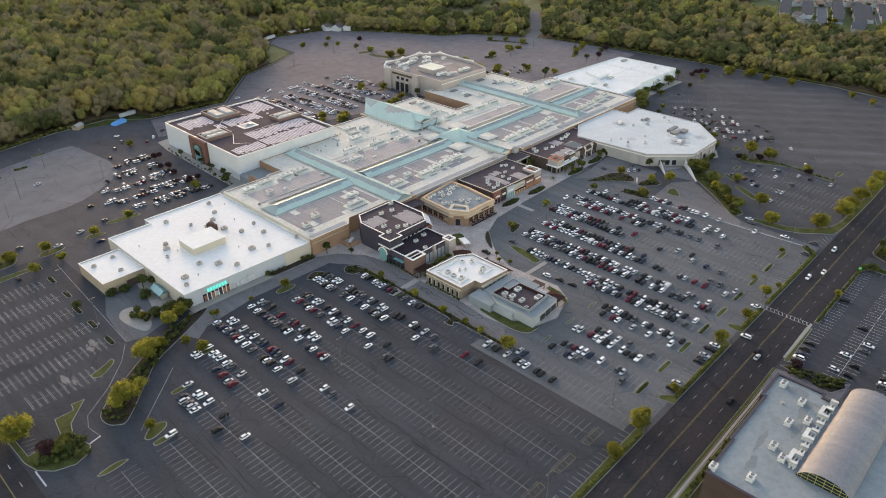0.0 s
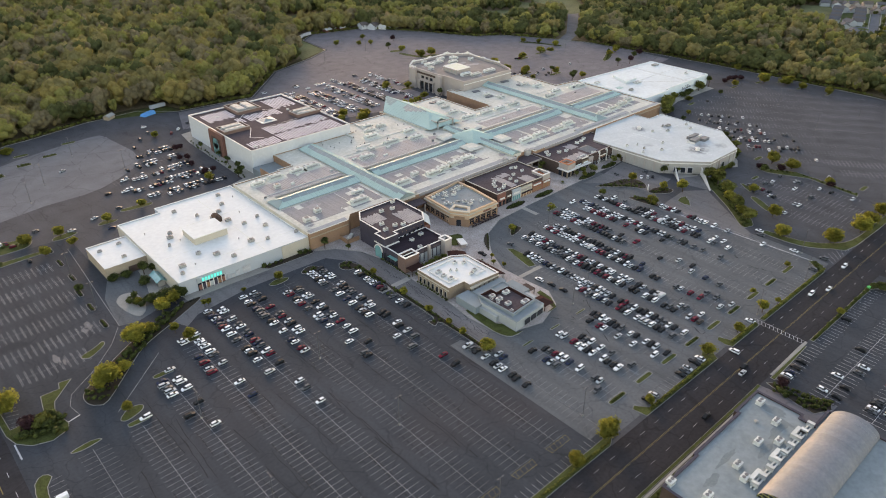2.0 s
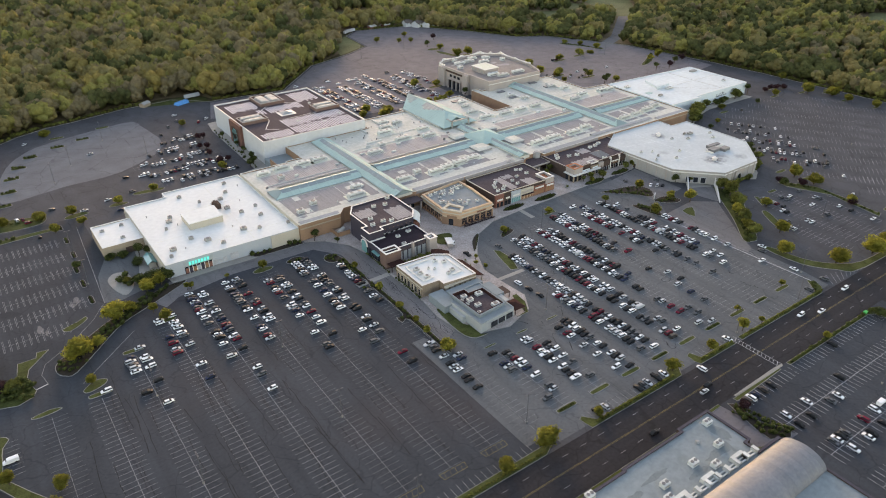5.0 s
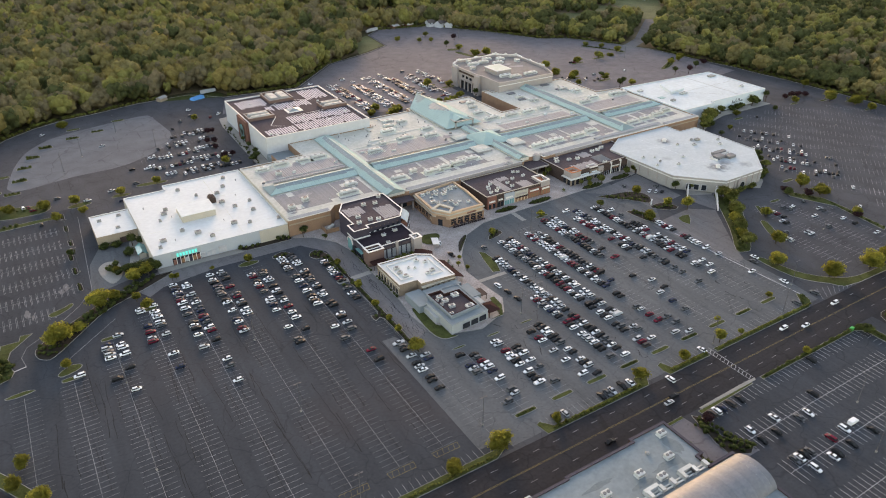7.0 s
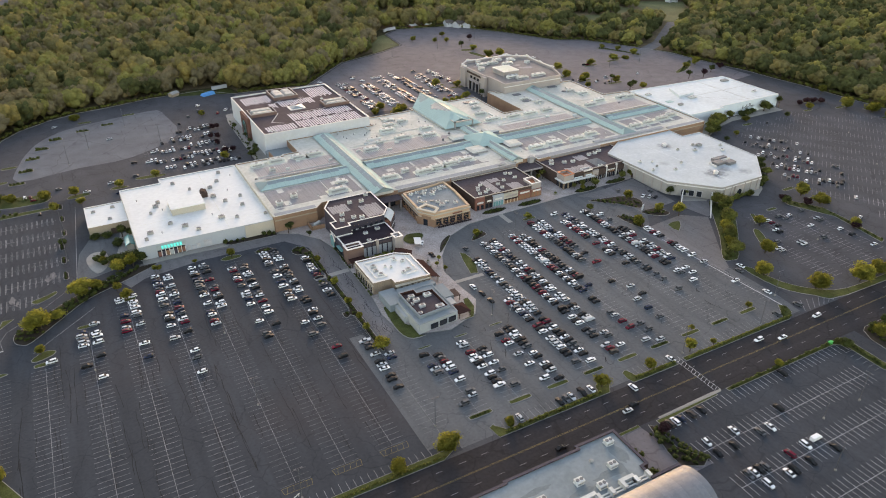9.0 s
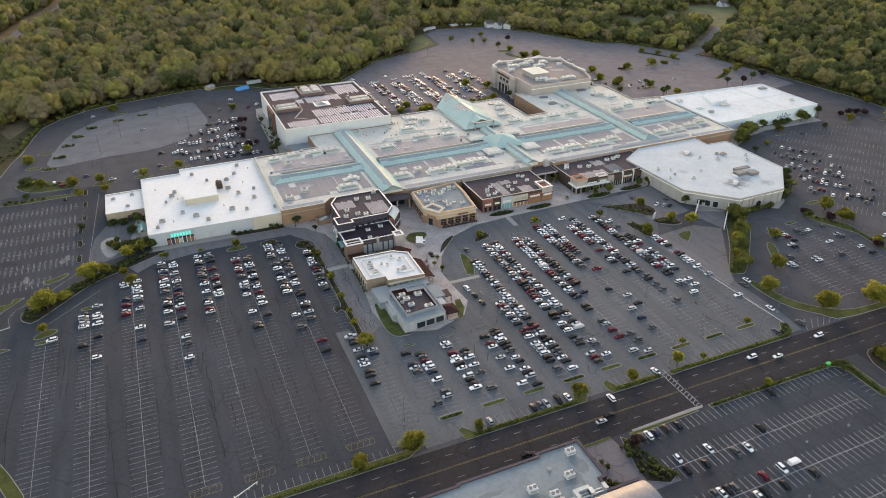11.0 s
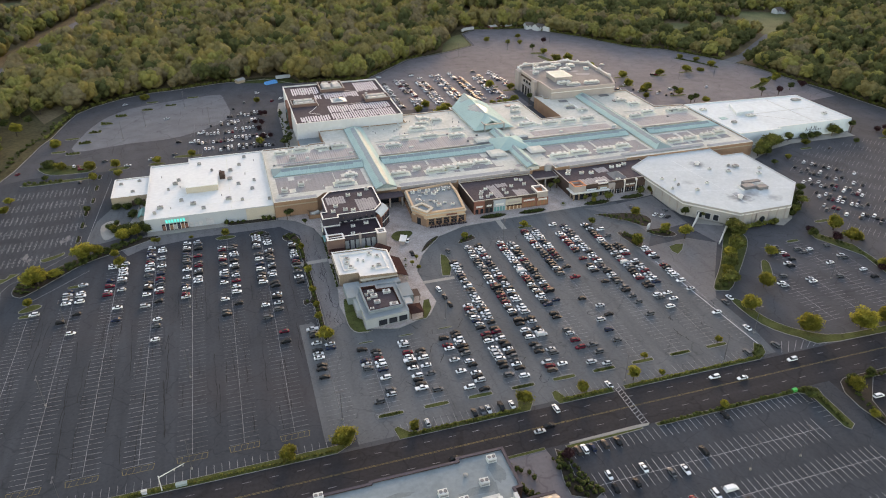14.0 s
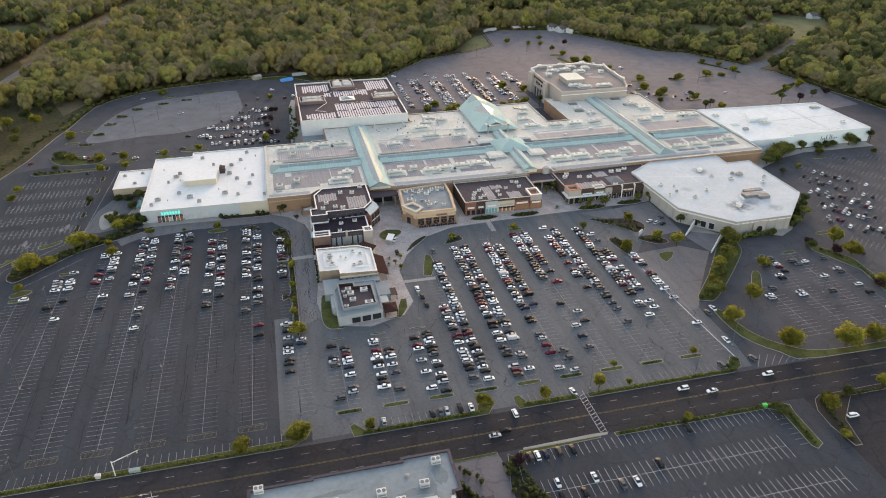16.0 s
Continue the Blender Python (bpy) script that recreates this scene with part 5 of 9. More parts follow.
part("pier", Geo().box(435.6, 446.2, 0, 438.2, 452.6, 17.6), WALL_STONE, stone_store, "projecting stone pier")
part("pier", Geo().box(435.6, 481, 0, 438.2, 490, 17.6), WALL_STONE, stone_store, "projecting stone pier")
part("wall_band", Geo().box(439.5, 419.1, 15.2, 500, 419.6, 15.7), TRIM, stone_store)
for y in (446, 450.5, 455, 459.5):
    part("penthouse_louvre", Geo().box(454.3, y, 17.6, 454.6, y + 2.6, 19.6), UNIT_DARK, stone_store)
ph = part("penthouse", Geo().box(454.5, 444, 16.4, 470.5, 463, 20.4), WALL_STONE, stone_store, "cream rooftop penthouse with open top")
part("penthouse_band", Geo().box(454.2, 443.7, 20.4, 470.8, 463.3, 21.0), TRIM, ph)
part("penthouse_roof", flat(rect(455.2, 444.7, 469.8, 462.3), 21.04), ROOF_PAD, ph)
for x, y, w, d in ((460, 438.5, 10, 4), (466, 432, 10, 4), (484, 433, 12, 3.6), (457, 486, 9, 4), (469, 487, 9, 4), (480, 478, 9, 3.5), (490, 488, 6, 5), (500, 474, 4, 4), (449, 474, 5, 4), (478, 494, 8, 3.4), (458, 495, 5, 3)):
    rooftop_unit(stone_store, x, y, 16.44, w, d, 2.4, 2)
for i in range(8):
    part("roof_pad", flat(blot(random.uniform(450, 495), random.uniform(425, 490), 4, 3), 16.45 + 0.002 * i), ROOF_TAN, stone_store)

# the white-roofed store at the end
end_store = building("department_store", "low white store with a white roof and dark script sign", [(538.3, 299), (575, 299), (575, 302.5), (644.5, 302.5), (644.5, 364.5), (538.3, 371)], 10.4, WALL_COLD, ROOF_END, parapet=0.5, cope=ROOF_WHITE)
for x, y, w, mat in ((572.5, 331.5, 6, UNIT), (635, 354, 6, UNIT_DARK), (632, 318, 4, UNIT), (550, 322, 4, UNIT_DARK), (545, 355, 5, UNIT)):
    rooftop_unit(end_store, x, y, 10.44, w, w * 0.7, 1.4, 2, mat)
part("penthouse", Geo().prism([(562.4, 336), (580, 337.4), (586, 356), (571, 357)], 10.4, 12.6), ROOF_END, end_store, "plain white rooftop plant block")
part("roof_hatch", Geo().box(545.4, 330.6, 10.4, 551, 335.2, 10.75), TEAL, end_store, "pale green roof hatch")
# Thin shadow lines across the roof, drawn as darker grey strips.
part("roof_shadow_line", Geo().strip((578.6, 331), (606, 307.5), 0.4, 10.56).strip((606, 307.5), (628, 306.5), 0.3, 10.56), UNIT_DARK, end_store)
part("roof_seam", Geo().box(560, 334.7, 10.42, 640, 335.0, 10.55).box(612, 303, 10.42, 612.4, 364, 10.55), UNIT, end_store)
for i, h in enumerate((2.6, 1.1, 1.4, 3.2, 1.0, 3.4, 3.0, 1.2, 1.5, 1.1)):
    part("sign_stroke", Geo().box(602 + i * 1.5, 302.2, 4.7, 602.34 + i * 1.5, 302.45, 4.7 + h * 1.05), ROOF_BLACK, end_store, "dark thin sign stroke")

# the faceted store with its pale roof
OCT = [(430.5, 270.5), (457, 287.5), (501, 287.5), (501, 270), (518, 270), (518, 217), (492.8, 191.2), (456.5, 190.8), (433.5, 215)]
facet_store = building("department_store", "faceted pale grey stone store with a pale blue-white roof", OCT, 9.0, WALL_PALE, ROOF_COOL, parapet=0.25, cope=ROOF_COOL)
part("cornice", Geo().ring(inset(OCT, -0.3), inset(OCT, 0.1), 7.4, 8.0), TRIM, facet_store)
for x, y, w, mat in ((478, 251.6, 2.2, UNIT), (439, 247, 2.2, UNIT), (444, 236, 1.6, UNIT_DARK), (446, 243, 1.4, UNIT), (437, 232, 2, UNIT), (498, 251, 4, UNIT_DARK), (494, 253, 2, UNIT_DARK), (488, 245, 3, UNIT), (511, 243, 2.4, UNIT), (505, 236, 3, UNIT), (451, 226, 2.4, UNIT), (463, 233, 2, UNIT)):
    rooftop_unit(facet_store, x, y, 9.04, w, w * 0.7, 1.3, 1, mat)
for x, y in ((475.5, 262), (470, 209)):
    part("roof_cowl", Geo().cyl(x, y, 9.0, 10.6, 1.5, 1.2, 12).cyl(x, y, 10.6, 11.6, 1.9, 0.4, 12), TRIM, facet_store, "white domed roof cowl")
for a_, b_ in (((436, 262), (516, 244)), ((462, 287), (470, 196)), ((445, 226), (512, 212))):
    part("roof_seam", Geo().strip(a_, b_, 0.35, 9.05), ROOF_END, facet_store)
for x, y, w, d in ((480, 217.5, 8, 5), (488, 214.5, 7, 4.5), (484, 223.5, 12, 3)):
    part("plant_screen", Geo().box(x, y, 9.0, x + w, y + d, 10.9).box(x + w * 0.1, y - 0.6, 9.0, x + w * 0.2, y, 10.4), FAN_DARK, facet_store, "dark rooftop plant on steel rails")
part("plant_rail", Geo().box(478, 221.8, 9.0, 497, 222.3, 10.6).box(478, 216, 9.0, 478.4, 222, 10.3), TRIM, facet_store)
part("entrance", Geo().box(468.0, 189.9, 0, 475.8, 191.4, 7.8), WALL_STONE, facet_store, "arched stone entrance")
part("entrance_glass", Geo().box(469.9, 189.7, 0, 473.9, 189.95, 3.4), DARKGLASS, facet_store)

# shops along the front
def bays(parent, name, a, b, n, z0, z1, mat, fill=0.75, out=0.12, label=""):
    """n equal panels standing proud of the wall that runs from a to b (its outer side to the right of a to b)."""
    d = Vector((b[0] - a[0], b[1] - a[1]))
    u = d.normalized()
    nrm = Vector((u.y, -u.x))
    step = d.length / n
    for i in range(n):
        c = Vector(a) + u * step * (i + 0.5)
        h = u * step * fill / 2
        p = [tuple(c - h - nrm * 0.1), tuple(c + h - nrm * 0.1), tuple(c + h + nrm * out), tuple(c - h + nrm * out)]
        part(name, Geo().prism(p, z0, z1), mat, parent, label)


def roof_panels(parent, x0, y0, x1, y1, z, n, mat=ROOF_TAN):
    """Long tan panels lying side by side on a roof."""
    w = (x1 - x0) / n
    for i in range(n):
        part("roof_panel", Geo().box(x0 + w * i, y0 + (i % 2) * 0.5, z, x0 + w * (i + 0.86), y1 - (i % 3) * 0.6, z + 0.12), mat, parent)


def tower(parent, x0, y0, x1, y1, z, wall, cope, well=ROOF_BLACK, base=0.0, name="corner_tower", label=""):
    """A square corner tower with an open sunk top."""
    t = part(name, Geo().ring(rect(x0, y0, x1, y1), rect(x0 + 0.7, y0 + 0.7, x1 - 0.7, y1 - 0.7), base, z), wall, parent, label)
    part("well_floor", flat(rect(x0 + 0.6, y0 + 0.6, x1 - 0.6, y1 - 0.6), z - 1.3), well, t)
    part("tower_coping", Geo().ring(rect(x0 - 0.2, y0 - 0.2, x1 + 0.2, y1 + 0.2), rect(x0 + 0.8, y0 + 0.8, x1 - 0.8, y1 - 0.8), z, z + 0.3), cope, t)
    return t


part("wall_panel", Geo().box(194.68, 286.4, 7.9, 194.98, 373.8, 10.15), WALL_CREAM, mall, "cream upper wall above the lower store")
bays(mall, "brick_panel", (195.2, 284.5), (221, 284.5), 4, 0.4, 6.8, WALL_BRICK, 0.92, 0.1, "tan brick wall panel")
bays(mall, "brick_band", (195.2, 284.5), (221, 284.5), 1, 7.2, 7.9, WALL_TAN, 1.0, 0.2, "pale stone band")
bays(mall, "brick_band", (502, 284), (538, 284), 1, 7.4, 8.2, WALL_TAN, 1.0, 0.2, "pale stone band")
bistro = building("restaurant", "two-storey charcoal restaurant with a brown panelled roof", [(222.5, 275), (228, 283.4), (255.5, 283.4), (255.5, 259), (250, 251), (228.3, 251), (228.3, 247.5), (219, 247.5), (219, 256.5), (222.5, 256.5)], 12.6, WALL_DARK, ROOF_BROWN, "restaurant", 0.8, TRIM)
roof_panels(bistro, 224.8, 266.5, 236, 277, 12.64, 8)
roof_panels(bistro, 241.5, 254, 253, 270, 12.64, 8)
for x, y in ((238.7, 276), (245.6, 274.6), (229, 263.2), (238, 255), (233.7, 257), (226.5, 256.4), (251.2, 281.5)):
    rooftop_unit(bistro, x, y, 12.64, 2.6, 1.8, 1.5, 1)
bays(bistro, "upper_window", (228.4, 247.4), (250, 250.9), 6, 9.4, 10.6, DARKGLASS, 0.5)
bays(bistro, "wall_lamp", (230, 250.9), (249, 250.9), 7, 11.0, 11.3, GLOW_SHOP, 0.1, 0.3)
part("wall_band", Geo().box(218.8, 247.2, 8.4, 228.4, 247.5, 9.0).box(218.7, 247.4, 8.4, 219.0, 256.6, 9.0), TRIM, bistro)
bistro_low = building("restaurant", "lower charcoal restaurant wing with a black roof", [(219.2, 233), (219.2, 247.3), (228.1, 247.3), (228.1, 250.8), (250.4, 250.8), (250.4, 233)], 7.9, WALL_DARK, ROOF_BLACK, "restaurant", 0.7, TRIM)
tower(bistro_low, 218.6, 229.6, 228, 236, 9.0, WALL_SCREEN, TRIM, label="white-coped corner block with a sunk roof")
tower(bistro_low, 246.6, 229.6, 251.6, 235, 9.4, WALL_STONE, TRIM, label="small stone corner tower")
part("tower_pier", Geo().box(236.6, 231.4, 0, 237.8, 233.1, 9.4), WALL_STONE, bistro_low)
bays(bistro_low, "wall_panel", (228.2, 232.9), (246.4, 232.9), 6, 0.4, 5.6, WALL_GREY, 0.72, 0.15, "pale wall panel between piers")
bays(bistro_low, "upper_panel", (228.2, 232.9), (246.4, 232.9), 3, 6.0, 7.6, ROOF_BROWN, 0.9, 0.2, "dark mauve upper wall panel")
bays(bistro_low, "side_window", (219.1, 256), (219.1, 236.5), 6, 0.5, 4.6, DARKGLASS, 0.7)
part("entrance_canopy", Geo().box(217.4, 236.5, 5.0, 219.2, 243.5, 5.4), TEALGLASS, bistro_low, "pale glass entrance canopy")
for x, y, w in ((235.5, 244.6, 2.4), (233.8, 235.6, 2.2), (243.5, 246.4, 2.6)):
    rooftop_unit(bistro_low, x, y, 7.94, w, w * 0.8, 1.1, 1)
part("patio_roof", Geo().box(218.8, 224.6, 3.4, 227.5, 229.4, 3.7), RED_ROOF, bistro_low, "brown patio roof")
for x in (219.2, 223, 227):
    part("patio_post", Geo().box(x, 224.8, 0, x + 0.25, 225.05, 3.4), WALL_BROWN, bistro_low)
bay = thing("corner_pavilion", "red brick corner pavilion with a curved pale metal canopy", "pavilion")
BAYP = [(250.6, 251.2), (253.2, 249.6), (260, 258.6), (255.7, 263)]
part("wall", Geo().prism(BAYP, 0, 9.4), WALL_REDBRICK, bay)
bays(bay, "window", (254, 250.6), (260, 258.6), 3, 0.5, 8.2, DARKGLASS, 0.75)
bays(bay, "window_band", (254, 250.6), (260, 258.6), 1, 4.2, 4.7, TRIM, 1.0, 0.2)
g = Geo()
u, w = Vector((0.57, 0.82)), Vector((0.7, -0.71))
c0 = Vector((247.6, 254.0))
pts = []
for i in range(9):
    f = i / 8
    pts.append((f * 8.6 - 1.0, 8.8 + 3.4 * math.sin(math.pi * (0.04 + 0.92 * f)) ** 0.8))
top = [tuple(c0 + u * 0 + w * a) + (z,) for a, z in pts] + [tuple(c0 + u * 11.8 + w * a) + (z,) for a, z in pts]
low = [(x, y, z - 0.3) for x, y, z in top]
g.add(top + low, [(j, j + 1, 9 + j + 1, 9 + j) for j in range(8)] + [(18 + 9 + j, 18 + 9 + j + 1, 18 + j + 1, 18 + j) for j in range(8)] + [(j, 18 + j, 18 + j + 1, j + 1) for j in range(8)] + [(9 + j + 1, 27 + j + 1, 27 + j, 9 + j) for j in range(8)] + [(8, 26, 35, 17), (9, 27, 18, 0)])
part("canopy_roof", g, ROOF_COOL, bay, "curved pale metal canopy")

PEACH = [(275.5, 280), (306.5, 284), (306.5, 269), (303.8, 245.8), (280, 246), (273.8, 254.5)]
peach = building("restaurant", "peach stucco corner restaurant with a grey roof", PEACH, 8.2, WALL_PEACH, ROOF_BLUEGREY, "restaurant", 1.0, WALL_PEACH, thick=1.1)
part("cornice", Geo().ring(inset(PEACH, -0.7), inset(PEACH, 0.1), 7.7, 8.2), WALL_CREAM, peach, "cream moulded cornice")
part("cornice", Geo().ring(inset(PEACH, -0.4), inset(PEACH, 0.1), 7.3, 7.7), WALL_PEACH, peach)
part("string_course", Geo().ring(inset(PEACH, -0.25), inset(PEACH, 0.1), 5.3, 5.7), WALL_CREAM, peach)
for a, b, n in (((280.4, 245.9), (303.7, 245.7), 5), ((275.5, 279.6), (273.9, 255), 5)):
    bays(peach, "brick_base", a, b, 1, 0.0, 1.2, WALL_BRICK, 1.0, 0.12, "tan brick base")
    bays(peach, "shop_window", a, b, n, 1.0, 4.6, DARKGLASS, 0.74, 0.06, "tall dark restaurant window")
    bays(peach, "window_head", a, b, n, 4.4, 4.9, WALL_BROWN, 0.8, 0.45, "dark brown awning")
    bays(peach, "window_transom", a, b, n, 3.3, 3.5, WALL_BRICK, 0.74, 0.12)
    u_ = (Vector(b) - Vector(a)) / n
    n_ = Vector((u_.y, -u_.x)).normalized()
    for i in range(n + 1):
        p = Vector(a) + u_ * i
        part("brick_pier", Geo().prism([tuple(p - u_.normalized() * 0.55 + n_ * 0.3), tuple(p + u_.normalized() * 0.55 + n_ * 0.3), tuple(p + u_.normalized() * 0.55 - n_ * 0.2), tuple(p - u_.normalized() * 0.55 - n_ * 0.2)], 0, 5.3), WALL_BRICK, peach, "tan brick pier between windows")
    for i in range(n):
        p = Vector(a) + u_ * (i + 0.5) + n_ * 0.12
        part("lit_pane", Geo().box(p.x - 0.5, p.y - 0.08, 1.3, p.x + 0.5, p.y + 0.08, 2.3), GLOW_SHOP, peach, "warm light behind the window")
bays(peach, "corner_door", (274.1, 254), (279.7, 246.4), 1, 0.2, 4.4, DARKGLASS, 0.4, 0.5, "dark corner door")
bays(peach, "door_surround", (274.1, 254), (279.7, 246.4), 1, 4.4, 6.4, WALL_BRICK, 0.66, 0.5, "brick door head")
part("sign_bars", Geo().box(292, 245.2, 6.0, 298.5, 245.6, 6.8), WALL_REDBRICK, peach, "faded red sign strip")
TOWER = [(273.4, 255.2), (279.8, 245.4), (284.6, 250.2), (280.4, 258.4)]
t = part("corner_tower", Geo().ring(TOWER, inset(TOWER, 0.9), 0, 9.7), WALL_PEACH, peach)
part("tower_roof", flat(inset(TOWER, 0.8), 9.1), ROOF_BLUEGREY, t)
part("tower_cornice", Geo().ring(inset(TOWER, -0.6), inset(TOWER, 1.0), 9.7, 10.2), WALL_CREAM, t)
part("tower_band", Geo().ring(inset(TOWER, -0.25), inset(TOWER, 0.1), 0.0, 5.0), WALL_BRICK, t)
for x, y, w in ((279.5, 277, 2.4), (284, 277.6, 2), (289.3, 277, 2.6), (291.6, 271.5, 2.8), (296, 276.6, 2.2), (300, 277.5, 2.6), (303, 277, 2), (279.8, 265, 3), (282, 262, 2), (289.6, 259.7, 2.6), (290, 255, 3), (298.6, 254, 2.2), (287, 273, 2), (294, 273.5, 2)):
    rooftop_unit(peach, x, y, 8.24, w, w * 0.75, 1.4, 1)
for i, (x, y) in enumerate(((284.5, 274), (287.4, 276.4), (293, 275.6), (298, 274.4), (301.6, 274.6), (281.4, 270.6), (286, 262.4), (293.6, 257.2))):
    part("roof_duct", Geo().box(x, y, 8.2, x + 2.2, y + 0.7, 9.0).box(x + 0.6, y, 8.2, x + 1.2, y + 2.0, 8.8), UNIT if i % 2 else UNIT_DARK, peach, "galvanised kitchen duct")
for i in range(16):
    part("patio_rail", Geo().box(281 + 1.45 * i, 243.3, 0.13, 282.2 + 1.45 * i, 243.42, 1.1), ROOF_BLACK, peach)
for i in range(9):
    for k in range(2):
        part("terrace_table", Geo().cyl(282.4 + 2.5 * i, 244.2 + 0.9 * k, 0.13, 0.85, 0.06, n=6).cyl(282.4 + 2.5 * i, 244.2 + 0.9 * k, 0.85, 0.9, 0.45, n=8), WALL_BROWN, peach, "small dark terrace table")

shop_a = building("shop_row", "row of shops with a dark brown roof and pale panels", [(311.8, 253.4), (358.5, 252.4), (361, 262), (361, 282.4), (311.8, 282.8)], 7.8, WALL_BROWN, ROOF_BROWN, "shop", 0.7, WALL_CREAM)
roof_panels(shop_a, 327.5, 255.5, 333, 274.5, 7.84, 4)
roof_panels(shop_a, 333.6, 269.5, 341, 275.3, 7.84, 5)
roof_panels(shop_a, 341.2, 254, 349.6, 263.8, 7.84, 6)
for x, y in ((325.2, 269), (336, 265), (335.8, 259.6), (342.6, 268.5), (351.6, 269), (352, 275.4), (349.3, 277), (320, 263), (321.5, 266), (323, 258.5), (318.5, 258.2), (326, 261)):
    rooftop_unit(shop_a, x, y, 7.84, 2.2, 1.6, 1.3, 1)
for a, b, n, z1, wall, win, fill, lab in ((311.9, 318.6, 2, 8.4, WALL_REDBRICK, DARKGLASS, 0.6, "red brick shop front"), (318.8, 324.4, 2, 7.0, WALL_BROWN, DARKGLASS, 0.7, "dark shop front"), (324.6, 332.4, 4, 7.8, WALL_BLUE, TEALGLASS, 0.75, "pale blue shop front"), (332.6, 343.2, 4, 7.4, WALL_CREAM, GLOW_SHOP, 0.7, "cream shop front with lit windows"), (343.4, 353.0, 5, 6.6, WALL_REDBRICK, GLOW_SHOP, 0.72, "brick shop front with lit windows")):
    part("shop_front", Geo().box(a, 252.2, 0, b, 253.5, z1), wall, shop_a, lab)
    bays(shop_a, "shop_window", (a + 0.2, 252.2), (b - 0.2, 252.2), n, 0.4, 3.4, win, fill)
    part("sign_band", Geo().box(a + 1.2, 251.9, 4.6, b - 1.2, 252.2, 5.6), TRIM if wall is not WALL_CREAM else WALL_STONE, shop_a)
for i in range(4):
    part("awning", Geo().box(333 + 2.6 * i, 251.0, 3.2, 335.2 + 2.6 * i, 252.2, 3.5), ROOF_BLACK, shop_a, "black awning")
part("corner_front", Geo().box(353.2, 252.0, 0, 361.2, 262.6, 5.6), WALL_REDBRICK, shop_a, "brick corner shop with lit windows")
bays(shop_a, "shop_window", (353.4, 252.0), (361.0, 252.0), 3, 0.5, 3.8, GLOW_SHOP, 0.74)
bays(shop_a, "shop_window", (361.2, 252.4), (361.2, 262.2), 4, 0.5, 3.8, DARKGLASS, 0.74)
part("sign_band", Geo().box(354.4, 251.6, 4.2, 360.2, 252.0, 5.2), TRIM, shop_a)
tower(shop_a, 353.6, 252.4, 360.8, 262.2, 9.4, WALL_STONE, TRIM, COPPER, base=5.5, label="stone corner tower with a sunk orange-brown roof")

shop_b = building("shop_row", "row of restaurants with a brown roof and dark front", [(379.5, 254.8), (432, 255.6), (432, 271), (444, 271), (444, 284.6), (379.5, 284.6)], 8.0, WALL_BROWN, ROOF_BROWN, "shop", 0.7, WALL_STONE)
roof_panels(shop_b, 388.6, 257, 407.5, 265.2, 8.04, 10)
roof_panels(shop_b, 406, 271, 414.4, 279.4, 8.04, 5)
part("roof_pyramid", Geo().add([(410.8, 258.6, 8.05), (420.4, 258.6, 8.05), (420.4, 269.8, 8.05), (410.8, 269.8, 8.05), (415.6, 264.2, 11.0)], [(0, 1, 4), (1, 2, 4), (2, 3, 4), (3, 0, 4)]), FAN_DARK, shop_b, "dark pyramid skylight")
for x, y in ((385.4, 275), (394.8, 273.3), (401, 271.8), (418.7, 276.4), (424.1, 276.7), (429.1, 278.5), (412.5, 256.6), (388, 279)):
    rooftop_unit(shop_b, x, y, 8.04, 2.8, 2.0, 1.5, 1)
part("corner_glass", Geo().box(379.4, 252.4, 0, 386.6, 260, 5.0), DARKGLASS, shop_b, "dark glazed corner")
for x, y in ((378.8, 251.8), (382.4, 251.8), (386.4, 251.8), (378.8, 256)):
    part("corner_pier", Geo().box(x, y, 0, x + 0.8, y + 0.8, 5.4), WALL_FIELD, shop_b, "brown stone pier")
part("corner_canopy", Geo().box(377.6, 250.6, 5.0, 388, 260.4, 5.5), TRIM, shop_b, "white flat corner canopy")
tower(shop_b, 379.2, 252.2, 387.2, 260.2, 9.5, WALL_STONE, COPPER, COPPER, base=5.4, label="pale corner tower with an orange rim")
for a, b, n, z1, wall, win in ((387.6, 397.0, 3, 6.2, WALL_BROWN, DARKGLASS), (397.2, 404.6, 2, 6.8, WALL_FIELD, DARKGLASS), (404.8, 409.4, 2, 7.6, WALL_STONE, DARKGLASS), (409.6, 431.8, 6, 7.6, WALL_BROWN, DARKGLASS)):
    part("shop_front", Geo().box(a, 253.9, 0, b, 254.9 if a < 404 else 255.7, z1), wall, shop_b)
    bays(shop_b, "shop_window", (a + 0.2, 253.9), (b - 0.2, 253.9), n, 0.4, 3.4, win, 0.76)
    bays(shop_b, "window_mullion", (a + 0.2, 253.9), (b - 0.2, 253.9), n * 2, 0.4, 3.4, TRIM, 0.06, 0.2)
    if a < 404:
        part("front_canopy", Geo().box(a, 251.6, 4.3, b, 254.0, 4.75), TRIM, shop_b, "white flat canopy over the shop front")
        part("sign_band", Geo().box(a + 1.2, 253.6, 5.1, b - 1.4, 253.9, 5.9), WALL_COLD, shop_b)
    else:
        part("lit_sign", Geo().box(a + (b - a) * 0.4, 253.5, 4.2, a + (b - a) * 0.6, 253.9, 4.8), GLOW_SHOP, shop_b, "small lit shop sign")
part("roof_ring", Geo().ring(rect(397.4, 254.6, 404.4, 259), rect(397.9, 255.1, 403.9, 258.5), 8.0, 8.8), TRIM, shop_b, "white parapet round a sunk roof")
for x in (415.8, 424.4, 431.4):
    part("front_pier", Geo().box(x, 253.5, 0, x + 0.7, 255.0, 8.9), TRIM, shop_b, "thin white pier")
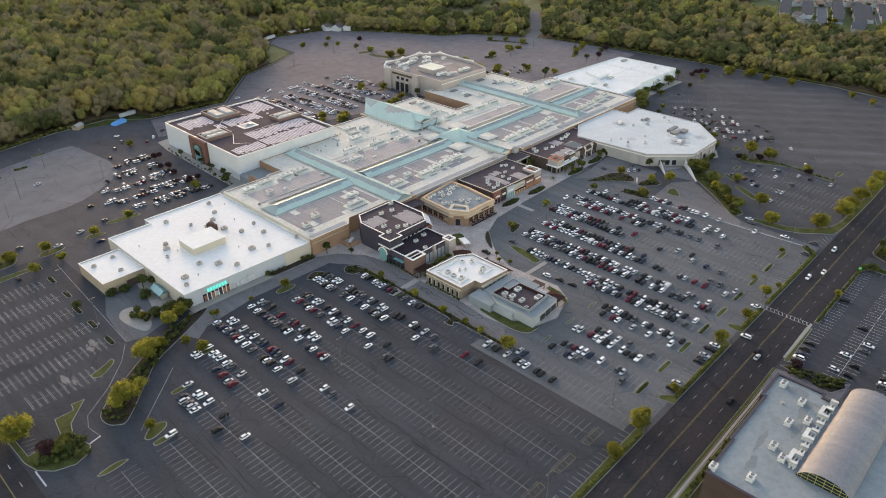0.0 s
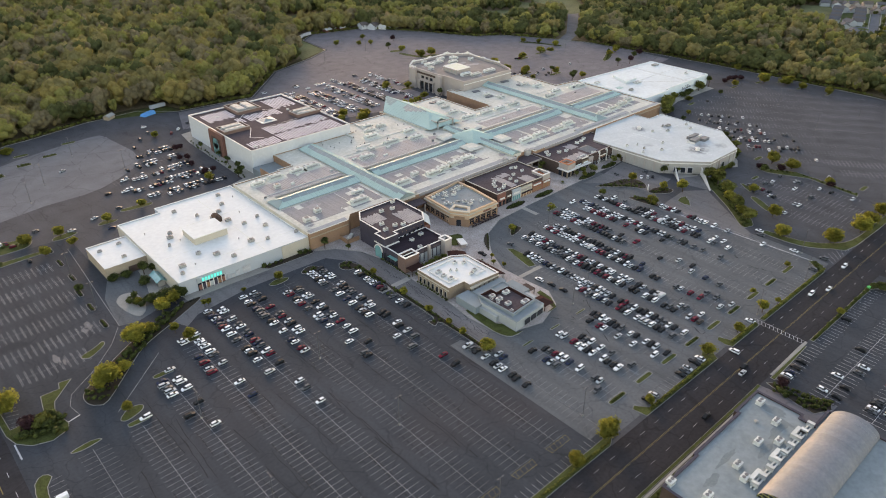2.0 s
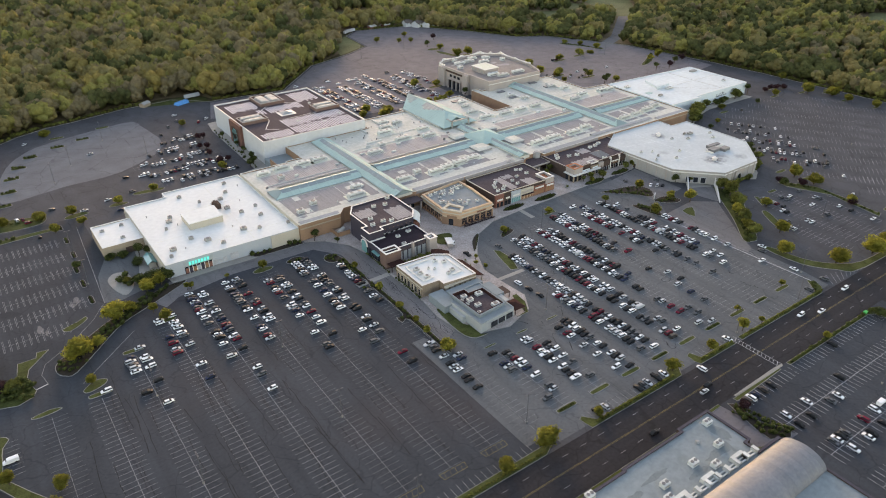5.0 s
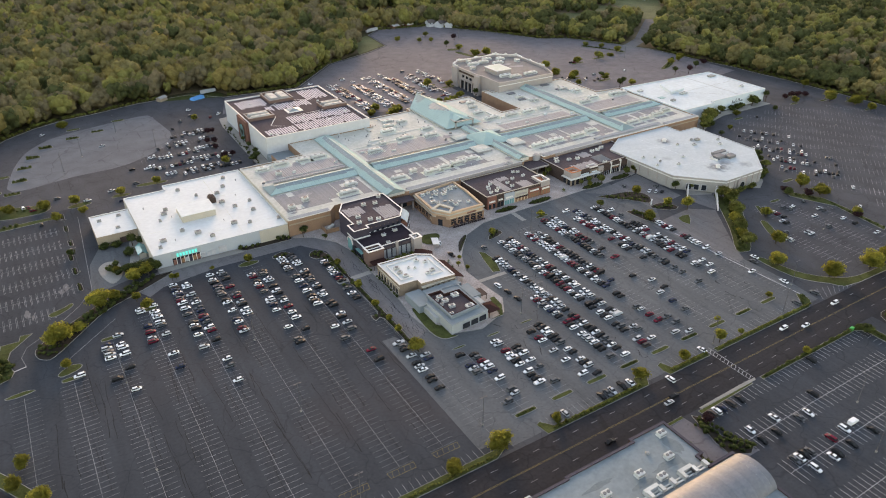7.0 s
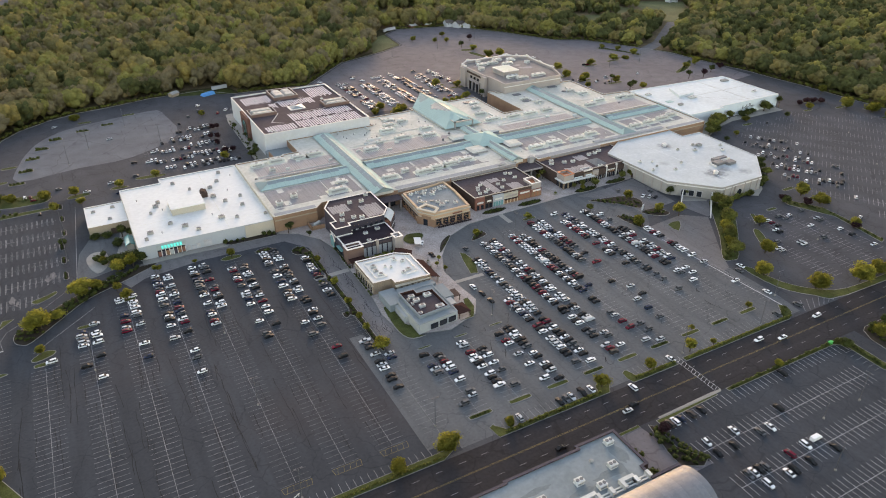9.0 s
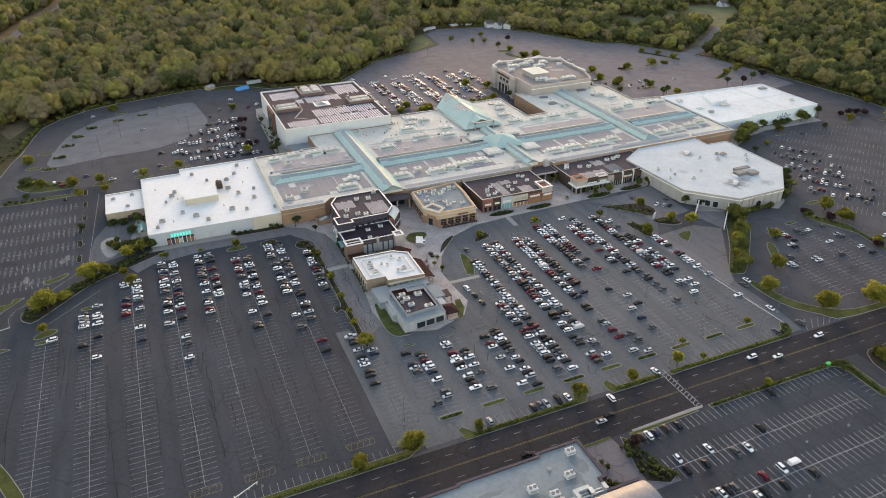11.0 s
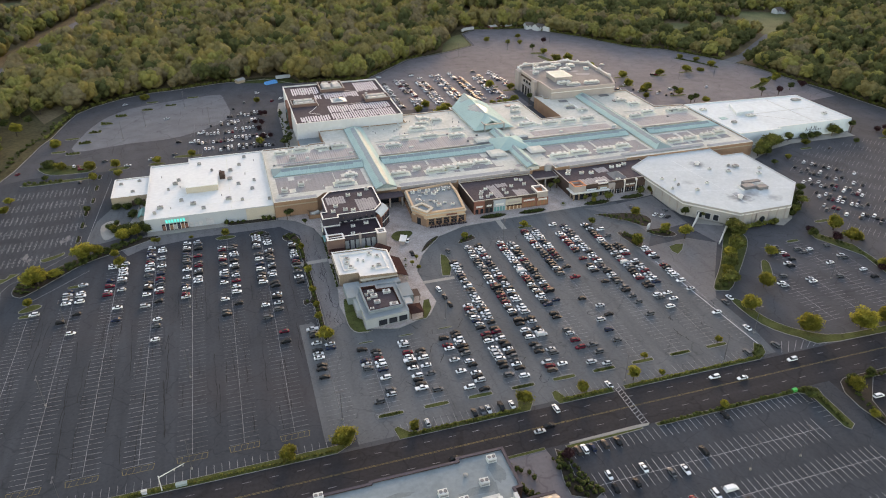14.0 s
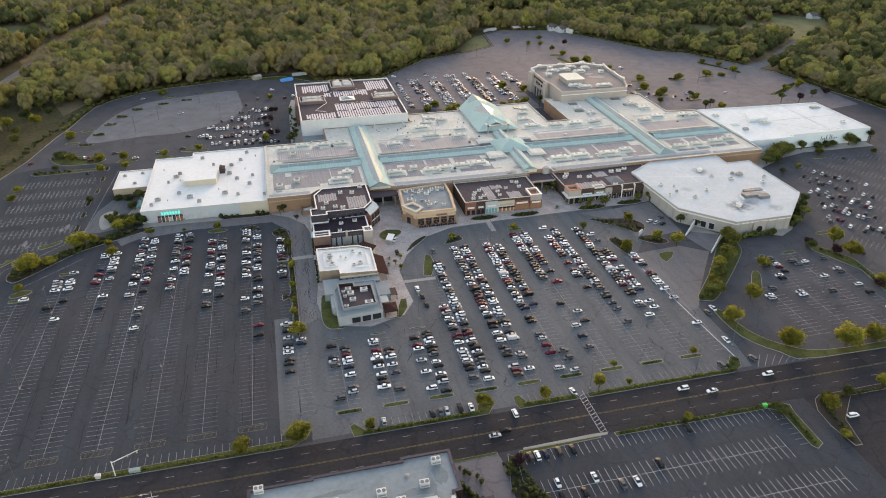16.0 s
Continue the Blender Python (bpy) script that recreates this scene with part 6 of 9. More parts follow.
part("sign_bars", Geo().box(417, 253.6, 5.2, 419.4, 253.85, 6.0).box(420, 253.6, 5.2, 423.6, 253.85, 6.0), TRIM, shop_b, "white sign strokes")
porch = thing("entrance_porch", "brown-roofed entrance porch on columns", "porch")
part("roof", Geo().box(362.5, 276, 6.6, 379, 288.6, 7.3), ROOF_BROWN, porch)
part("fascia", Geo().ring(rect(362.2, 275.7, 379.3, 288.9), rect(362.6, 276.1, 378.9, 288.5), 6.4, 7.5), WALL_STONE, porch)
for x in (363.5, 370, 377.6):
    part("column", Geo().box(x, 276.6, 0, x + 0.8, 277.4, 6.5), WALL_STONE, porch)
porch = thing("entrance_porch", "brown-roofed entrance porch under the skylight gable", "porch")
part("roof", Geo().box(257.4, 276.5, 6.8, 274, 284.3, 7.4), ROOF_BROWN, porch)
part("door_glass", Geo().box(259, 283.8, 0, 272, 284.2, 6.4), DARKGLASS, porch)
for x in (258, 264.5, 272.4):
    part("column", Geo().box(x, 277, 0, x + 0.9, 277.9, 6.8), WALL_STONE, porch)
for x, y, z1 in ((353.5, 286.6, 12.0), (376.5, 286.8, 12.4), (382, 287.5, 11.2), (350, 288, 11.0)):
    part("parapet_block", Geo().prism(smooth(rect(x - 1.9, y - 1.6, x + 1.9, y + 1.6), 3), 7.5, z1 - 1.2).prism(smooth(rect(x - 1.2, y - 1.1, x + 1.2, y + 1.1), 3), z1 - 1.3, z1 - 0.5), ROOF_EDGE, mall, "rounded stepped parapet block")
part("front_fascia", Geo().box(312, 284.0 - 0.4, 8.6, 362, 284.0, 10.4).box(382, 283.2, 8.6, 434, 283.6, 10.4).box(274, 283.6, 8.6, 311, 284.0, 10.4), ROOF_GREY, mall, "grey sloped fascia")

WR = [(219, 220), (241, 219), (248.2, 214), (248, 190), (229, 191.5), (229, 195.5), (219, 196)]
white_rest = building("restaurant", "cream restaurant with a white flat roof", WR, 6.4, WALL_FIELD, ROOF_WHITE, "restaurant", 0.6, TRIM, thick=0.55)
for x0, y0, x1, y1 in ((222, 199.4, 222.5, 216.2), (222.5, 215.7, 240.4, 216.2), (244.3, 196.2, 244.8, 212.6), (238, 196.2, 244.3, 196.7), (222.5, 199.4, 228.6, 199.9)):
    part("roof_screen", Geo().box(x0, y0, 6.4, x1, y1, 7.2), TRIM, white_rest, "low white screen wall on the roof")
part("wall_band", Geo().box(228.9, 189.8, 4.9, 248.3, 191.2, 5.5).box(218.7, 195.8, 4.9, 219.0, 220.2, 5.5), WALL_CREAM, white_rest, "cream band under the parapet")
for x, y, w in ((225.5, 211, 3), (225, 206.5, 2.6), (226, 202, 3.2), (238, 212.4, 2.6), (241.5, 209, 2.4), (240.5, 200, 2.6), (237, 198.5, 2.2), (231, 208, 1.4), (233.5, 206, 1.4)):
    rooftop_unit(white_rest, x, y, 6.44, w, w * 0.7, 1.2, 1)
bays(white_rest, "arched_window", (218.9, 219), (218.9, 196.6), 7, 0.6, 4.0, WALL_CREAM, 0.6)
bays(white_rest, "window_glass", (218.8, 219), (218.8, 196.6), 7, 0.8, 3.8, DARKGLASS, 0.4, 0.16)
bays(white_rest, "arched_window", (229.2, 191.3), (247.8, 189.9), 6, 0.6, 4.0, WALL_CREAM, 0.6)
part("awning_roof", Geo().add([(248.1, 191.5, 5.4), (254, 190.6, 3.6), (254, 209.6, 3.6), (248.1, 211.6, 5.4), (248.1, 191.5, 5.1), (254, 190.6, 3.3), (254, 209.6, 3.3), (248.1, 211.6, 5.1)], [(0, 1, 2, 3), (7, 6, 5, 4), (0, 4, 5, 1), (1, 5, 6, 2), (2, 6, 7, 3), (3, 7, 4, 0)]), RED_ROOF, white_rest, "red-brown sloped porch roof")
for y in (191.5, 197.5, 203.5, 209):
    part("porch_post", Geo().box(253.3, y, 0, 253.7, y + 0.4, 3.5), WALL_CREAM, white_rest)
part("hip_roof", Geo().add([(240.4, 219.4, 5.4), (249, 213.6, 5.4), (252, 219, 5.4), (245, 226, 5.4), (245.8, 219.6, 8.4)], [(0, 1, 4), (1, 2, 4), (2, 3, 4), (3, 0, 4)]), RED_ROOF, white_rest, "red-brown hipped porch roof")
part("hip_wall", Geo().prism([(241.4, 219.6), (248.6, 214.8), (251, 219), (245, 225)], 0, 5.4), WALL_CREAM, white_rest)

grey_rest = building("restaurant", "pale grey restaurant with stepped blue-grey roofs", [(224.4, 155.2), (245.6, 157), (245.8, 184.5), (228, 184.5), (224, 178)], 5.0, WALL_GREY, ROOF_SLATE, "restaurant", 0.3, ROOF_SLATE)
part("side_wing", Geo().box(219.8, 177.6, 0, 228, 191.6, 4.2), ROOF_SLATE, grey_rest, "blue-grey side wing")
part("side_wing", Geo().box(222.4, 166.5, 0, 224.4, 177.6, 3.4), WALL_GREY, grey_rest)
part("rear_wing", Geo().box(228, 184.6, 0, 248.4, 188.8, 4.6), ROOF_SLATE, grey_rest, "blue-grey rear wing")
part("east_wing", Geo().box(245.8, 171.6, 0, 251.8, 183.6, 4.0), ROOF_SLATE, grey_rest, "blue-grey east wing")
part("east_wing", Geo().box(245.8, 165.4, 0, 249.8, 171.4, 3.6), WALL_GREY, grey_rest)
WELL = [(226.4, 182.6), (226.9, 159.8), (243.6, 161.2), (243.4, 178.4), (235, 178.8), (235, 182.4)]
part("plant_screen", Geo().ring(WELL, inset(WELL, 0.7), 5.0, 6.6), ROOF_SLATE, grey_rest)
part("screen_lining", Geo().ring(inset(WELL, 0.72), inset(WELL, 1.0), 5.0, 6.7), RED_ROOF, grey_rest, "dark red inner screen wall")
part("well_roof", flat(inset(WELL, 1.0), 5.06), ROOF_BROWN, grey_rest)
for x, y, w in ((231.4, 178, 3), (232.2, 174, 3.2), (232.6, 168.4, 3), (239, 176, 3.6), (229, 163, 2), (240, 164, 4), (228.8, 176, 1.6), (229.2, 172, 1.6)):
    rooftop_unit(grey_rest, x, y, 5.1, w, w * 0.7, 1.2, 1)
bays(grey_rest, "front_window", (230, 155.3), (245, 156.7), 3, 0.8, 3.6, DARKGLASS, 0.8, 0.16, "large dark front window")
part("pergola_roof", Geo().add([(246.2, 156.6, 3.2), (253, 156.6, 3.2), (253, 165.2, 3.2), (246.2, 165.2, 3.2), (249.6, 160.9, 4.8)], [(0, 1, 4), (1, 2, 4), (2, 3, 4), (3, 0, 4)]), RED_ROOF, grey_rest, "brown porch roof")
part("pergola_roof", Geo().box(251.4, 170.6, 3.4, 255, 177, 3.7), WALL_BROWN, grey_rest)
for x, y in ((246.6, 157), (252.4, 157), (252.4, 164.6), (254.6, 171), (254.6, 176.5)):
    part("pergola_post", Geo().box(x, y, 0, x + 0.3, y + 0.3, 3.3), WALL_BROWN, grey_rest)
island([(218.0, 181.6), (219.6, 183.6), (222.2, 181.8), (222.2, 166), (224.2, 164), (224.2, 155), (227, 153.4), (220.4, 153.6), (217.2, 158.4), (216.7, 168)], "kerbed lawn beside the grey restaurant", height=0.3, rounded=2)
island([(246, 155.4), (254, 155.6), (258.5, 163), (259.4, 171), (256.6, 171), (254.2, 164.6), (252.6, 156.6)], "kerbed planting beside the porch", height=0.3, rounded=0, kerb=0.15)
kiosk = thing("kiosk", "small white flat-roofed plaza kiosk", "kiosk")
KP = [(258.6, 229.4), (262, 227.6), (264.8, 234.4), (261.4, 236.4)]
part("body", Geo().prism(inset(KP, 0.5), 0, 2.4), WALL_STONE, kiosk)
part("roof", Geo().prism(KP, 2.4, 2.75, True), ROOF_WHITE, kiosk)

# across the road
island([(176, 59.6), (255, 60.0), (273, 60.3), (273, 61.7), (254, 61.4), (176, 61.0)], "dry grass verge across the road", rounded=0, kerb=0.12)
island([(178, 58.3), (255, 58.6), (255, 59.55), (178, 59.35)], "narrow concrete pavement across the road", CONCRETE, "pavement", rounded=0, kerb=0.1)
island([(178, 55.2), (182, 55), (253, 55), (254, 58.1), (250, 58.2), (178, 58.1)], "planted strip between pavement and building", rounded=0)
near = building("cinema", "tall brown-walled building with a pale grey flat roof", [(184, 52.6), (204.6, 52.6), (204.6, 53.4), (235.4, 53.4), (235.4, 54.8), (252.8, 54.8), (252.8, 36.4), (250.2, 36.2), (250.2, 31.5), (262, 31.5), (262, -40), (184, -40)], 12.6, WALL_BROWN, ROOF_NEAR, "building", parapet=0.5, cope=WALL_DARK, thick=0.8)
for i, (x, y, rx, ry) in enumerate(((247, 45, 2.2, 5), (238, 39, 7, 1.6), (226, 37.5, 5, 1.2), (212, 45, 6, 1.0), (244, 39, 1.0, 3.4), (199, 43, 4, 1.5))):
    part("roof_stain", flat(blot(x, y, rx, ry, 14, 0.35), 12.626 + 0.001 * i), STAIN_SOFT, near, "faint grey damp stain on the roof")
part("roof_vent", Geo().cyl(236.2, 46.5, 12.6, 13.3, 0.5, 0.4).cyl(236.2, 46.5, 13.3, 13.7, 0.9, 0.5), UNIT_DARK, near)

# barrel roof of the building across the road
g, n = Geo(), 30
X0B, X1B, YB, RB = 203.6, 261.0, 21.4, 8.6
prof = [(YB - RB * math.cos(math.pi * i / n), 12.4 + 5.2 * math.sin(math.pi * i / n)) for i in range(n + 1)]
barrel = thing("barrel_roof", "weathered silver barrel-vaulted metal roof", "roof")
for i in range(24):
    a, b = X0B + (X1B - X0B) * i / 24, X0B + (X1B - X0B) * (i + 1) / 24 - 0.04
    g = Geo().add([(a, y, z) for y, z in prof] + [(b, y, z) for y, z in prof], [(j, j + 1, n + 2 + j, n + 1 + j) for j in range(n)])
    part("roof_panel", g, BARREL, barrel)
part("end_wall", Geo().add([(X1B - 0.4, y, z) for y, z in prof], [tuple(range(n + 1))]), WALL_WHITE, barrel)
part("end_glass", Geo().add([(X0B + 0.5, y, z) for y, z in prof], [tuple(range(n, -1, -1))]), DARKGLASS, barrel, "dark glazed barrel end")
LATTICE = material("yellow_green_steel", (0.3, 0.31, 0.1), 0.6, spread=0.15, scale=0.5)
for k in range(3, n - 1, 3):
    y, z = prof[k]
    part("end_mullion", Geo().box(X0B + 0.3, y - 0.09, 12.4, X0B + 0.46, y + 0.09, z - 0.1), LATTICE, barrel)
for k, zz in ((3, 13.6), (5, 14.9), (8, 16.2)):
    part("end_transom", Geo().box(X0B + 0.26, prof[k][0], zz, X0B + 0.44, prof[n - k][0], zz + 0.16), LATTICE, barrel)
for y, z in ((31.4, 12.7), (32.6, 12.7)):
    part("pipe_run", Geo().box(X0B + 2, y, z, X0B + 46, y + 0.5, z + 0.5), UNIT, barrel, "galvanised pipe run beside the vault")
for i in range(9):
    part("pipe_support", Geo().box(X0B + 3 + 5.2 * i, 31.0, 12.6, X0B + 3.5 + 5.2 * i, 33.6, 14.4).box(X0B + 3 + 5.2 * i, 31.0, 14.2, X0B + 4.4 + 5.2 * i, 33.6, 14.6), UNIT, barrel)
for x, y in ((247, 50.5), (241.2, 41.5), (226.7, 41), (232.4, 36.2), (211.2, 40.5), (207.6, 36), (191.7, 40.3), (187.6, 51.6)):
    rooftop_unit(near, x, y, 12.62, 3.2, 2.4, 1.7, 2)
for x, y in ((222, 33.5), (238, 33.5), (208, 33.5)):
    part("duct", Geo().box(x, y, 12.6, x + 6, y + 1.4, 14.4).box(x + 5, y - 2, 12.6, x + 6.2, y, 14.0), UNIT, near, "galvanised roof duct")

# ---- parked cars ----
CAR_COLOURS = (("white", (0.74, 0.76, 0.76), 30), ("silver", (0.45, 0.475, 0.485), 18), ("grey", (0.1, 0.108, 0.115), 18), ("black", (0.014, 0.015, 0.017), 26), ("red", (0.14, 0.008, 0.024), 8), ("blue", (0.014, 0.026, 0.06), 5), ("brown", (0.06, 0.05, 0.045), 1))
CAR_PAINT = {c: material(c + "_car_paint", rgb, 0.38, spread=0.06, scale=1.0, spec=0.1) for c, rgb, _ in CAR_COLOURS}
# stations along each car: (x, half width, top of the lower body), then the cabin as (rear foot, rear top, front top, front foot, height)
CAR_SHAPES = {
    "sedan": (4.7, 1.84, 0.3, ((-2.36, 0.74, 0.62), (-2.28, 0.86, 0.9), (-1.7, 0.91, 0.97), (-0.4, 0.92, 0.96), (1.0, 0.92, 0.94), (1.75, 0.89, 0.85), (2.2, 0.8, 0.7), (2.36, 0.66, 0.5)), (-1.85, -1.0, 0.3, 1.15, 1.45)),
    "suv": (4.75, 1.92, 0.36, ((-2.38, 0.8, 0.7), (-2.32, 0.92, 1.06), (-1.6, 0.95, 1.1), (0.0, 0.96, 1.08), (1.2, 0.96, 1.05), (1.85, 0.92, 0.98), (2.25, 0.84, 0.84), (2.38, 0.7, 0.6)), (-2.3, -1.95, 0.5, 1.3, 1.7)),
    "hatch": (4.2, 1.8, 0.32, ((-2.1, 0.72, 0.6), (-2.02, 0.84, 0.96), (-1.4, 0.89, 1.0), (0.0, 0.9, 0.98), (1.0, 0.9, 0.95), (1.6, 0.86, 0.86), (1.95, 0.78, 0.72), (2.1, 0.64, 0.5)), (-2.02, -1.5, 0.35, 1.15, 1.5)),
    "pickup": (5.7, 1.98, 0.45, ((-2.85, 0.86, 0.8), (-2.78, 0.97, 1.12), (-1.8, 0.98, 1.14), (-0.9, 0.99, 1.16), (1.4, 0.99, 1.16), (2.1, 0.95, 1.1), (2.7, 0.88, 0.95), (2.85, 0.74, 0.7)), (-0.9, -0.62, 0.72, 1.42, 1.84)),
    "van": (5.4, 2.0, 0.38, ((-2.7, 0.9, 2.0), (-2.62, 0.98, 2.14), (0.4, 1.0, 2.15), (1.0, 0.99, 2.05), (1.75, 0.98, 1.28), (2.2, 0.94, 1.16), (2.55, 0.86, 0.95), (2.7, 0.72, 0.62)), (0.75, 0.9, 1.12, 1.78, 2.02)),
}


def car_body(shape):
    """The lower body, lofted with rounded shoulders."""
    length, width, low, stations, cabin = CAR_SHAPES[shape]
    ring, k = [], 8
    for x, w, top in stations:
        half = [(w * 0.9, low), (w, (low + top) * 0.5), (w * 0.97, top - 0.1), (w * 0.84, top)]
        ring += [(x, y, z) for y, z in half] + [(x, -y, z) for y, z in half[::-1]]
    f = [(k * s + i, k * s + k + i, k * s + k + i + 1, k * s + i + 1) for s in range(len(stations) - 1) for i in range(k - 1)]
    f += [tuple(range(k)), tuple(range(k * len(stations) - 1, k * len(stations) - k - 1, -1))]
    return Geo().add(ring, f)


def car_cabin(shape):
    """The glass house between shoulders and roof."""
    length, width, low, stations, (x0, x1, x2, x3, top) = CAR_SHAPES[shape]
    wb, wt = width / 2 - 0.13, width / 2 - 0.27
    foot = max(z for x, w, z in stations if x0 - 0.6 < x < x3 + 0.4) - 0.04 if shape != "van" else 1.2
    v = [(x0, -wb, foot), (x3, -wb, foot), (x3, wb, foot), (x0, wb, foot), (x1, -wt, top), (x2, -wt, top), (x2, wt, top), (x1, wt, top)]
    return Geo().add(v, [(0, 1, 5, 4), (1, 2, 6, 5), (2, 3, 7, 6), (3, 0, 4, 7), (4, 5, 6, 7)])


def car_roof(shape):
    """The painted roof skin with its pillars' upper ends, slightly domed."""
    length, width, low, stations, (x0, x1, x2, x3, top) = CAR_SHAPES[shape]
    w = width / 2 - 0.22
    v = [(x1 - 0.1, -w, top - 0.07), (x2 + 0.1, -w, top - 0.07), (x2 + 0.1, w, top - 0.07), (x1 - 0.1, w, top - 0.07), (x1 + 0.1, -w + 0.2, top + 0.05), (x2 - 0.12, -w + 0.2, top + 0.05), (x2 - 0.12, w - 0.2, top + 0.05), (x1 + 0.1, w - 0.2, top + 0.05)]
    return Geo().add(v, [(0, 1, 5, 4), (1, 2, 6, 5), (2, 3, 7, 6), (3, 0, 4, 7), (4, 5, 6, 7)])


WHEEL = mesh_of("wheel", Geo().cyl(0, 0, -0.11, 0.11, 0.33, n=12).cyl(0, 0, 0.11, 0.115, 0.2, n=10), TYRE)
CAR_MESH = {}
for kind_ in CAR_SHAPES:
    CAR_MESH[kind_, "glass"] = mesh_of("window_glass", car_cabin(kind_), CARGLASS)
    for c, *_ in CAR_COLOURS:
        CAR_MESH[kind_, c] = mesh_of("body", car_body(kind_), CAR_PAINT[c])
        CAR_MESH[kind_, c, "roof"] = mesh_of("roof", car_roof(kind_), CAR_PAINT[c])
CAR_PROTO = {}
KIND_WORD = {"sedan": "saloon car", "suv": "sport utility car", "hatch": "hatchback car", "pickup": "pickup truck", "van": "delivery van"}


def car(x, y, turn, shape=None, colour=None, z=0.0, label="parked in a marked asphalt stall", group="parked cars"):
    shape = shape or random.choices(("sedan", "suv", "hatch", "pickup", "van"), (40, 40, 14, 4, 1))[0]
    colour = colour or random.choices([c for c, *_ in CAR_COLOURS], [w for *_, w in CAR_COLOURS])[0]
    m = pose(x, y, z, 0, 0, turn)
    if (shape, colour, label) in CAR_PROTO:
        return copy_thing(CAR_PROTO[shape, colour, label], m)
    t = thing("parked_car", f"{colour} {KIND_WORD[shape]} {label}", "car" if shape != "pickup" else "pickup truck", group, at=m)
    length, width = CAR_SHAPES[shape][:2]
    part("body", CAR_MESH[shape, colour], None, t)
    part("window_glass", CAR_MESH[shape, "glass"], None, t)
    part("roof", CAR_MESH[shape, colour, "roof"], None, t)
    for sx in (-0.3, 0.31):
        for sy in (-1, 1):
            part("wheel", WHEEL, None, t, at=pose(length * sx, sy * (width / 2 - 0.1), 0.33, -90 * sy, 0, 0))
    CAR_PROTO[shape, colour, label] = t
    return t


# row, side, first stall and which stalls are taken, for the two front lots
TAKEN = (
    (0, 1, 43, "x"),
    (1, -1, 39, "x......x..x"),
    (1, 1, 35, "x.....x...x.xx..x"),
    (2, -1, 46, "xx.x.x.....x"),
    (2, 1, 37, "x...x.....x..xx.x.x.x"),
    (3, -1, 40, "x...x.xxx..x.x..x.xxx.x"),
    (3, 1, 29, "x...x.x.....x..xx.x.x.xx..x.x..xx"),
    (4, -1, 41, "xx.xx..x...x.xx....x.x"),
    (4, 1, 46, "xx.xx.xx..x.....x"),
    (5, -1, 33, "xx...x.....x.x.x..x.xx..xx"),
    (5, 1, 36, "x...x.x.x.xx.xx.x....xx"),
    (6, -1, 30, "x...x.......xxx..x.x.x.x..x.x.xx"),
    (6, 1, 22, "x..x......x.x.xx..x...x...x.x.xxx..x.x.x"),
    (7, -1, 11, "x.xx.xxx.x.xxx...............xxx.x..xxxxxx.xx"),
    (7, 1, 18, "xx"),
    (8, -1, 3, "x.......xxx..x"),
    (8, 1, 4, "xx..x.xxxxxx"),
    (9, -1, 4, "xxxx.xxxxx.xx"),
    (9, 1, 3, "x...x.x.xxx"),
    (10, -1, 2, "x...x..x..xx.x"),
    (10, 1, 1, "x.xxx.xx.xxxxxxx"),
    (11, -1, 3, "x.xxxxxx.xxx.xxxxxxxx"),
    (11, 1, 2, "x.xxxxxxxxxxxx.xxxxxxxxxxxxxxxxxxxxxx"),
    (12, -1, 2, "xxx..xxx.xxx.xx.xxxxxxxxxxxxxxxxxxxxxxxxxx"),
    (12, 1, 3, "x..xx...xxx.xx.xxx.xxxxxxxxxxxxxxxxxxxxxx"),
    (13, -1, 2, "x...x.x.xx...xx..xxxxxxxxxxxxxxxxxxxxxxxxx"),
    (13, 1, 1, "x..x.x.............x..xxxxxxxxxxxxxxxxxxxx"),
    (14, -1, 6, "x..x..x......x........xxxxxxxxxxxxxxxxxxx"),
    (14, 1, 13, "x..x.........x...x..xxxxxxxxxxxxxx"),
    (15, -1, 23, "x...xxx..x..xxxxxxxxx...x"),
    (15, 1, 11, "x...x.x.xx.xxxxxxxxxxxxxxxxxxxxxxxxx"),
    (16, -1, 12, "x..xx..xx.xxxxxxxxxxxxxxxxxxxxxxxx"),
    (16, 1, 14, "x.x...xxxxxxxxx..xxxxx...x..x"),
    (17, -1, 8, "x.......x..x.xxxxx..xxxxx"),
)
upper = []
for k, side, first, taken in TAKEN:
    for j, c in enumerate(taken):
        if c == "x" or (k < 7 and j > 0.45 * len(taken) and random.random() < 0.36):
            at = (ROW0 + PITCH * k + side * 2.95 + random.uniform(-0.35, 0.35), 95.0 + STALL * (first + j + 0.5) + random.uniform(-0.15, 0.15), (0 if side < 0 else 180) + 180 * (random.random() < 0.25) + random.uniform(-1.5, 1.5))
            if at[1] < 186:
                car(*at)
            else:
                upper.append(at)
for x, c in ((284.2, "brown"), (286.9, "white"), (290.2, "blue"), (295.4, "brown"), (300.9, "black"), (348.5, "black")):
    car(x, 56, 90, None, c)
for x, y, c in ((289.4, 42, "white"), (303.3, 41.6, "white"), (297.3, 36.1, "black"), (311.7, 36.4, "grey"), (317.3, 36.1, "white"), (329.1, 42.1, "black"), (288.8, 35.9, "black"), (293, 23.3, "white"), (296, 23.3, "black"), (299, 23.2, "grey"), (304, 17, "white"), (307, 17, "black"), (312, 23, "red"), (316, 17, "black"), (321, 23.2, "white"), (330, 17.2, "black"), (290.5, 23.4, "grey"), (293.2, 17, "white")):
    car(x, y, 90 + 180 * random.randint(0, 1), None, c)
car(327.4, 23.6, 0, "van", "white", label="standing across the lot's stalls", group="cars on the drives")
for x, y in ((229.5, 87), (234.5, 87.2), (254, 87), (257.3, 87), (260, 87), (265.5, 87), (270, 87), (383, 87.2)):
    car(x, y, 90 + 180 * random.randint(0, 1))
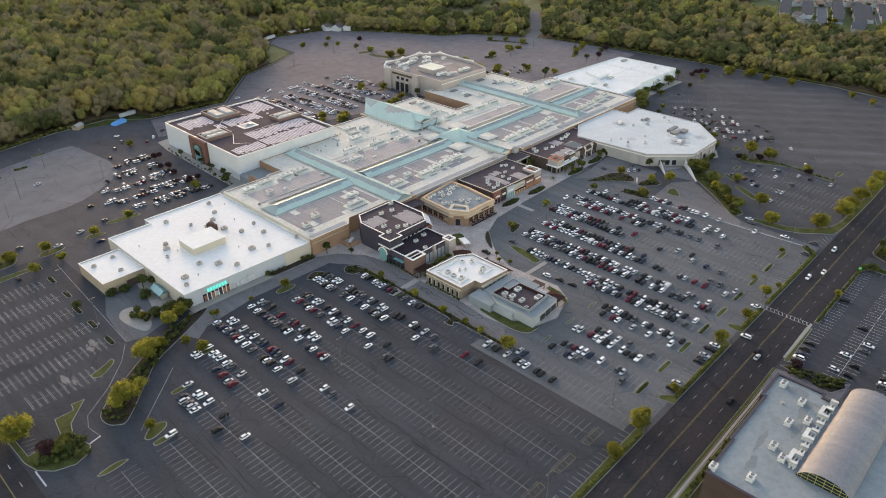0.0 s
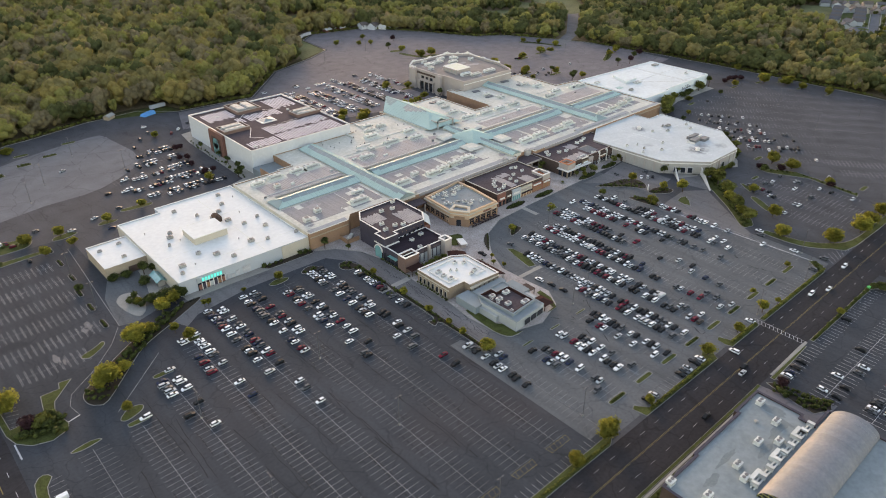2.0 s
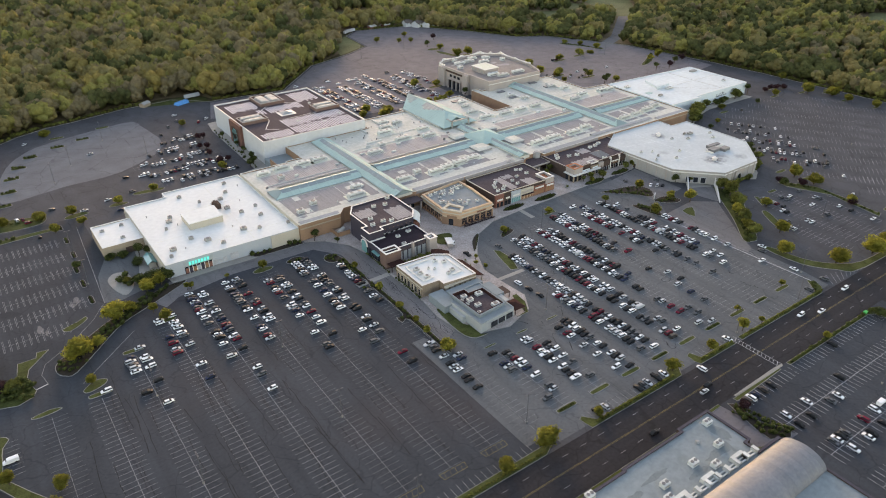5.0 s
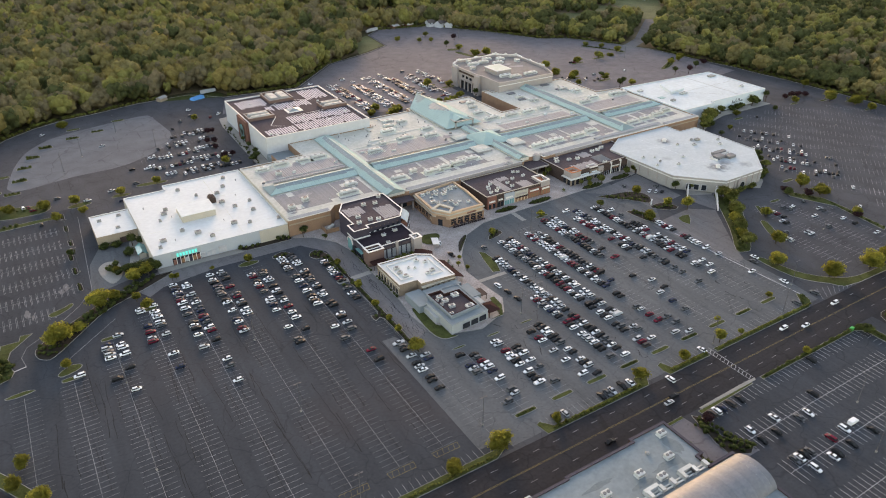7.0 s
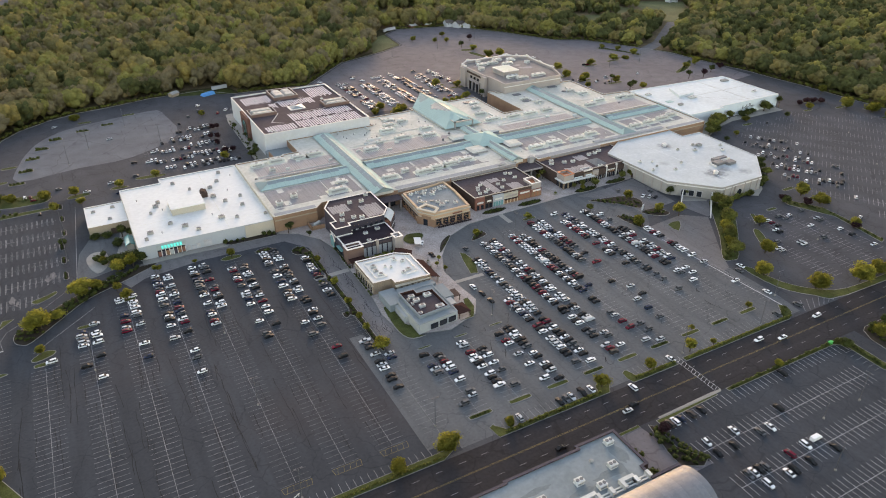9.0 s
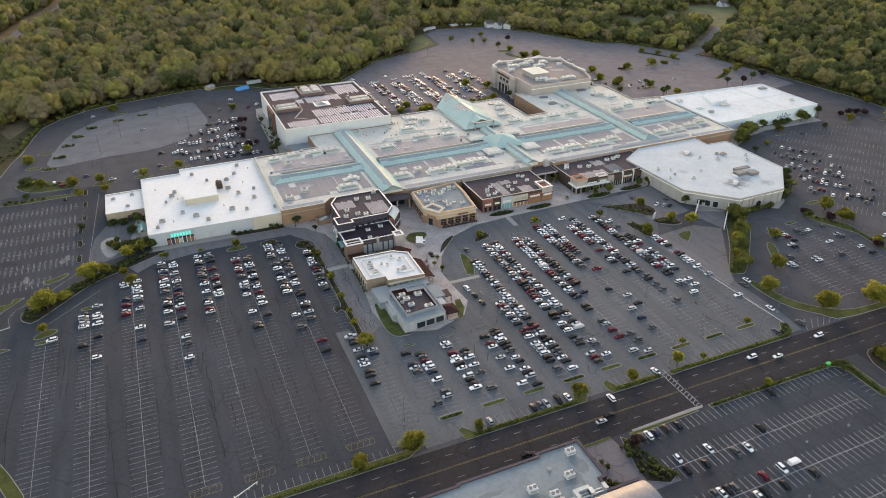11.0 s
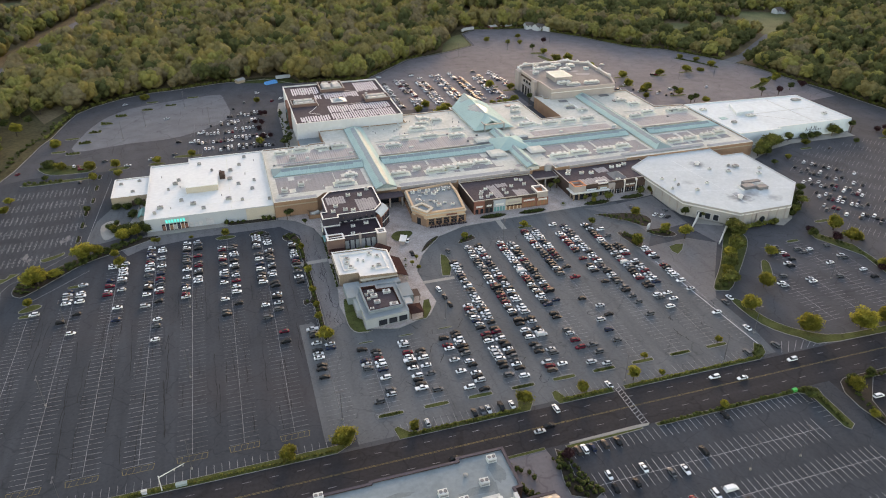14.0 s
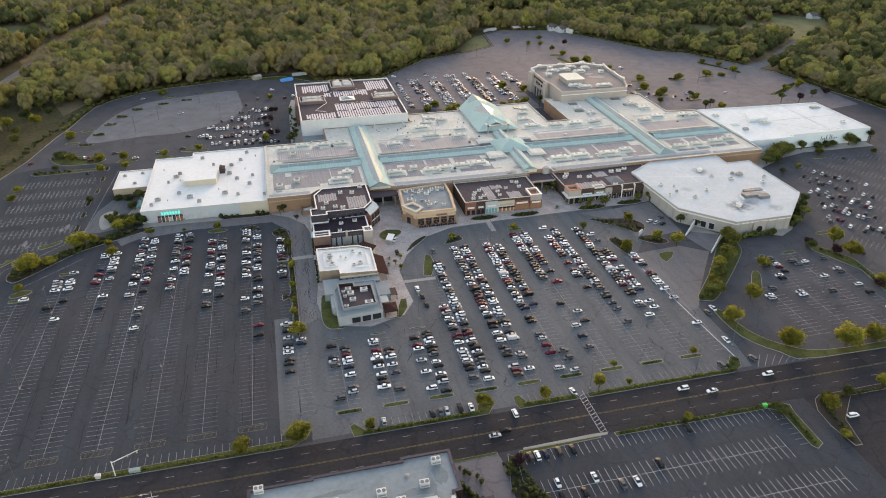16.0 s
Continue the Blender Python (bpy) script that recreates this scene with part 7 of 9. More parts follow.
for x, y, a, s, c in ((313.5, 86.2, 95, "sedan", "white"), (358.8, 77.1, 181, "suv", "white"), (369.8, 73.1, 181, "sedan", "white"), (398.8, 77.1, 181, "suv", "white"), (274.7, 69.5, 1, "sedan", "silver"), (239.2, 66, 1, "sedan", "black"), (395.3, 103, 92, "sedan", "white"), (399, 88, 100, "suv", "grey"), (416, 46.9, 0, "suv", "white"), (279.5, 71.4, 1, "sedan", "black"), (286, 79.4, 92, "suv", "white"),
                      (266.5, 178, 92, "suv", "white"), (267.5, 170.5, 92, "sedan", "black"), (268, 163, 92, "sedan", "black"), (264.5, 232, 60, "sedan", "white"), (263, 217, 90, "pickup", "black"), (284.5, 196, 95, "sedan", "grey"), (283, 214, 92, "sedan", "grey")):
    car(x, y, a, s, c, label="standing on an asphalt drive", group="cars on the drives")


def far_cars(name, spots, label, pale=0):
    """Parked cars of the outer lots, joined."""
    geos = {}
    for x, y, turn in spots:
        shape = random.choice(("sedan", "suv", "hatch"))
        colour = random.choices([c for c, *_ in CAR_COLOURS], [w + pale * (c in ("white", "silver")) for c, _, w in CAR_COLOURS])[0]
        length, width = CAR_SHAPES[shape][:2]
        ca, sa = math.cos(radians(turn)), math.sin(radians(turn))
        for key, g in ((colour, car_body(shape)), ("glass", car_cabin(shape)), (colour, car_roof(shape)),
                       ("tyre", Geo().box(-length * 0.36, -width / 2, 0, -length * 0.24, width / 2, 0.6).box(length * 0.25, -width / 2, 0, length * 0.37, width / 2, 0.6))):
            geos.setdefault(key, Geo()).add([(x + a * ca - b * sa, y + a * sa + b * ca, z) for a, b, z in g.v], g.f)
    t = thing(name, label, "cars", kind="stuff")
    for key, g in geos.items():
        part("car_glass" if key == "glass" else "car_tyres" if key == "tyre" else key + "_bodies", g, CARGLASS if key == "glass" else TYRE if key == "tyre" else CAR_PAINT[key], t)


far_cars("parked_cars", upper, "close rows of parked cars nearest the shops")
spots = []
for x in (318, 337, 356, 375, 394, 413):
    for s in (-2.9, 2.9):
        for j in range(36):
            y = 464 + 2.74 * j
            if random.random() < (0.66 if y < 540 else 0.2) and not (x == 318 and s < 0):
                spots.append((x + s, y, 180 * random.randint(0, 1)))
for i in range(12):
    spots.append((random.uniform(425, 436), 500 + i * 4.2, 0))
# The extra white and silver bodies stand in for sun glare on these cars.
far_cars("parked_cars", spots, "rows of parked cars in the back lot", 14)
spots = []
for y, x0, x1, d in ((412, 150, 205, 0.85), (431, 148, 205, 0.9), (450, 152, 200, 0.7), (469, 155, 200, 0.6), (488, 172, 200, 0.5)):
    for s in (-2.9, 2.9):
        x = x0
        while x < x1:
            if random.random() < d * (0.5 + 0.5 * (x - x0) / (x1 - x0)):
                spots.append((x, y + s, 90))
            x += 2.74
spots += [(30.6, 404, 65), (66, 407.3, 95), (69, 406.8, 95), (71.1, 400.6, 5), (85.9, 411.5, 10), (117.8, 406, 20), (121, 386.2, 0), (102.2, 398.5, 0), (133.9, 410.2, 5), (136.2, 435.5, 5), (126, 495.2, 20), (89.6, 544.2, 40), (151.7, 450.2, 5), (73.5, 376.9, 90), (146, 432, 5), (203, 545, 0), (214, 517, 60), (234, 531, 30), (200, 530, 90), (222, 522, 50), (190, 520, 90), (180, 505, 90)]
far_cars("parked_cars", spots, "scattered parked cars in the side lot", 10)
spots = []
for k, side, first, taken in ((2, 1, 27, "x.x.xx.xx..x.x....x"), (2, -1, 26, "..x.x.xxxx.xxx......"), (3, -1, 24, "xx.x.xx.x.x.xxx....xx"), (3, 1, 22, ".x..x.x..xx.xx.x......"), (4, -1, 21, "x.x.xxx.x.x...x.x......"), (4, 1, 21, "x..x..x....x........."), (5, -1, 20, "..x.xx.xx.x...x........."), (1, 1, 32, "x.xx....xx.xxx......"), (1, -1, 33, "x...x..x...x...")):
    for j, c in enumerate(taken):
        x, y = on_row(522 + 18 * k + side * 2.9, 60 + 2.74 * (first + j + 0.5))
        if c == "x" and in_poly(OUTER_LOT, x, y):
            spots.append((x, y, 36))
spots += [(602.6, 276.4, 36), (514, 156.7, 100), (536.6, 152, 36), (512.8, 132.9, 20), (552, 172, 36), (545, 177.4, 36), (541, 181, 36)]
for x, y in ((489.4, 156.1), (470.6, 157.3), (460.3, 162.8), (460, 158.8), (460, 156.2), (460, 153.6), (454.6, 157.2), (477.2, 155.3), (471.8, 153.6), (460.3, 149.1), (454.6, 146.2), (454.6, 143.5), (477.4, 140.1), (489, 145), (489, 142.3), (489, 129), (489, 121.4), (471.8, 127.1), (454.8, 129.9), (454.8, 127.2), (443.2, 136), (437.8, 130.7), (437.8, 128), (489, 108)):
    spots.append((x, y, 0))
spots += [(403.6, 127.3, 95), (399.2, 124.4, 95), (418, 219, 30), (421, 216, 30), (424, 214, 30), (427, 222, 95), (409, 233, 60)]
far_cars("parked_cars", spots, "parked cars in the lots beyond the faceted store")
far_cars("parked_cars", [(538.7, 450.7, 60), (540.6, 445.4, 60), (545.7, 449, 60), (547.6, 443.7, 60), (554.5, 435.3, 60), (558.6, 438.1, 60), (572.2, 442.5, 10), (533.1, 477.3, 0), (538.6, 465.7, 0), (586, 487.9, 10), (558.5, 426.9, 60), (608.6, 437.5, 30), (582.1, 488.8, 10), (552.5, 536.7, 0), (524, 455, 90), (527, 455, 90), (520, 462, 90), (531, 440, 60), (566, 430, 60)], "a few parked cars behind the mall")

# ---- trees ----
ico = bmesh.new()
bmesh.ops.create_icosphere(ico, subdivisions=2, radius=1.0)
ICO_V = np.array([v.co[:] for v in ico.verts])
ICO_F = np.array([[v.index for v in f.verts] for f in ico.faces])
ico.free()
ico = bmesh.new()
bmesh.ops.create_icosphere(ico, subdivisions=1, radius=1.0)
CORE_V = np.array([v.co[:] for v in ico.verts])
CORE_F = np.array([[v.index for v in f.verts] for f in ico.faces])
ico.free()
rng = np.random.default_rng(3)


def clump(n_blobs, n_leaves, spread=0.62, leaf=0.2, rough=0.25, flatness=0.85, shrink=1.0, base=None):
    """A crown of unit radius round its middle: uneven lumps with loose leaf tufts on them."""
    BV, BF = base or (ICO_V, ICO_F)
    vs, fs, o = [], [], 0
    mids = []
    for i in range(n_blobs):
        c = rng.normal(size=3)
        c = c / np.linalg.norm(c) * spread * rng.uniform(0.35, 1.0) * np.array([1, 1, flatness]) if i else np.zeros(3)
        r = rng.uniform(0.3, 0.5) if i else 0.6
        v = BV * (shrink * r * (1 + rough * rng.normal(size=(len(BV), 1)))) * np.array([1, 1, 0.9]) + c
        vs.append(v)
        fs.append(BF + o)
        o += len(v)
        mids.append((c, r))
    if n_leaves:
        which = rng.integers(0, n_blobs, n_leaves)
        d = rng.normal(size=(n_leaves, 3))
        d[:, 2] = np.abs(d[:, 2]) * 0.9 - 0.25
        d /= np.linalg.norm(d, axis=1)[:, None]
        p = np.array([mids[k][0] for k in which]) + d * (np.array([mids[k][1] for k in which]) * rng.uniform(0.82, 1.22, n_leaves))[:, None]
        tri = p[:, None, :] + rng.normal(size=(n_leaves, 3, 3)) * leaf
        vs.append(tri.reshape(-1, 3))
        fs.append(np.arange(n_leaves * 3).reshape(-1, 3) + o)
    return np.vstack(vs), np.vstack(fs)


def fast_mesh(name, v, f, mat):
    me = bpy.data.meshes.new(name)
    me.vertices.add(len(v))
    me.vertices.foreach_set("co", np.ascontiguousarray(v, dtype=np.float32).ravel())
    me.loops.add(f.size)
    me.loops.foreach_set("vertex_index", f.astype(np.int32).ravel())
    me.polygons.add(len(f))
    me.polygons.foreach_set("loop_start", np.arange(0, f.size, 3, dtype=np.int32))
    me.polygons.foreach_set("use_smooth", np.ones(len(f), bool))
    me.update(calc_edges=True)
    me.materials.append(mat)
    return me


def trunk_geo(h, r):
    g = Geo().cyl(0, 0, -0.2, h * 0.55, r, r * 0.6, 8)
    for i in range(4):
        a = i * 1.6 + 0.4
        p0, p1 = Vector((0, 0, h * 0.35)), Vector((math.cos(a) * h * 0.22, math.sin(a) * h * 0.22, h * 0.72))
        s = r * 0.35
        g.add([(p0.x - s, p0.y - s, p0.z), (p0.x + s, p0.y - s, p0.z), (p0.x, p0.y + s, p0.z), (p1.x - s / 2, p1.y, p1.z), (p1.x + s / 2, p1.y, p1.z), (p1.x, p1.y + s / 2, p1.z)], [(0, 1, 4, 3), (1, 2, 5, 4), (2, 0, 3, 5)])
    return g


CROWNS = []
for i in range(5):
    v, f = clump(14, 2200, 0.66, 0.058, 0.1, shrink=0.86, base=(CORE_V, CORE_F))
    CROWNS.append((v, f))
CROWN_MESH = {(i, m.name): fast_mesh("crown", v, f, m) for i, (v, f) in enumerate(CROWNS) for m in (LEAF_TREE, LEAF_DARK, LEAF_MID, LEAF_RED)}
TRUNK_MESH = mesh_of("trunk", trunk_geo(1.0, 0.045), BARK)


def tree(x, y, r, h, mat=LEAF_TREE, label="leafy young tree in a kerbed island", z=0.1):
    t = thing("tree", label, "tree", "trees on the lots", at=pose(x, y, z, 0, 0, random.uniform(0, 360)))
    part("trunk", TRUNK_MESH, None, t, at=Matrix.Diagonal((h, h, h, 1)))
    part("crown", CROWN_MESH[random.randrange(5), mat.name], None, t, at=Matrix.Translation((0, 0, h - r * 0.75)) @ Matrix.Diagonal((r, r, r * 0.8, 1)))
    return t


BIG = "broad yellow-green tree in spring leaf"
SMALL = "small bright green tree in a parking island"
for x, y, r, h in ((33, 255, 8, 11), (508, 157, 6, 9), (451, 155, 4.2, 7), (427, 131, 5.4, 8.5), (407, 115, 6, 9), (420, 93.5, 7, 9.5), (446, 87, 7.4, 10), (692, 269, 7, 9.5), (706, 254, 7, 9.5), (699, 236, 5, 7.5), (710, 307, 5, 9), (70, 244, 7.2, 10), (88.5, 266, 6.8, 10), (78, 248, 4, 6), (96, 268, 4, 6.5), (108, 281, 5, 8), (116, 284, 4.4, 7.5), (201.6, 86.4, 5.4, 8.5), (180, 84, 4, 6.5), (204.8, 155, 4.6, 6.5), (301, 86, 3.4, 5.5), (325, 86, 3.6, 6.5), (275, 86, 4, 6.5), (228.5, 85.6, 2.6, 4.5), (462, 87, 6.6, 9),
                   (480, 86.5, 6.4, 9.5), (498, 86, 6.5, 9.5), (516, 86, 6, 9), (508, 171, 6, 9.5), (401.2, 215, 4, 9.5), (418, 187.5, 4.4, 9), (411, 198, 3.6, 6.5), (387.5, 189.5, 3.4, 5), (500, 128, 4, 6)):
    tree(x, y, r, h, label=BIG)
for x, y, r, h in ((105.5, 261, 2.6, 5), (165, 267.8, 3, 5.5), (146, 270.4, 1.4, 3.4), (125.4, 271.8, 1.8, 4), (102, 296, 2.2, 4), (58, 406, 4, 6), (77, 400, 4.6, 7), (95, 395.5, 4, 6.5), (122, 396.6, 3.6, 6), (82, 378, 3.6, 6), (48, 454, 4, 6.5), (98, 381, 3, 5), (36, 353, 3.2, 5.5), (35, 340, 3.2, 5.5), (515, 567, 4.8, 8), (525, 562, 4.8, 8), (514, 598, 3.6, 6.5), (505, 644, 3, 6), (514, 672, 3, 6), (492, 650, 3, 6), (472, 666, 3.4, 7), (549, 490, 4.4, 8), (539, 463, 4.4, 7.5), (538, 534, 2.6, 5), (551, 446, 4, 7), (414, 498, 4, 7), (430, 485, 3.6, 7), (546, 444, 4, 7), (588, 485, 4, 7.5), (620, 488, 4.4, 8), (637, 488, 3.6, 4), (645, 536, 3, 5), (655, 521, 3, 5), (655, 497, 4, 7.5), (666, 429, 4, 7), (661, 283, 3.8, 6.5), (591, 288, 3.4, 5.5), (557.6, 268.5, 2.6, 4.5), (569, 424, 4.4, 8), (580, 399, 4, 6.5), (535, 423, 3.6, 6), (684, 435, 5, 8), (69, 222, 2.8, 5), (109, 252, 3.2, 5.6), (127.5, 272, 1.8, 4), (146, 404, 3.2, 5.5), (195, 412, 3.4, 6), (205, 240, 2.2, 4.5), (205, 215, 2.5, 4.5), (204.8, 195, 2.2, 4), (204.8, 180, 2, 4), (204.5, 170, 2.2, 4),
                   (337, 97, 1.7, 3.4), (375, 97.5, 1.9, 3.6), (338, 84.5, 1.7, 3.4), (297, 226, 2.6, 4), (335, 229, 2.6, 4.5), (389, 192, 3.4, 5.5), (402, 247, 2.6, 5), (440, 219, 3, 7.5), (390, 246, 2.2, 4), (432, 248, 2.6, 5), (351, 60.5, 2.2, 3.8), (410, 54, 3.8, 6), (441, 60, 3.4, 6), (404.5, 38, 2.4, 4),
                   (106, 556, 4, 6.5), (201, 517, 3, 5), 
                   (703, 213, 4.6, 7.5), (702, 159, 3.6, 6), (692, 140, 3.6, 6), (260, 205, 1.4, 3.6), (262, 199, 1.4, 3.6), (263.5, 210, 1.4, 3.6), (340, 462, 3.6, 5.5), (350, 448, 5, 6), (332, 452, 3.6, 5.5), (358, 454, 4, 5), (418, 448, 3.4, 8)):
    tree(x, y, r * (1.25 if y > 440 else 1.08), h, label=SMALL)
for x, y, r, h, m in ((8.5, 533, 6, 11, LEAF_MID), (14.6, 488, 5.6, 10, LEAF_TREE), (-5.8, 487, 6, 11, LEAF_TREE), (10, 450, 5, 8, LEAF_MID), (-14, 450, 6, 10, LEAF_MID), (23, 540, 5.4, 10, LEAF_MID), (2, 510, 5, 9, LEAF_DARK), (-6, 425, 5, 8, LEAF_MID), (-20, 470, 6, 10, LEAF_DARK), (4, 470, 4.6, 8, LEAF_MID), (18, 515, 4.4, 8, LEAF_DARK), (37, 239, 4.6, 5, LEAF_RED), (42, 237, 4.4, 5, LEAF_MID), (49.7, 412, 5.6, 6, LEAF_DARK), (51, 388, 2.8, 4, LEAF_DARK), (84, 328, 2.8, 4.5, LEAF_DARK), (491, 168, 3.4, 5, LEAF_DARK), (412, 139, 5.4, 9, LEAF_MID), (421, 152, 5.4, 9.5, LEAF_MID), (436, 167, 6, 10, LEAF_MID), (446, 178, 6, 10.5, LEAF_MID), (428, 160, 4.6, 8, LEAF_TREE), (450, 188, 4.6, 8, LEAF_MID), (416, 145, 4, 7, LEAF_TREE), (375, 219, 2.8, 4.5, LEAF_MID), (399, 244, 2.8, 6, LEAF_MID), (424, 247, 3, 6, LEAF_MID), (502, 161, 3.4, 4.5, LEAF_RED), (665, 295, 3.4, 5, LEAF_RED), (675, 295, 3.4, 5, LEAF_RED), (683, 294, 3.6, 5, LEAF_RED), (688, 291, 3.6, 5, LEAF_RED), (542, 263, 2.8, 4.5, LEAF_DARK), (629, 279, 3, 4.5, LEAF_DARK), (532, 637, 4, 7.5, LEAF_RED), (508, 615, 3.6, 7, LEAF_DARK), (428, 438, 3.6, 11, LEAF_DARK), (565, 399, 4, 9, LEAF_DARK), (572, 403, 3.4, 8, LEAF_DARK), (677, 407, 4, 8, LEAF_DARK), (695, 412, 4.4, 7, LEAF_RED), (43, 234, 3.6, 4, LEAF_DARK), (279.5, 54, 3.0, 4.6, LEAF_RED), (33, 182, 3.6, 6, LEAF_TREE), (48.3, 170, 3.6, 5.5, LEAF_TREE), (45, 160, 4, 6, LEAF_TREE), (53, 148, 4.4, 6.5, LEAF_TREE), (411, 56, 3, 5.5, LEAF_DARK), (424, 59, 2.4, 3.5, LEAF_DARK), (389, 55.4, 3.6, 5.2, LEAF_DARK), (492, 172, 2.8, 4.6, LEAF_RED), (499, 126, 3.2, 4.5, LEAF_RED), (546, 284, 6.5, 11, LEAF_MID), (553, 288, 7, 12, LEAF_MID), (562, 291, 7, 12, LEAF_MID), (569, 294, 5.4, 9, LEAF_MID), (541, 280, 5.4, 9, LEAF_MID), (549, 280, 4, 6, LEAF_DARK),
                      (583, 298, 4, 8, LEAF_MID), (597, 298.5, 4, 5.5, LEAF_DARK), (604, 298.5, 4, 5.5, LEAF_DARK), (611, 298.5, 3.8, 5.5, LEAF_DARK), (624, 298, 5.6, 9, LEAF_MID), (632, 298.5, 3.4, 5, LEAF_DARK), (643.5, 299, 3.4, 10, LEAF_DARK), (516, 210, 3.4, 8, LEAF_DARK), (510, 200, 3.6, 9, LEAF_MID), (521.5, 216, 3.4, 9, LEAF_DARK), (434.4, 212, 3.0, 6, LEAF_DARK), (512, 204, 3, 7, LEAF_DARK), (504, 198, 3, 6, LEAF_DARK), (107, 294, 4, 5, LEAF_DARK), (116, 290, 4.4, 6.5, LEAF_DARK), (121, 288, 3.6, 6, LEAF_DARK), (112, 312, 3.6, 5, LEAF_DARK), (119, 320, 3, 6, LEAF_DARK),
                      (107, 326, 3.4, 4, LEAF_DARK), (101, 327, 3.4, 4, LEAF_DARK), (201.4, 280.4, 2.4, 6.5, LEAF_DARK), (211, 271, 1.8, 4, LEAF_DARK), (115, 322, 3.6, 8, LEAF_DARK), (119, 289, 4.4, 7, LEAF_DARK), (110, 284, 4, 6, LEAF_MID), (112, 290, 4, 6.5, LEAF_DARK), (217, 470, 2.6, 6, LEAF_DARK), (213, 404, 3.4, 7, LEAF_DARK), (217, 408, 3.2, 7, LEAF_DARK), (217, 430, 1.6, 3, LEAF_DARK), (215, 420, 1.6, 3, LEAF_DARK), (565, 425, 3, 9, LEAF_DARK), (640, 400, 3.6, 9, LEAF_DARK), (655, 396, 4, 9, LEAF_RED)):
    tree(x, y, r, h, m, "dark evergreen tree beside the buildings" if m is LEAF_DARK else "olive-green tree against the store wall" if m is LEAF_MID else BIG if m is LEAF_TREE else "purple-leaved tree by the kerb")


for x, y, r, h in ((436, 218.5, 3.2, 9), (438, 213, 2.8, 7), (449, 185, 4.6, 9), (448, 179, 4.8, 9), (500.5, 194, 3.2, 7), (479, 186, 2.6, 4.5), (468, 187, 2.4, 4), (443, 206, 2.4, 5)):
    tree(x, y, r, h, LEAF_MID, "olive-green tree against the store wall")
for x, y, r, h in ((201, 480.2, 3.2, 5), (205, 479, 2.8, 4.6), (195, 458.6, 2.8, 4.8), (200, 457.4, 2.8, 4.6), (197, 443, 2.6, 4.6), (199, 425, 3, 5), (204, 424.4, 2.8, 4.6)):
    tree(x, y, r, h, LEAF_RED, "purple-leaved tree by the kerb", 0.0)
for x, y, r, h in ((377, 273, 2.6, 7), (371, 270, 2.2, 6), (392, 248.5, 2.6, 5.5), (401, 248.8, 2.4, 5.5), (425, 248, 2.6, 6), (386, 249.5, 2.0, 4.5)):
    tree(x, y, r, h, LEAF_MID, "thin olive-green street tree before the shops")
for x, y, r, h in ((219.5, 446, 2.0, 5), (218.5, 430, 2.2, 6), (219, 415, 2.6, 7), (220, 436, 1.6, 4), (203.6, 284.0, 2.6, 6)):
    tree(x, y, r, h, LEAF_DARK, "dark evergreen tree beside the buildings")


# ---- hedges and shrub beds ----
SHRUBS = [clump(4, 150, 0.55, 0.1, 0.12, base=(CORE_V, CORE_F)) for _ in range(4)]


def hedge(points, r, name_label, h=1.0, mat=LEAF_DARK):
    vs, fs, o = [], [], 0
    for (x, y) in points:
        v, f = SHRUBS[random.randrange(4)]
        s = r * random.uniform(0.7, 1.25)
        vs.append(v * np.array([s, s, s * h]) + np.array([x, y, s * h * 0.55 + 0.1]))
        fs.append(f + o)
        o += len(v)
    tagged(new("hedge", fast_mesh("hedge", np.vstack(vs), np.vstack(fs), mat)), name_label, "hedge", kind="stuff")


def along(a, b, step, wobble=0.3):
    n = max(1, int(math.dist(a, b) / step))
    return [(a[0] + (b[0] - a[0]) * i / n + random.uniform(-wobble, wobble), a[1] + (b[1] - a[1]) * i / n + random.uniform(-wobble, wobble)) for i in range(n + 1)]


for x, y in ((61.7, 434.5), (67.4, 455.6), (72, 478.5), (79, 497), (89, 514), (109, 525), (128, 532)):
    hedge(along((x - 3.4, y), (x + 3.4, y), 1.8, 0.6), 1.5, "clump of green shrubs on a small island", 0.9)
for x, y in SLIM_ISLANDS:
    hedge(along((x, y - 3.0), (x, y + 3.0), 0.9, 0.2), 0.75, "dark clipped hedge on a slim island", 0.9)
hedge(along((44, 411), (78, 400), 3.0, 1.5), 1.2, "dark shrubs on a grass island")
hedge(along((641, 536), (661, 494), 2.4, 0.6) + along((650, 422), (688, 447), 2.4, 0.5), 1.2, "long clipped hedge on a curved strip")
hedge(along((400, 452), (416, 452), 2.0, 1.5) + along((404, 448), (414, 449), 2.0, 1.0), 2.6, "yellow-green shrubs behind the mall", mat=LEAF_TREE)
hedge([(166, 285.5), (169, 285), (172.6, 284.6), (175.6, 284.4), (188, 284.4), (191, 284), (193.6, 283.6)], 1.9, "big round dark shrubs against the store wall", 1.1)
hedge(along((60, 384), (38, 384), 3, 1) + along((14, 400), (30, 470), 5, 3) + along((20, 430), (44, 530), 6, 3), 1.8, "low scrub on the bank by the outer drive", 0.8)
hedge(along((31, 236), (46, 229), 1.5, 1.6) + along((36, 240), (47, 234), 1.5, 1.4) + along((44, 243), (49, 236), 1.4, 0.6), 2.1, "dark overgrown shrubs on the entrance island", 0.9)
hedge(along((60, 240), (66, 236), 1.3, 1.2) + along((60, 244), (70, 240), 1.4, 1.2) + along((66, 250), (110, 277), 1.5, 2.0), 1.5, "dense dark shrubs filling the long bed", 0.9)
hedge(along((497, 193), (519, 216), 1.6, 0.8) + along((520, 222), (520, 262), 2.0, 0.8), 2.0, "dark shrubs against the faceted store", 1.4)
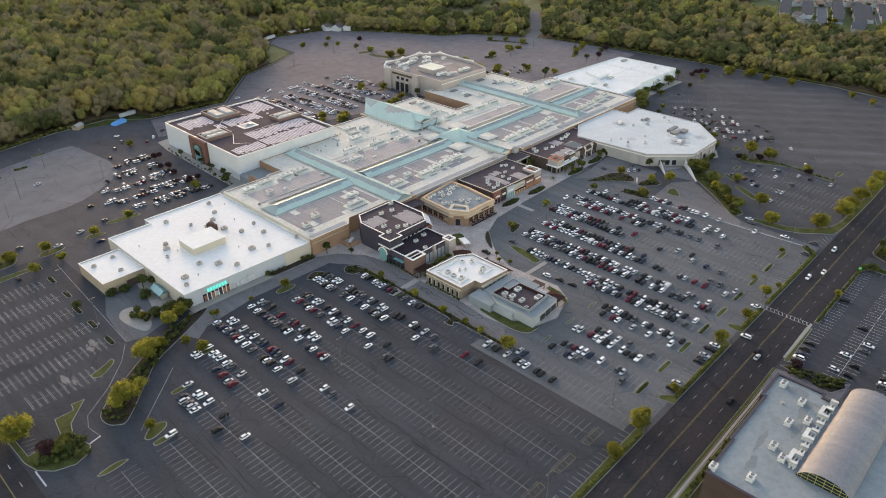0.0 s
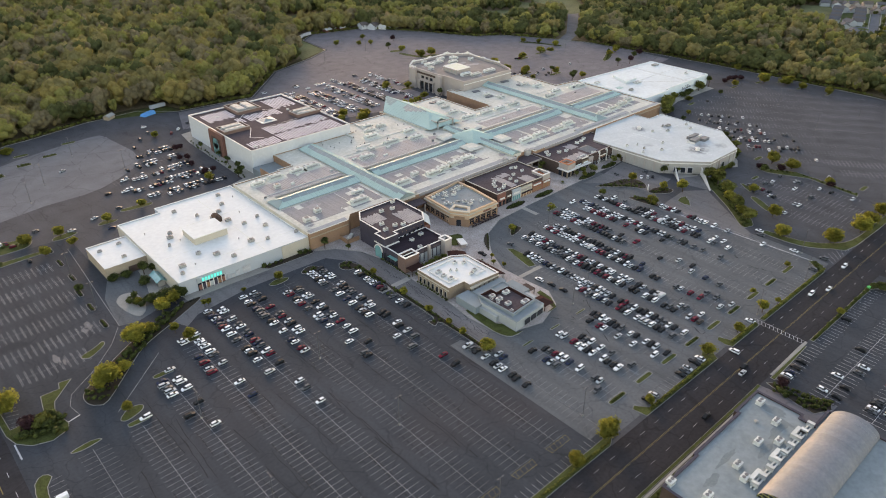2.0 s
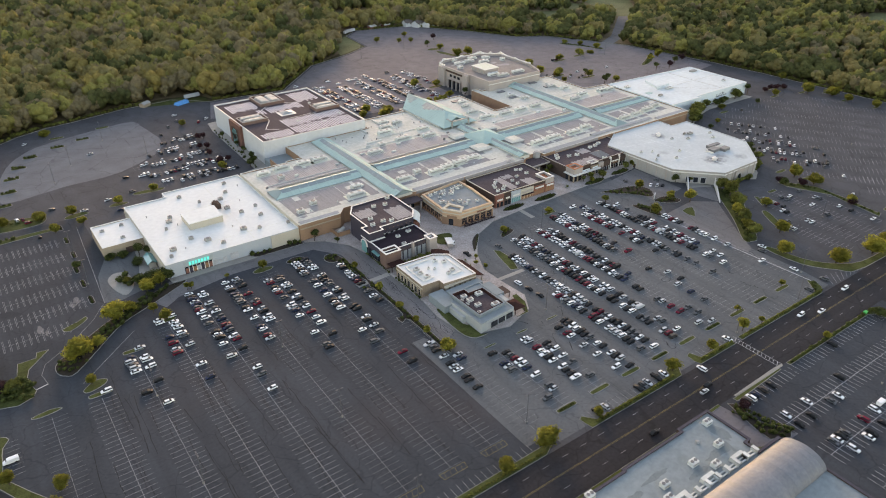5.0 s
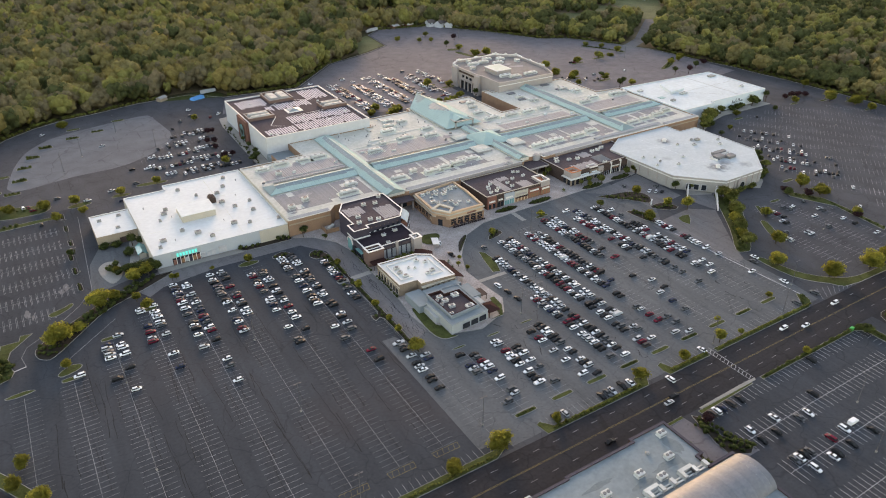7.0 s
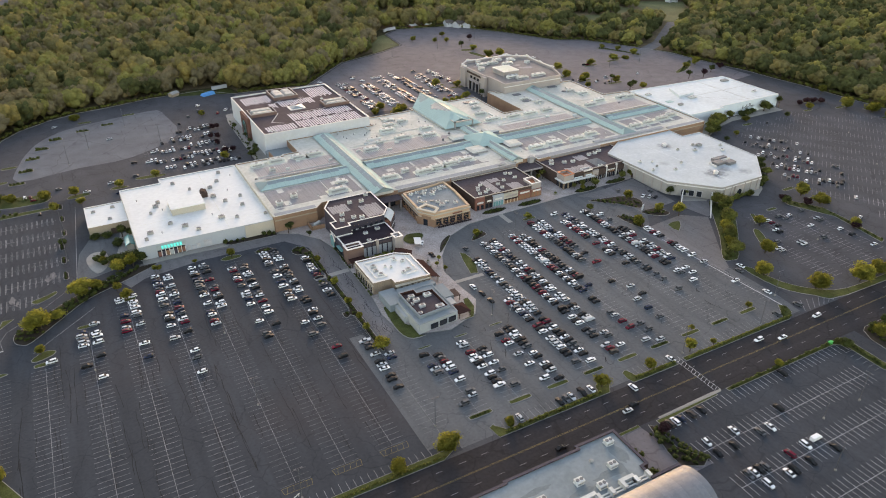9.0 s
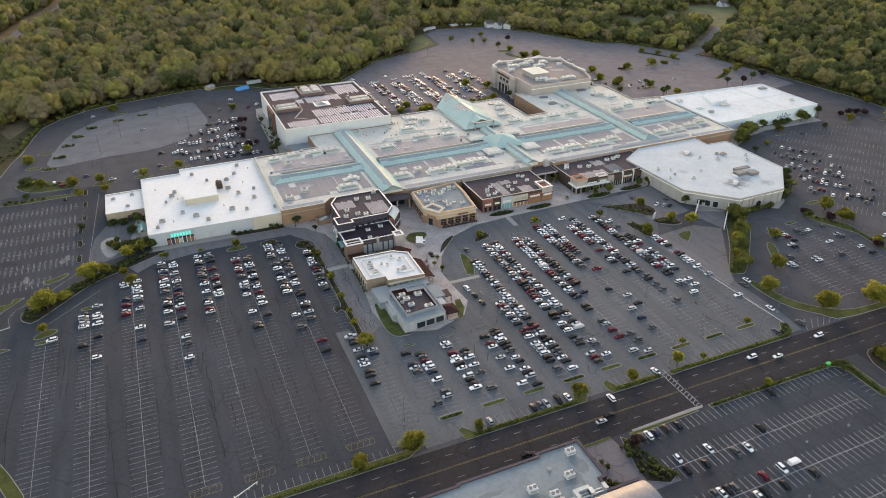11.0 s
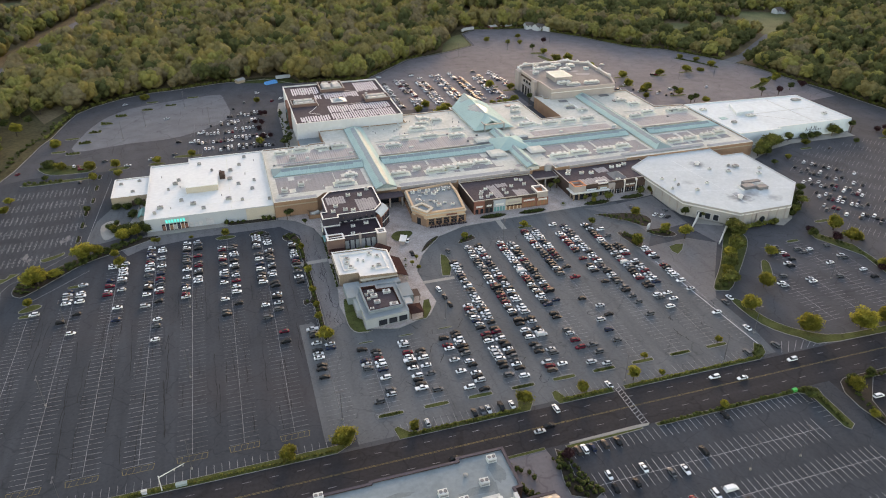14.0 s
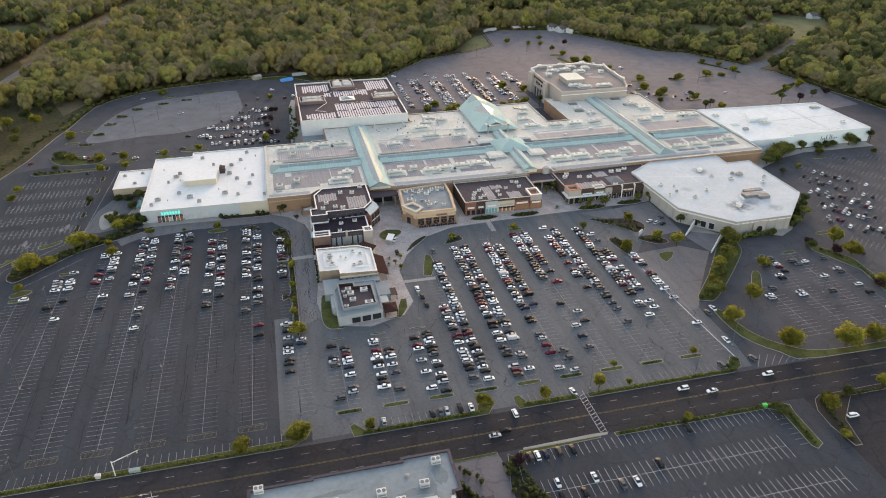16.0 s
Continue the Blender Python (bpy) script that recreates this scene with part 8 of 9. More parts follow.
hedge(along((457, 188), (480, 187), 1.5, 1.0) + along((436, 218), (446, 208), 1.4, 0.6), 1.8, "dark shrubs before the faceted store", 1.3, LEAF_MID)
hedge(along((179, 267), (186, 266), 1.4, 1.2), 1.0, "low shrubs on a row-end island")
hedge(along((66, 246), (108, 279), 2.2, 1.0) + along((70, 246), (118, 281), 2.4, 0.8), 1.7, "dark clipped shrubs under the trees")
hedge(along((198, 257), (203, 257), 1.2, 1.2) + along((199, 259.6), (202.4, 259), 1.2, 0.6) + along((200.6, 186.4), (204, 186.4), 1.1, 1.0) + along((204.4, 252), (204.9, 230), 1.1, 0.3) + along((204.9, 222), (204.8, 160), 2.0), 1.1, "low dark shrubs on the strip")
hedge(along((96, 83.2), (198, 83.2), 1.3), 0.85, "low green hedge along the road", mat=LEAF_MID)
hedge(along((226, 83.2), (272, 83.4), 1.2) + along((292, 83.4), (313, 83.6), 1.2) + along((322, 83.2), (388, 83.4), 1.2), 1.0, "low hedge along the road", mat=LEAF_MID)
hedge(along((386, 85), (392, 90), 1.2, 0.8), 1.3, "dark shrubs at the lot's corner")
hedge(along((322, 59.8), (392, 59.6), 1.5) + along((392.6, 55), (391.5, 38), 1.8) + along((278, 57), (283, 37), 1.8) + along((410, 58), (440, 58), 2) + along((407, 36), (410, 56), 1.8, 1.0), 1.2, "low hedge along the lot across the road")
for x, y, w in ((322.4, 247, 16), (348, 245.8, 17), (392, 245.0, 17), (418, 246.2, 16)):
    island([(x - w / 2 - 1, y), (x - w / 4, y - 2.6), (x + w / 4, y - 2.6), (x + w / 2 + 1, y), (x + w / 4, y + 2.4), (x - w / 4, y + 2.4)], "oval kerbed bed in front of the shops", MULCH, height=0.3)
    hedge(along((x - w / 2 + 1, y), (x + w / 2 - 1, y), 1.1) + along((x - w / 3, y - 1.3), (x + w / 3, y - 1.3), 1.2) + along((x - w / 3, y + 1.2), (x + w / 3, y + 1.2), 1.2), 1.0, "clipped dark hedge in an oval bed before the shops", 1.0)
hedge([(100, 303), (102, 300), (101, 296), (103, 304), (104, 298), (102.6, 293), (99, 299)], 2.3, "dark shrubs in a concrete planter apron", 1.0)
hedge(along((386, 229), (404, 210), 1.8, 1.2) + along((404, 200), (414, 195), 1.6, 1.0) + along((388, 203), (391, 193), 1.5, 0.6), 1.3, "dark shrub beds by the drive")
hedge(along((390, 226), (408, 222), 1.3, 1.6) + along((398, 219), (410, 213), 1.3, 1.6) + along((403, 199), (413, 199), 1.2, 1.6) + along((386, 202), (392, 196), 1.2, 0.9) + along((387, 190), (390, 200), 1.2, 0.8), 1.1, "low dark shrubs filling the beds", 0.8)
hedge(along((293, 222), (301, 226), 1.4, 0.8), 1.2, "dark shrubs at the row's end")
for k in (8, 11, 13, 15):
    hedge(along((ROW0 + PITCH * k - 3.6, 96.2), (ROW0 + PITCH * k + 3.6, 96.2), 1.1, 0.1), 0.8, "clipped dark shrubs on a row-end island", 0.8)
hedge(along((269.5, 218.5), (281.5, 231), 1.5, 0.3), 0.6, "low planting in the plaza drive")
hedge(along((216, 400), (217, 490), 3.5, 1.0), 1.0, "shrubs along the store's side wall")
hedge(along((218, 226), (218.2, 250), 1.6, 0.2) + along((217.8, 196), (218, 219), 1.6, 0.2), 0.9, "shrubs against the restaurant wall")
hedge(along((222, 224), (240, 224), 1.6, 0.9) + along((228, 228.5), (246, 229), 1.5, 0.6), 1.7, "leafy courtyard planting between the restaurants", 1.1, LEAF_MID)
hedge(along((493, 168), (502, 152), 2.6, 0.8) + along((502.5, 146), (498, 110), 2.6, 0.5), 1.1, "low shrubs on the long strip")
hedge(along((404, 136), (452, 184), 2.6, 2.0), 2.2, "dense green shrubs beside the ramp")
hedge(along((180, 56.4), (250, 57), 2.2, 0.8), 1.1, "dark shrubs along the building across the road")
hedge(along((256, 50), (262, 36), 1.6, 0.5) + along((274, 55), (284, 36), 2.0, 0.5), 1.4, "dark shrubs beside the lot entrance")
hedge(along((254.6, 52), (264, 36), 1.6, 1.0) + along((257, 56), (263, 50), 1.6, 1.2) + along((266, 36), (268, 33), 1.6, 1.0), 1.5, "dense dark shrubs at the building's corner", 1.1)
hedge(along((274.4, 50), (276.6, 56), 1.3, 0.6) + along((275, 46), (281, 37), 1.3, 1.0) + along((274, 42), (278, 36), 1.4, 0.8), 1.5, "dense dark shrubs beside the lot entrance", 1.0)


# ---- woods ----
def inside(poly, x, y):
    hit = np.zeros(x.shape, bool)
    for (ax, ay), (bx, by) in zip(poly, poly[1:] + poly[:1]):
        hit ^= ((ay > y) != (by > y)) & (x < (bx - ax) * (y - ay) / (by - ay + 1e-9) + ax)
    return hit


REGION = [(-60, 390), (-4, 418), (16, 460), (30, 512), (42, 540), (66, 562), (98, 578), (128, 584), (170, 594), (214, 597), (238, 590), (246, 570), (306, 562), (352, 610), (384, 628), (418, 650), (440, 706), (456, 738), (490, 736), (550, 720), (592, 658), (626, 596), (654, 580), (684, 522), (701, 489), (711, 425), (716, 393), (718, 363), (722, 331), (724, 299), (726, 267), (727, 238), (729, 181), (720, 112),
          (1300, 200), (1310, 320), (1180, 830), (830, 960), (340, 1330), (-260, 1200)]
structure("woodland_floor", flat(REGION[3:], -0.06), LITTER, "brown leaf litter under the woods", "woodland floor")
CLEAR = list(FIELDS) + [[(990, 335), (1015, 395), (1035, 420), (1075, 415), (1080, 380), (1035, 335)], [(918, 236), (912, 262), (950, 318), (985, 350), (1260, 430), (1300, 225), (1010, 196), (960, 208)], [(655, 480), (722, 512), (870, 634), (860, 652), (715, 536), (655, 510)], [(-76, 520), (-66, 640), (-46, 760), (-22, 890), (4, 1000), (30, 1080), (44, 1340), (84, 1340), (64, 1080), (46, 1000), (18, 880), (-8, 757), (-24, 640), (-34, 520)]]
gx, gy = np.meshgrid(np.arange(-260, 1310, 10.0), np.arange(100, 1330, 10.0))
px = (gx + rng.uniform(-4.6, 4.6, gx.shape)).ravel()
py = (gy + rng.uniform(-4.6, 4.6, gy.shape)).ravel()
ok = inside(REGION, px, py)
for poly in CLEAR:
    ok &= ~inside(poly, px, py)
ok &= ~((px < 52) & (px > -70) & (py < 545) & (rng.uniform(size=px.shape) < 0.9))
px, py = list(px[ok]), list(py[ok])
for (ax, ay), (bx, by) in zip(LOT[7:34], LOT[8:35]):
    d = Vector((bx - ax, by - ay))
    n_ = Vector((-d.y, d.x)).normalized()
    for i in range(int(d.length / 7.5)):
        x, y = ax + d.x * i * 7.5 / d.length + n_.x * 7.5, ay + d.y * i * 7.5 / d.length + n_.y * 7.5
        if not (405 < x < 470 and y > 610) and not (655 < x < 700 and 478 < y < 520) and not (190 < x < 245):
            px.append(x + rng.uniform(-1.5, 1.5))
            py.append(y + rng.uniform(-1.5, 1.5))
px, py = np.array(px), np.array(py)


def wood_crown(lobes, leaves, leaf):
    """A broadleaf crown from the ground up, of unit size: rounded lobes, fuller above, with leaf tufts lying on them."""
    vs, fs, mids, o = [], [], [], 0
    for i in range(lobes):
        a, up = i * 2.4 + rng.uniform(-0.5, 0.5), -0.35 + 1.15 * (i + 0.5) / lobes
        wide = 0.56 * math.sqrt(max(0.05, 1 - max(0.0, up) ** 2 * 1.1))
        c = np.array([math.cos(a) * wide, math.sin(a) * wide, up * 0.72]) if i else np.array([0, 0, 0.0])
        r = rng.uniform(0.27, 0.44) if i else 0.62
        v = CORE_V * r * (1 + 0.13 * rng.normal(size=(len(CORE_V), 1))) * np.array([1, 1, 1.0 if i else 1.2]) + c
        vs.append(v)
        fs.append(CORE_F + o)
        o += len(v)
        mids.append((c, r))
    which = rng.integers(0, lobes, leaves)
    d = rng.normal(size=(leaves, 3))
    d[:, 2] = np.abs(d[:, 2]) * 0.9 - 0.2
    d /= np.linalg.norm(d, axis=1)[:, None]
    p = np.array([mids[k][0] for k in which]) + d * (np.array([mids[k][1] for k in which]) * rng.uniform(0.92, 1.25, leaves))[:, None]
    t = rng.normal(size=(leaves, 3, 3)) * leaf
    t -= 0.75 * (t * d[:, None, :]).sum(2)[:, :, None] * d[:, None, :]
    vs.append((p[:, None, :] + t).reshape(-1, 3))
    fs.append(np.arange(leaves * 3).reshape(-1, 3) + o)
    return np.vstack(vs), np.vstack(fs)


NEAR_CROWNS = [wood_crown(9, 330, 0.058) for _ in range(10)]
FAR_CROWNS = [wood_crown(5, 60, 0.1) for _ in range(10)]


def wood_leaf(name, color, tint, shine=0.45):
    """Leaves seen from far off: broad stands, mottled tufts, and fine relief."""
    m = material(name, color, 0.85, spread=0.22, scale=0.02, fine=0.4, tint=tint, island_random=0.06, spec=0.05, translucent=shine)
    n, l = m.node_tree.nodes, m.node_tree.links
    co, tuft, bp = n.new("ShaderNodeTexCoord"), n.new("ShaderNodeTexNoise"), n.new("ShaderNodeBump")
    tuft.inputs["Scale"].default_value, tuft.inputs["Detail"].default_value = 0.8, 4.0
    bp.inputs["Strength"].default_value, bp.inputs["Distance"].default_value = 0.8, 1.8
    l.new(co.outputs["Object"], tuft.inputs["Vector"])
    l.new(tuft.outputs["Fac"], bp.inputs["Height"])
    l.new(bp.outputs[0], n["Principled BSDF"].inputs["Normal"])
    return m


SPECIES = ((wood_leaf("olive_wood_leaves", (0.212, 0.19, 0.08), (0.265, 0.23, 0.098)), "olive-green spring woodland"),
           (wood_leaf("yellow_green_wood_leaves", (0.235, 0.236, 0.072), (0.295, 0.28, 0.094)), "fresh yellow-green trees in the woods"),
           (wood_leaf("deep_green_wood_leaves", (0.088, 0.104, 0.042), (0.125, 0.138, 0.054)), "deep green trees in the woods"),
           (wood_leaf("bare_spring_crowns", (0.205, 0.172, 0.098), (0.25, 0.21, 0.118), 0.4), "grey-brown trees just coming into leaf"),
           (wood_leaf("glow_tinted_wood_leaves", (0.27, 0.225, 0.08), (0.32, 0.262, 0.095)), "trees in the woods tinted golden for the sun's glow"))
# Western mix is paler and golden for the sun's glow; eastern mix darker.
east = px > 560 + rng.uniform(-40, 40, px.shape)
stand = np.sin(px * 0.021 + 1.3) + np.sin(py * 0.027 + px * 0.011) + np.sin((px + py) * 0.047)
chance = np.where(east[:, None], np.array([0.24, 0.2, 0.48, 0.08, 0.0]), np.array([0.34, 0.22, 0.14, 0.2, 0.1])) * np.exp(np.outer(stand, (0.1, 0.3, -0.3, -0.25, 0.35)))
chance = np.cumsum(chance / chance.sum(1)[:, None], 1)
kind_of = (rng.uniform(size=px.shape)[:, None] > chance).sum(1).clip(0, 4)
for k, (mat, label) in enumerate(SPECIES):
    vs, fs, o = [], [], 0
    for x, y in zip(px[kind_of == k], py[kind_of == k]):
        v, f = (NEAR_CROWNS if y < 720 and x < 760 else FAR_CROWNS)[rng.integers(10)]
        big = rng.uniform()
        r, h = (rng.uniform(8.5, 12), rng.uniform(20, 27)) if big < 0.22 else (rng.uniform(5.8, 8.4), rng.uniform(15, 21)) if big < 0.74 else (rng.uniform(3.8, 5.4), rng.uniform(8, 14))
        if x > 560:
            r, h = r * 0.92, h * 0.82
        r *= 1.1
        a = rng.uniform(0, 6.28)
        ca, sa = math.cos(a), math.sin(a)
        vs.append(np.column_stack(((v[:, 0] * ca - v[:, 1] * sa) * r + x, (v[:, 0] * sa + v[:, 1] * ca) * r + y, v[:, 2] * h * 0.52 + h * 0.46)))
        fs.append(f + o)
        o += len(v)
    tagged(new("forest", fast_mesh("forest", np.vstack(vs), np.vstack(fs), mat)), label, "forest", kind="stuff")

# undergrowth along the edge of the woods
THICKET = [clump(2, 60, 0.5, 0.13, 0.15, base=(CORE_V, CORE_F)) for _ in range(4)]
vs, fs, o = [], [], 0
for (ax, ay), (bx, by) in zip(LOT[5:34], LOT[6:35]):
    d = Vector((bx - ax, by - ay))
    n_ = Vector((-d.y, d.x)).normalized()
    for i in range(int(d.length / 2.4)):
        k = rng.uniform(1.6, 4.5)
        x, y = ax + d.x * i * 2.4 / d.length + n_.x * k, ay + d.y * i * 2.4 / d.length + n_.y * k
        if (385 < x < 470 and y > 610) or (655 < x < 700 and 478 < y < 520) or (190 < x < 245):
            continue
        v, f = THICKET[rng.integers(4)]
        r = rng.uniform(1.2, 2.8)
        vs.append(v * np.array([r, r, r * 1.1]) + np.array([x, y, r * 0.5]))
        fs.append(f + o)
        o += len(v)
tagged(new("undergrowth", fast_mesh("undergrowth", np.vstack(vs), np.vstack(fs), LEAF_MID)), "olive scrub along the edge of the woods", "undergrowth", kind="stuff")

# ---- light poles ----
pole = thing("lamp_post", "tall grey steel parking lot lamp post", "lamp post", "lamp posts", at=pose(145.4, 143.8, 0))
part("base", Geo().cyl(0, 0, -0.05, 0.8, 0.4, n=10), CONCRETE, pole)
part("mast", Geo().cyl(0, 0, 0.8, 14.6, 0.14, 0.09, 8), STEEL, pole)
part("arm", Geo().box(-1.1, -0.05, 14.5, 1.1, 0.05, 14.62), STEEL, pole)
for s in (-1, 1):
    part("lamp_head", Geo().box(s * 1.1 - 0.45, -0.25, 14.42, s * 1.1 + 0.45, 0.25, 14.62), STEEL, pole)
for x, y in ((145, 199.4), (89.3, 142.6), (89.3, 199), (146, 90), (104, 84), (203, 99), (272.4, 152), (321.3, 86.6), (369.2, 85), (372, 182), (316.5, 215), (262, 152), (466, 127), (362, 29.5), (85.3, 345), (85.3, 307), (396, 99), (110, 480), (140, 520), (95, 455), (160, 470), (360, 600), (420, 610), (480, 620), (540, 640), (600, 470), (640, 470), (580, 330 - 90), (640, 230), (660, 170), (600, 180), (340, 29.5), (320, 10)):
    copy_thing(pole, pose(x, y, 0, 0, 0, random.choice((0, 90))))

# ---- street furniture and odds and ends ----
mast = thing("traffic_signal", "galvanised mast-arm traffic signal on the verge", "traffic light", at=pose(136, 82.6, 0))
part("pole", Geo().cyl(0, 0, 0, 7.4, 0.22, 0.16, 10), UNIT, mast)
part("arm", Geo().add([(0, 0, 6.6), (0, 0, 6.9), (8.5, 3.6, 7.4), (8.5, 3.6, 7.2), (0.15, -0.2, 6.6), (0.15, -0.2, 6.9), (8.6, 3.5, 7.4), (8.6, 3.5, 7.2)], [(0, 1, 2, 3), (7, 6, 5, 4), (1, 5, 6, 2), (3, 7, 4, 0)]), UNIT, mast)
for f in (0.6, 0.95):
    part("signal_head", Geo().box(8.5 * f - 0.2, 3.6 * f - 0.2, 6.2, 8.5 * f + 0.2, 3.6 * f + 0.2, 7.2), UNIT_DARK, mast)
box = thing("utility_box", "white utility box on the grass verge", "utility box", at=pose(130.2, 83.0, 0.17))
part("body", Geo().box(-0.9, -0.5, 0, 0.9, 0.5, 1.5), WALL_WHITE, box)
part("lid", Geo().box(-1.0, -0.6, 1.5, 1.0, 0.6, 1.6), UNIT, box)
box = thing("utility_box", "long pale green utility cabinet on the verge", "utility box", at=pose(142.6, 83.1, 0.17))
part("body", Geo().box(-1.9, -0.6, 0, 1.9, 0.6, 1.1), TEAL_DARK, box)
part("lid", Geo().box(-2.0, -0.7, 1.1, 2.0, 0.7, 1.2), TEAL_DARK, box)
GREEN = material("bright_green_paint", (0.03, 0.42, 0.1), 0.5, spread=0.1, scale=0.5)
box = thing("utility_box", "bright green box beside the hedge", "utility box", at=pose(385, 59.7, 0.17))
part("body", Geo().box(-1.0, -0.6, 0, 1.0, 0.6, 1.4), GREEN, box)
part("lid", Geo().box(-1.05, -0.65, 1.4, 1.05, 0.65, 1.5), GREEN, box)
board = thing("sign_board", "pale free-standing sign board by the shrub bed", "sign", at=pose(404.5, 204.6, 0.0, 0, 0, 35))
part("panel", Geo().box(-1.8, -0.3, 0.4, 1.8, 0.3, 3.2), WALL_WHITE, board)
part("plinth", Geo().box(-2.0, -0.45, 0, 2.0, 0.45, 0.4), CONCRETE, board)
for x in (150, 152.4):
    post = thing("traffic_pole", "short yellow and white crossing post by the road", "post", at=pose(x, 60.2 if x > 151 else 69.2, 0))
    part("pole", Geo().cyl(0, 0, 0, 3.2, 0.09, n=8), PAINT_BRIGHT, post)
    part("button_box", Geo().box(-0.2, -0.2, 2.6, 0.2, 0.2, 3.3), YELLOW, post)
car(34.9, 193.6, 180, "van", "white", label="parked beside a grass verge")
# loading ramp walls
for a, b, h0, h1 in (((429.5, 197.2), (441.6, 208.2), 1.2, 4.6), ((433.0, 176.1), (453.6, 195.4), 1.0, 5.4)):
    d = Vector((b[0] - a[0], b[1] - a[1])).normalized()
    n = Vector((-d.y, d.x)) * 0.3
    q = [(a[0] - n.x, a[1] - n.y), (b[0] - n.x, b[1] - n.y), (b[0] + n.x, b[1] + n.y), (a[0] + n.x, a[1] + n.y)]
    hs = (h0, h1, h1, h0)
    w = tagged(part("ramp_wall", Geo().add([(*p, 0) for p in q] + [(*p, h) for p, h in zip(q, hs)], [(0, 1, 5, 4), (1, 2, 6, 5), (2, 3, 7, 6), (3, 0, 4, 7), (4, 5, 6, 7)]), TRIM), "pale concrete wall beside the loading ramp", "wall", kind="structure")
bays(facet_store, "dock_door", (439.4, 208.8), (449.2, 198.5), 3, 1.0, 4.6, DARKGLASS, 0.62, 0.1, "dark loading dock door")
bays(facet_store, "dock_frame", (439.4, 208.8), (449.2, 198.5), 3, 0.8, 5.0, PAINT_BRIGHT, 0.78, 0.05)
bays(facet_store, "wall_pier", (456.6, 190.7), (492.6, 191.1), 6, 0.1, 8.2, WALL_STONE, 0.12, 0.25)
bays(facet_store, "wall_pier", (430.5, 270.0), (433.4, 215.6), 7, 0.1, 7.4, WALL_STONE, 0.12, 0.25)
bays(facet_store, "side_door", (431, 262), (432.2, 240), 2, 0.1, 3.2, WALL_BROWN, 0.16, 0.15)
bays(facet_store, "sign_strokes", (496.5, 194.8), (506, 204.6), 9, 5.4, 6.2, WALL_BROWN, 0.5, 0.12)
part("entrance_arch", Geo().cyl(0, 0, 0, 0.45, 3.0, n=24), WALL_PALE, facet_store, "round stone arch over the entrance", at=pose(471.9, 190.0, 3.4, 90, 0, 0))
part("arch_glass", Geo().cyl(0, 0, 0, 0.52, 2.0, n=24), DARKGLASS, facet_store, "dark arched window", at=pose(471.9, 190.0, 3.4, 90, 0, 0))
part("portal_arch", Geo().cyl(0, 0, 0, 0.5, 3.6, n=24), WALL_STONE, facet_store, "stone arch of the mall entrance", at=pose(431.4, 262, 3.4, 90, 0, 93))
# items at the far edges of the lots
tarp = thing("covered_stack", "blue tarpaulin over a low stack of goods", "stack", at=pose(218, 574, 0, 0, 0, 20))
part("sheet", Geo().add([(-6, -3, 0), (6, -3, 0), (6, 3, 0), (-6, 3, 0), (-5, -2.2, 2.2), (5.4, -2.4, 2.8), (5, 2.2, 2.4), (-5.2, 2.4, 1.8)], [(0, 1, 5, 4), (1, 2, 6, 5), (2, 3, 7, 6), (3, 0, 4, 7), (4, 5, 6, 7)]), TARP, tarp)
hut = thing("hut", "small weathered hut at the edge of the woods", "hut", at=pose(190, 585.5, 0, 0, 0, 35))
part("wall", Geo().box(-4, -2.6, 0, 4, 2.6, 2.8), WALL_TAN, hut)
for g in gable("x", -4.4, 4.4, 0, 3.0, 2.8, 4.4):
    part("roof", g, UNIT_DARK, hut)
trailer = thing("box_trailer", "pale blue-white box trailer at the woods' edge", "trailer", at=pose(231, 585, 0, 0, 0, 8))
part("box", Geo().box(-7, -1.3, 1.1, 7, 1.3, 3.9), WALL_BLUE, trailer)
part("axle", Geo().box(-5.5, -1.2, 0, -3.5, 1.2, 1.0).box(4, -1.2, 0, 5, 1.2, 1.1), TYRE, trailer)
truck = thing("lorry", "white articulated lorry parked in the back lot", "lorry", at=pose(470, 727, 0, 0, 0, 18))
part("trailer", Geo().box(-6, -1.3, 1.1, 9, 1.3, 4.1), PAINT_BRIGHT, truck)
part("cab", Geo().box(-9.2, -1.25, 0.5, -6.4, 1.25, 3.3), PAINT_BRIGHT, truck)
part("wheels", Geo().box(5, -1.2, 0, 8, 1.2, 1.1).box(-8.6, -1.2, 0, -5.5, 1.2, 1.0), TYRE, truck)
for x, y, a, lx in ((508, 733, 10, 16), (526, 731, 8, 14)):
    tent = thing("marquee", "long low grey shed at the back lot's edge", "shed", at=pose(x, y, 0, 0, 0, a))
    part("wall", Geo().box(-lx / 2, -3.4, 0, lx / 2, 3.4, 2.6), WALL_REDBRICK, tent)
    for g in gable("x", -lx / 2 - 0.3, lx / 2 + 0.3, 0, 3.8, 2.6, 4.2):
        part("roof", g, WALL_WHITE, tent)


# ---- houses beyond the woods ----
HOUSE_WALLS = (WALL_GREY, WALL_WHITE, WALL_CREAM, WALL_STONE)
HOUSE_ROOFS = (material("grey_shingle", (0.1, 0.1, 0.108), 0.9, spread=0.2, scale=0.4), material("brown_shingle", (0.115, 0.1, 0.092), 0.9, spread=0.2, scale=0.4))
LAWN = material("estate_lawn", (0.06, 0.08, 0.028), 0.95, spread=0.35, scale=0.05, fine=0.4, tint=(0.085, 0.105, 0.04), spec=0.1)


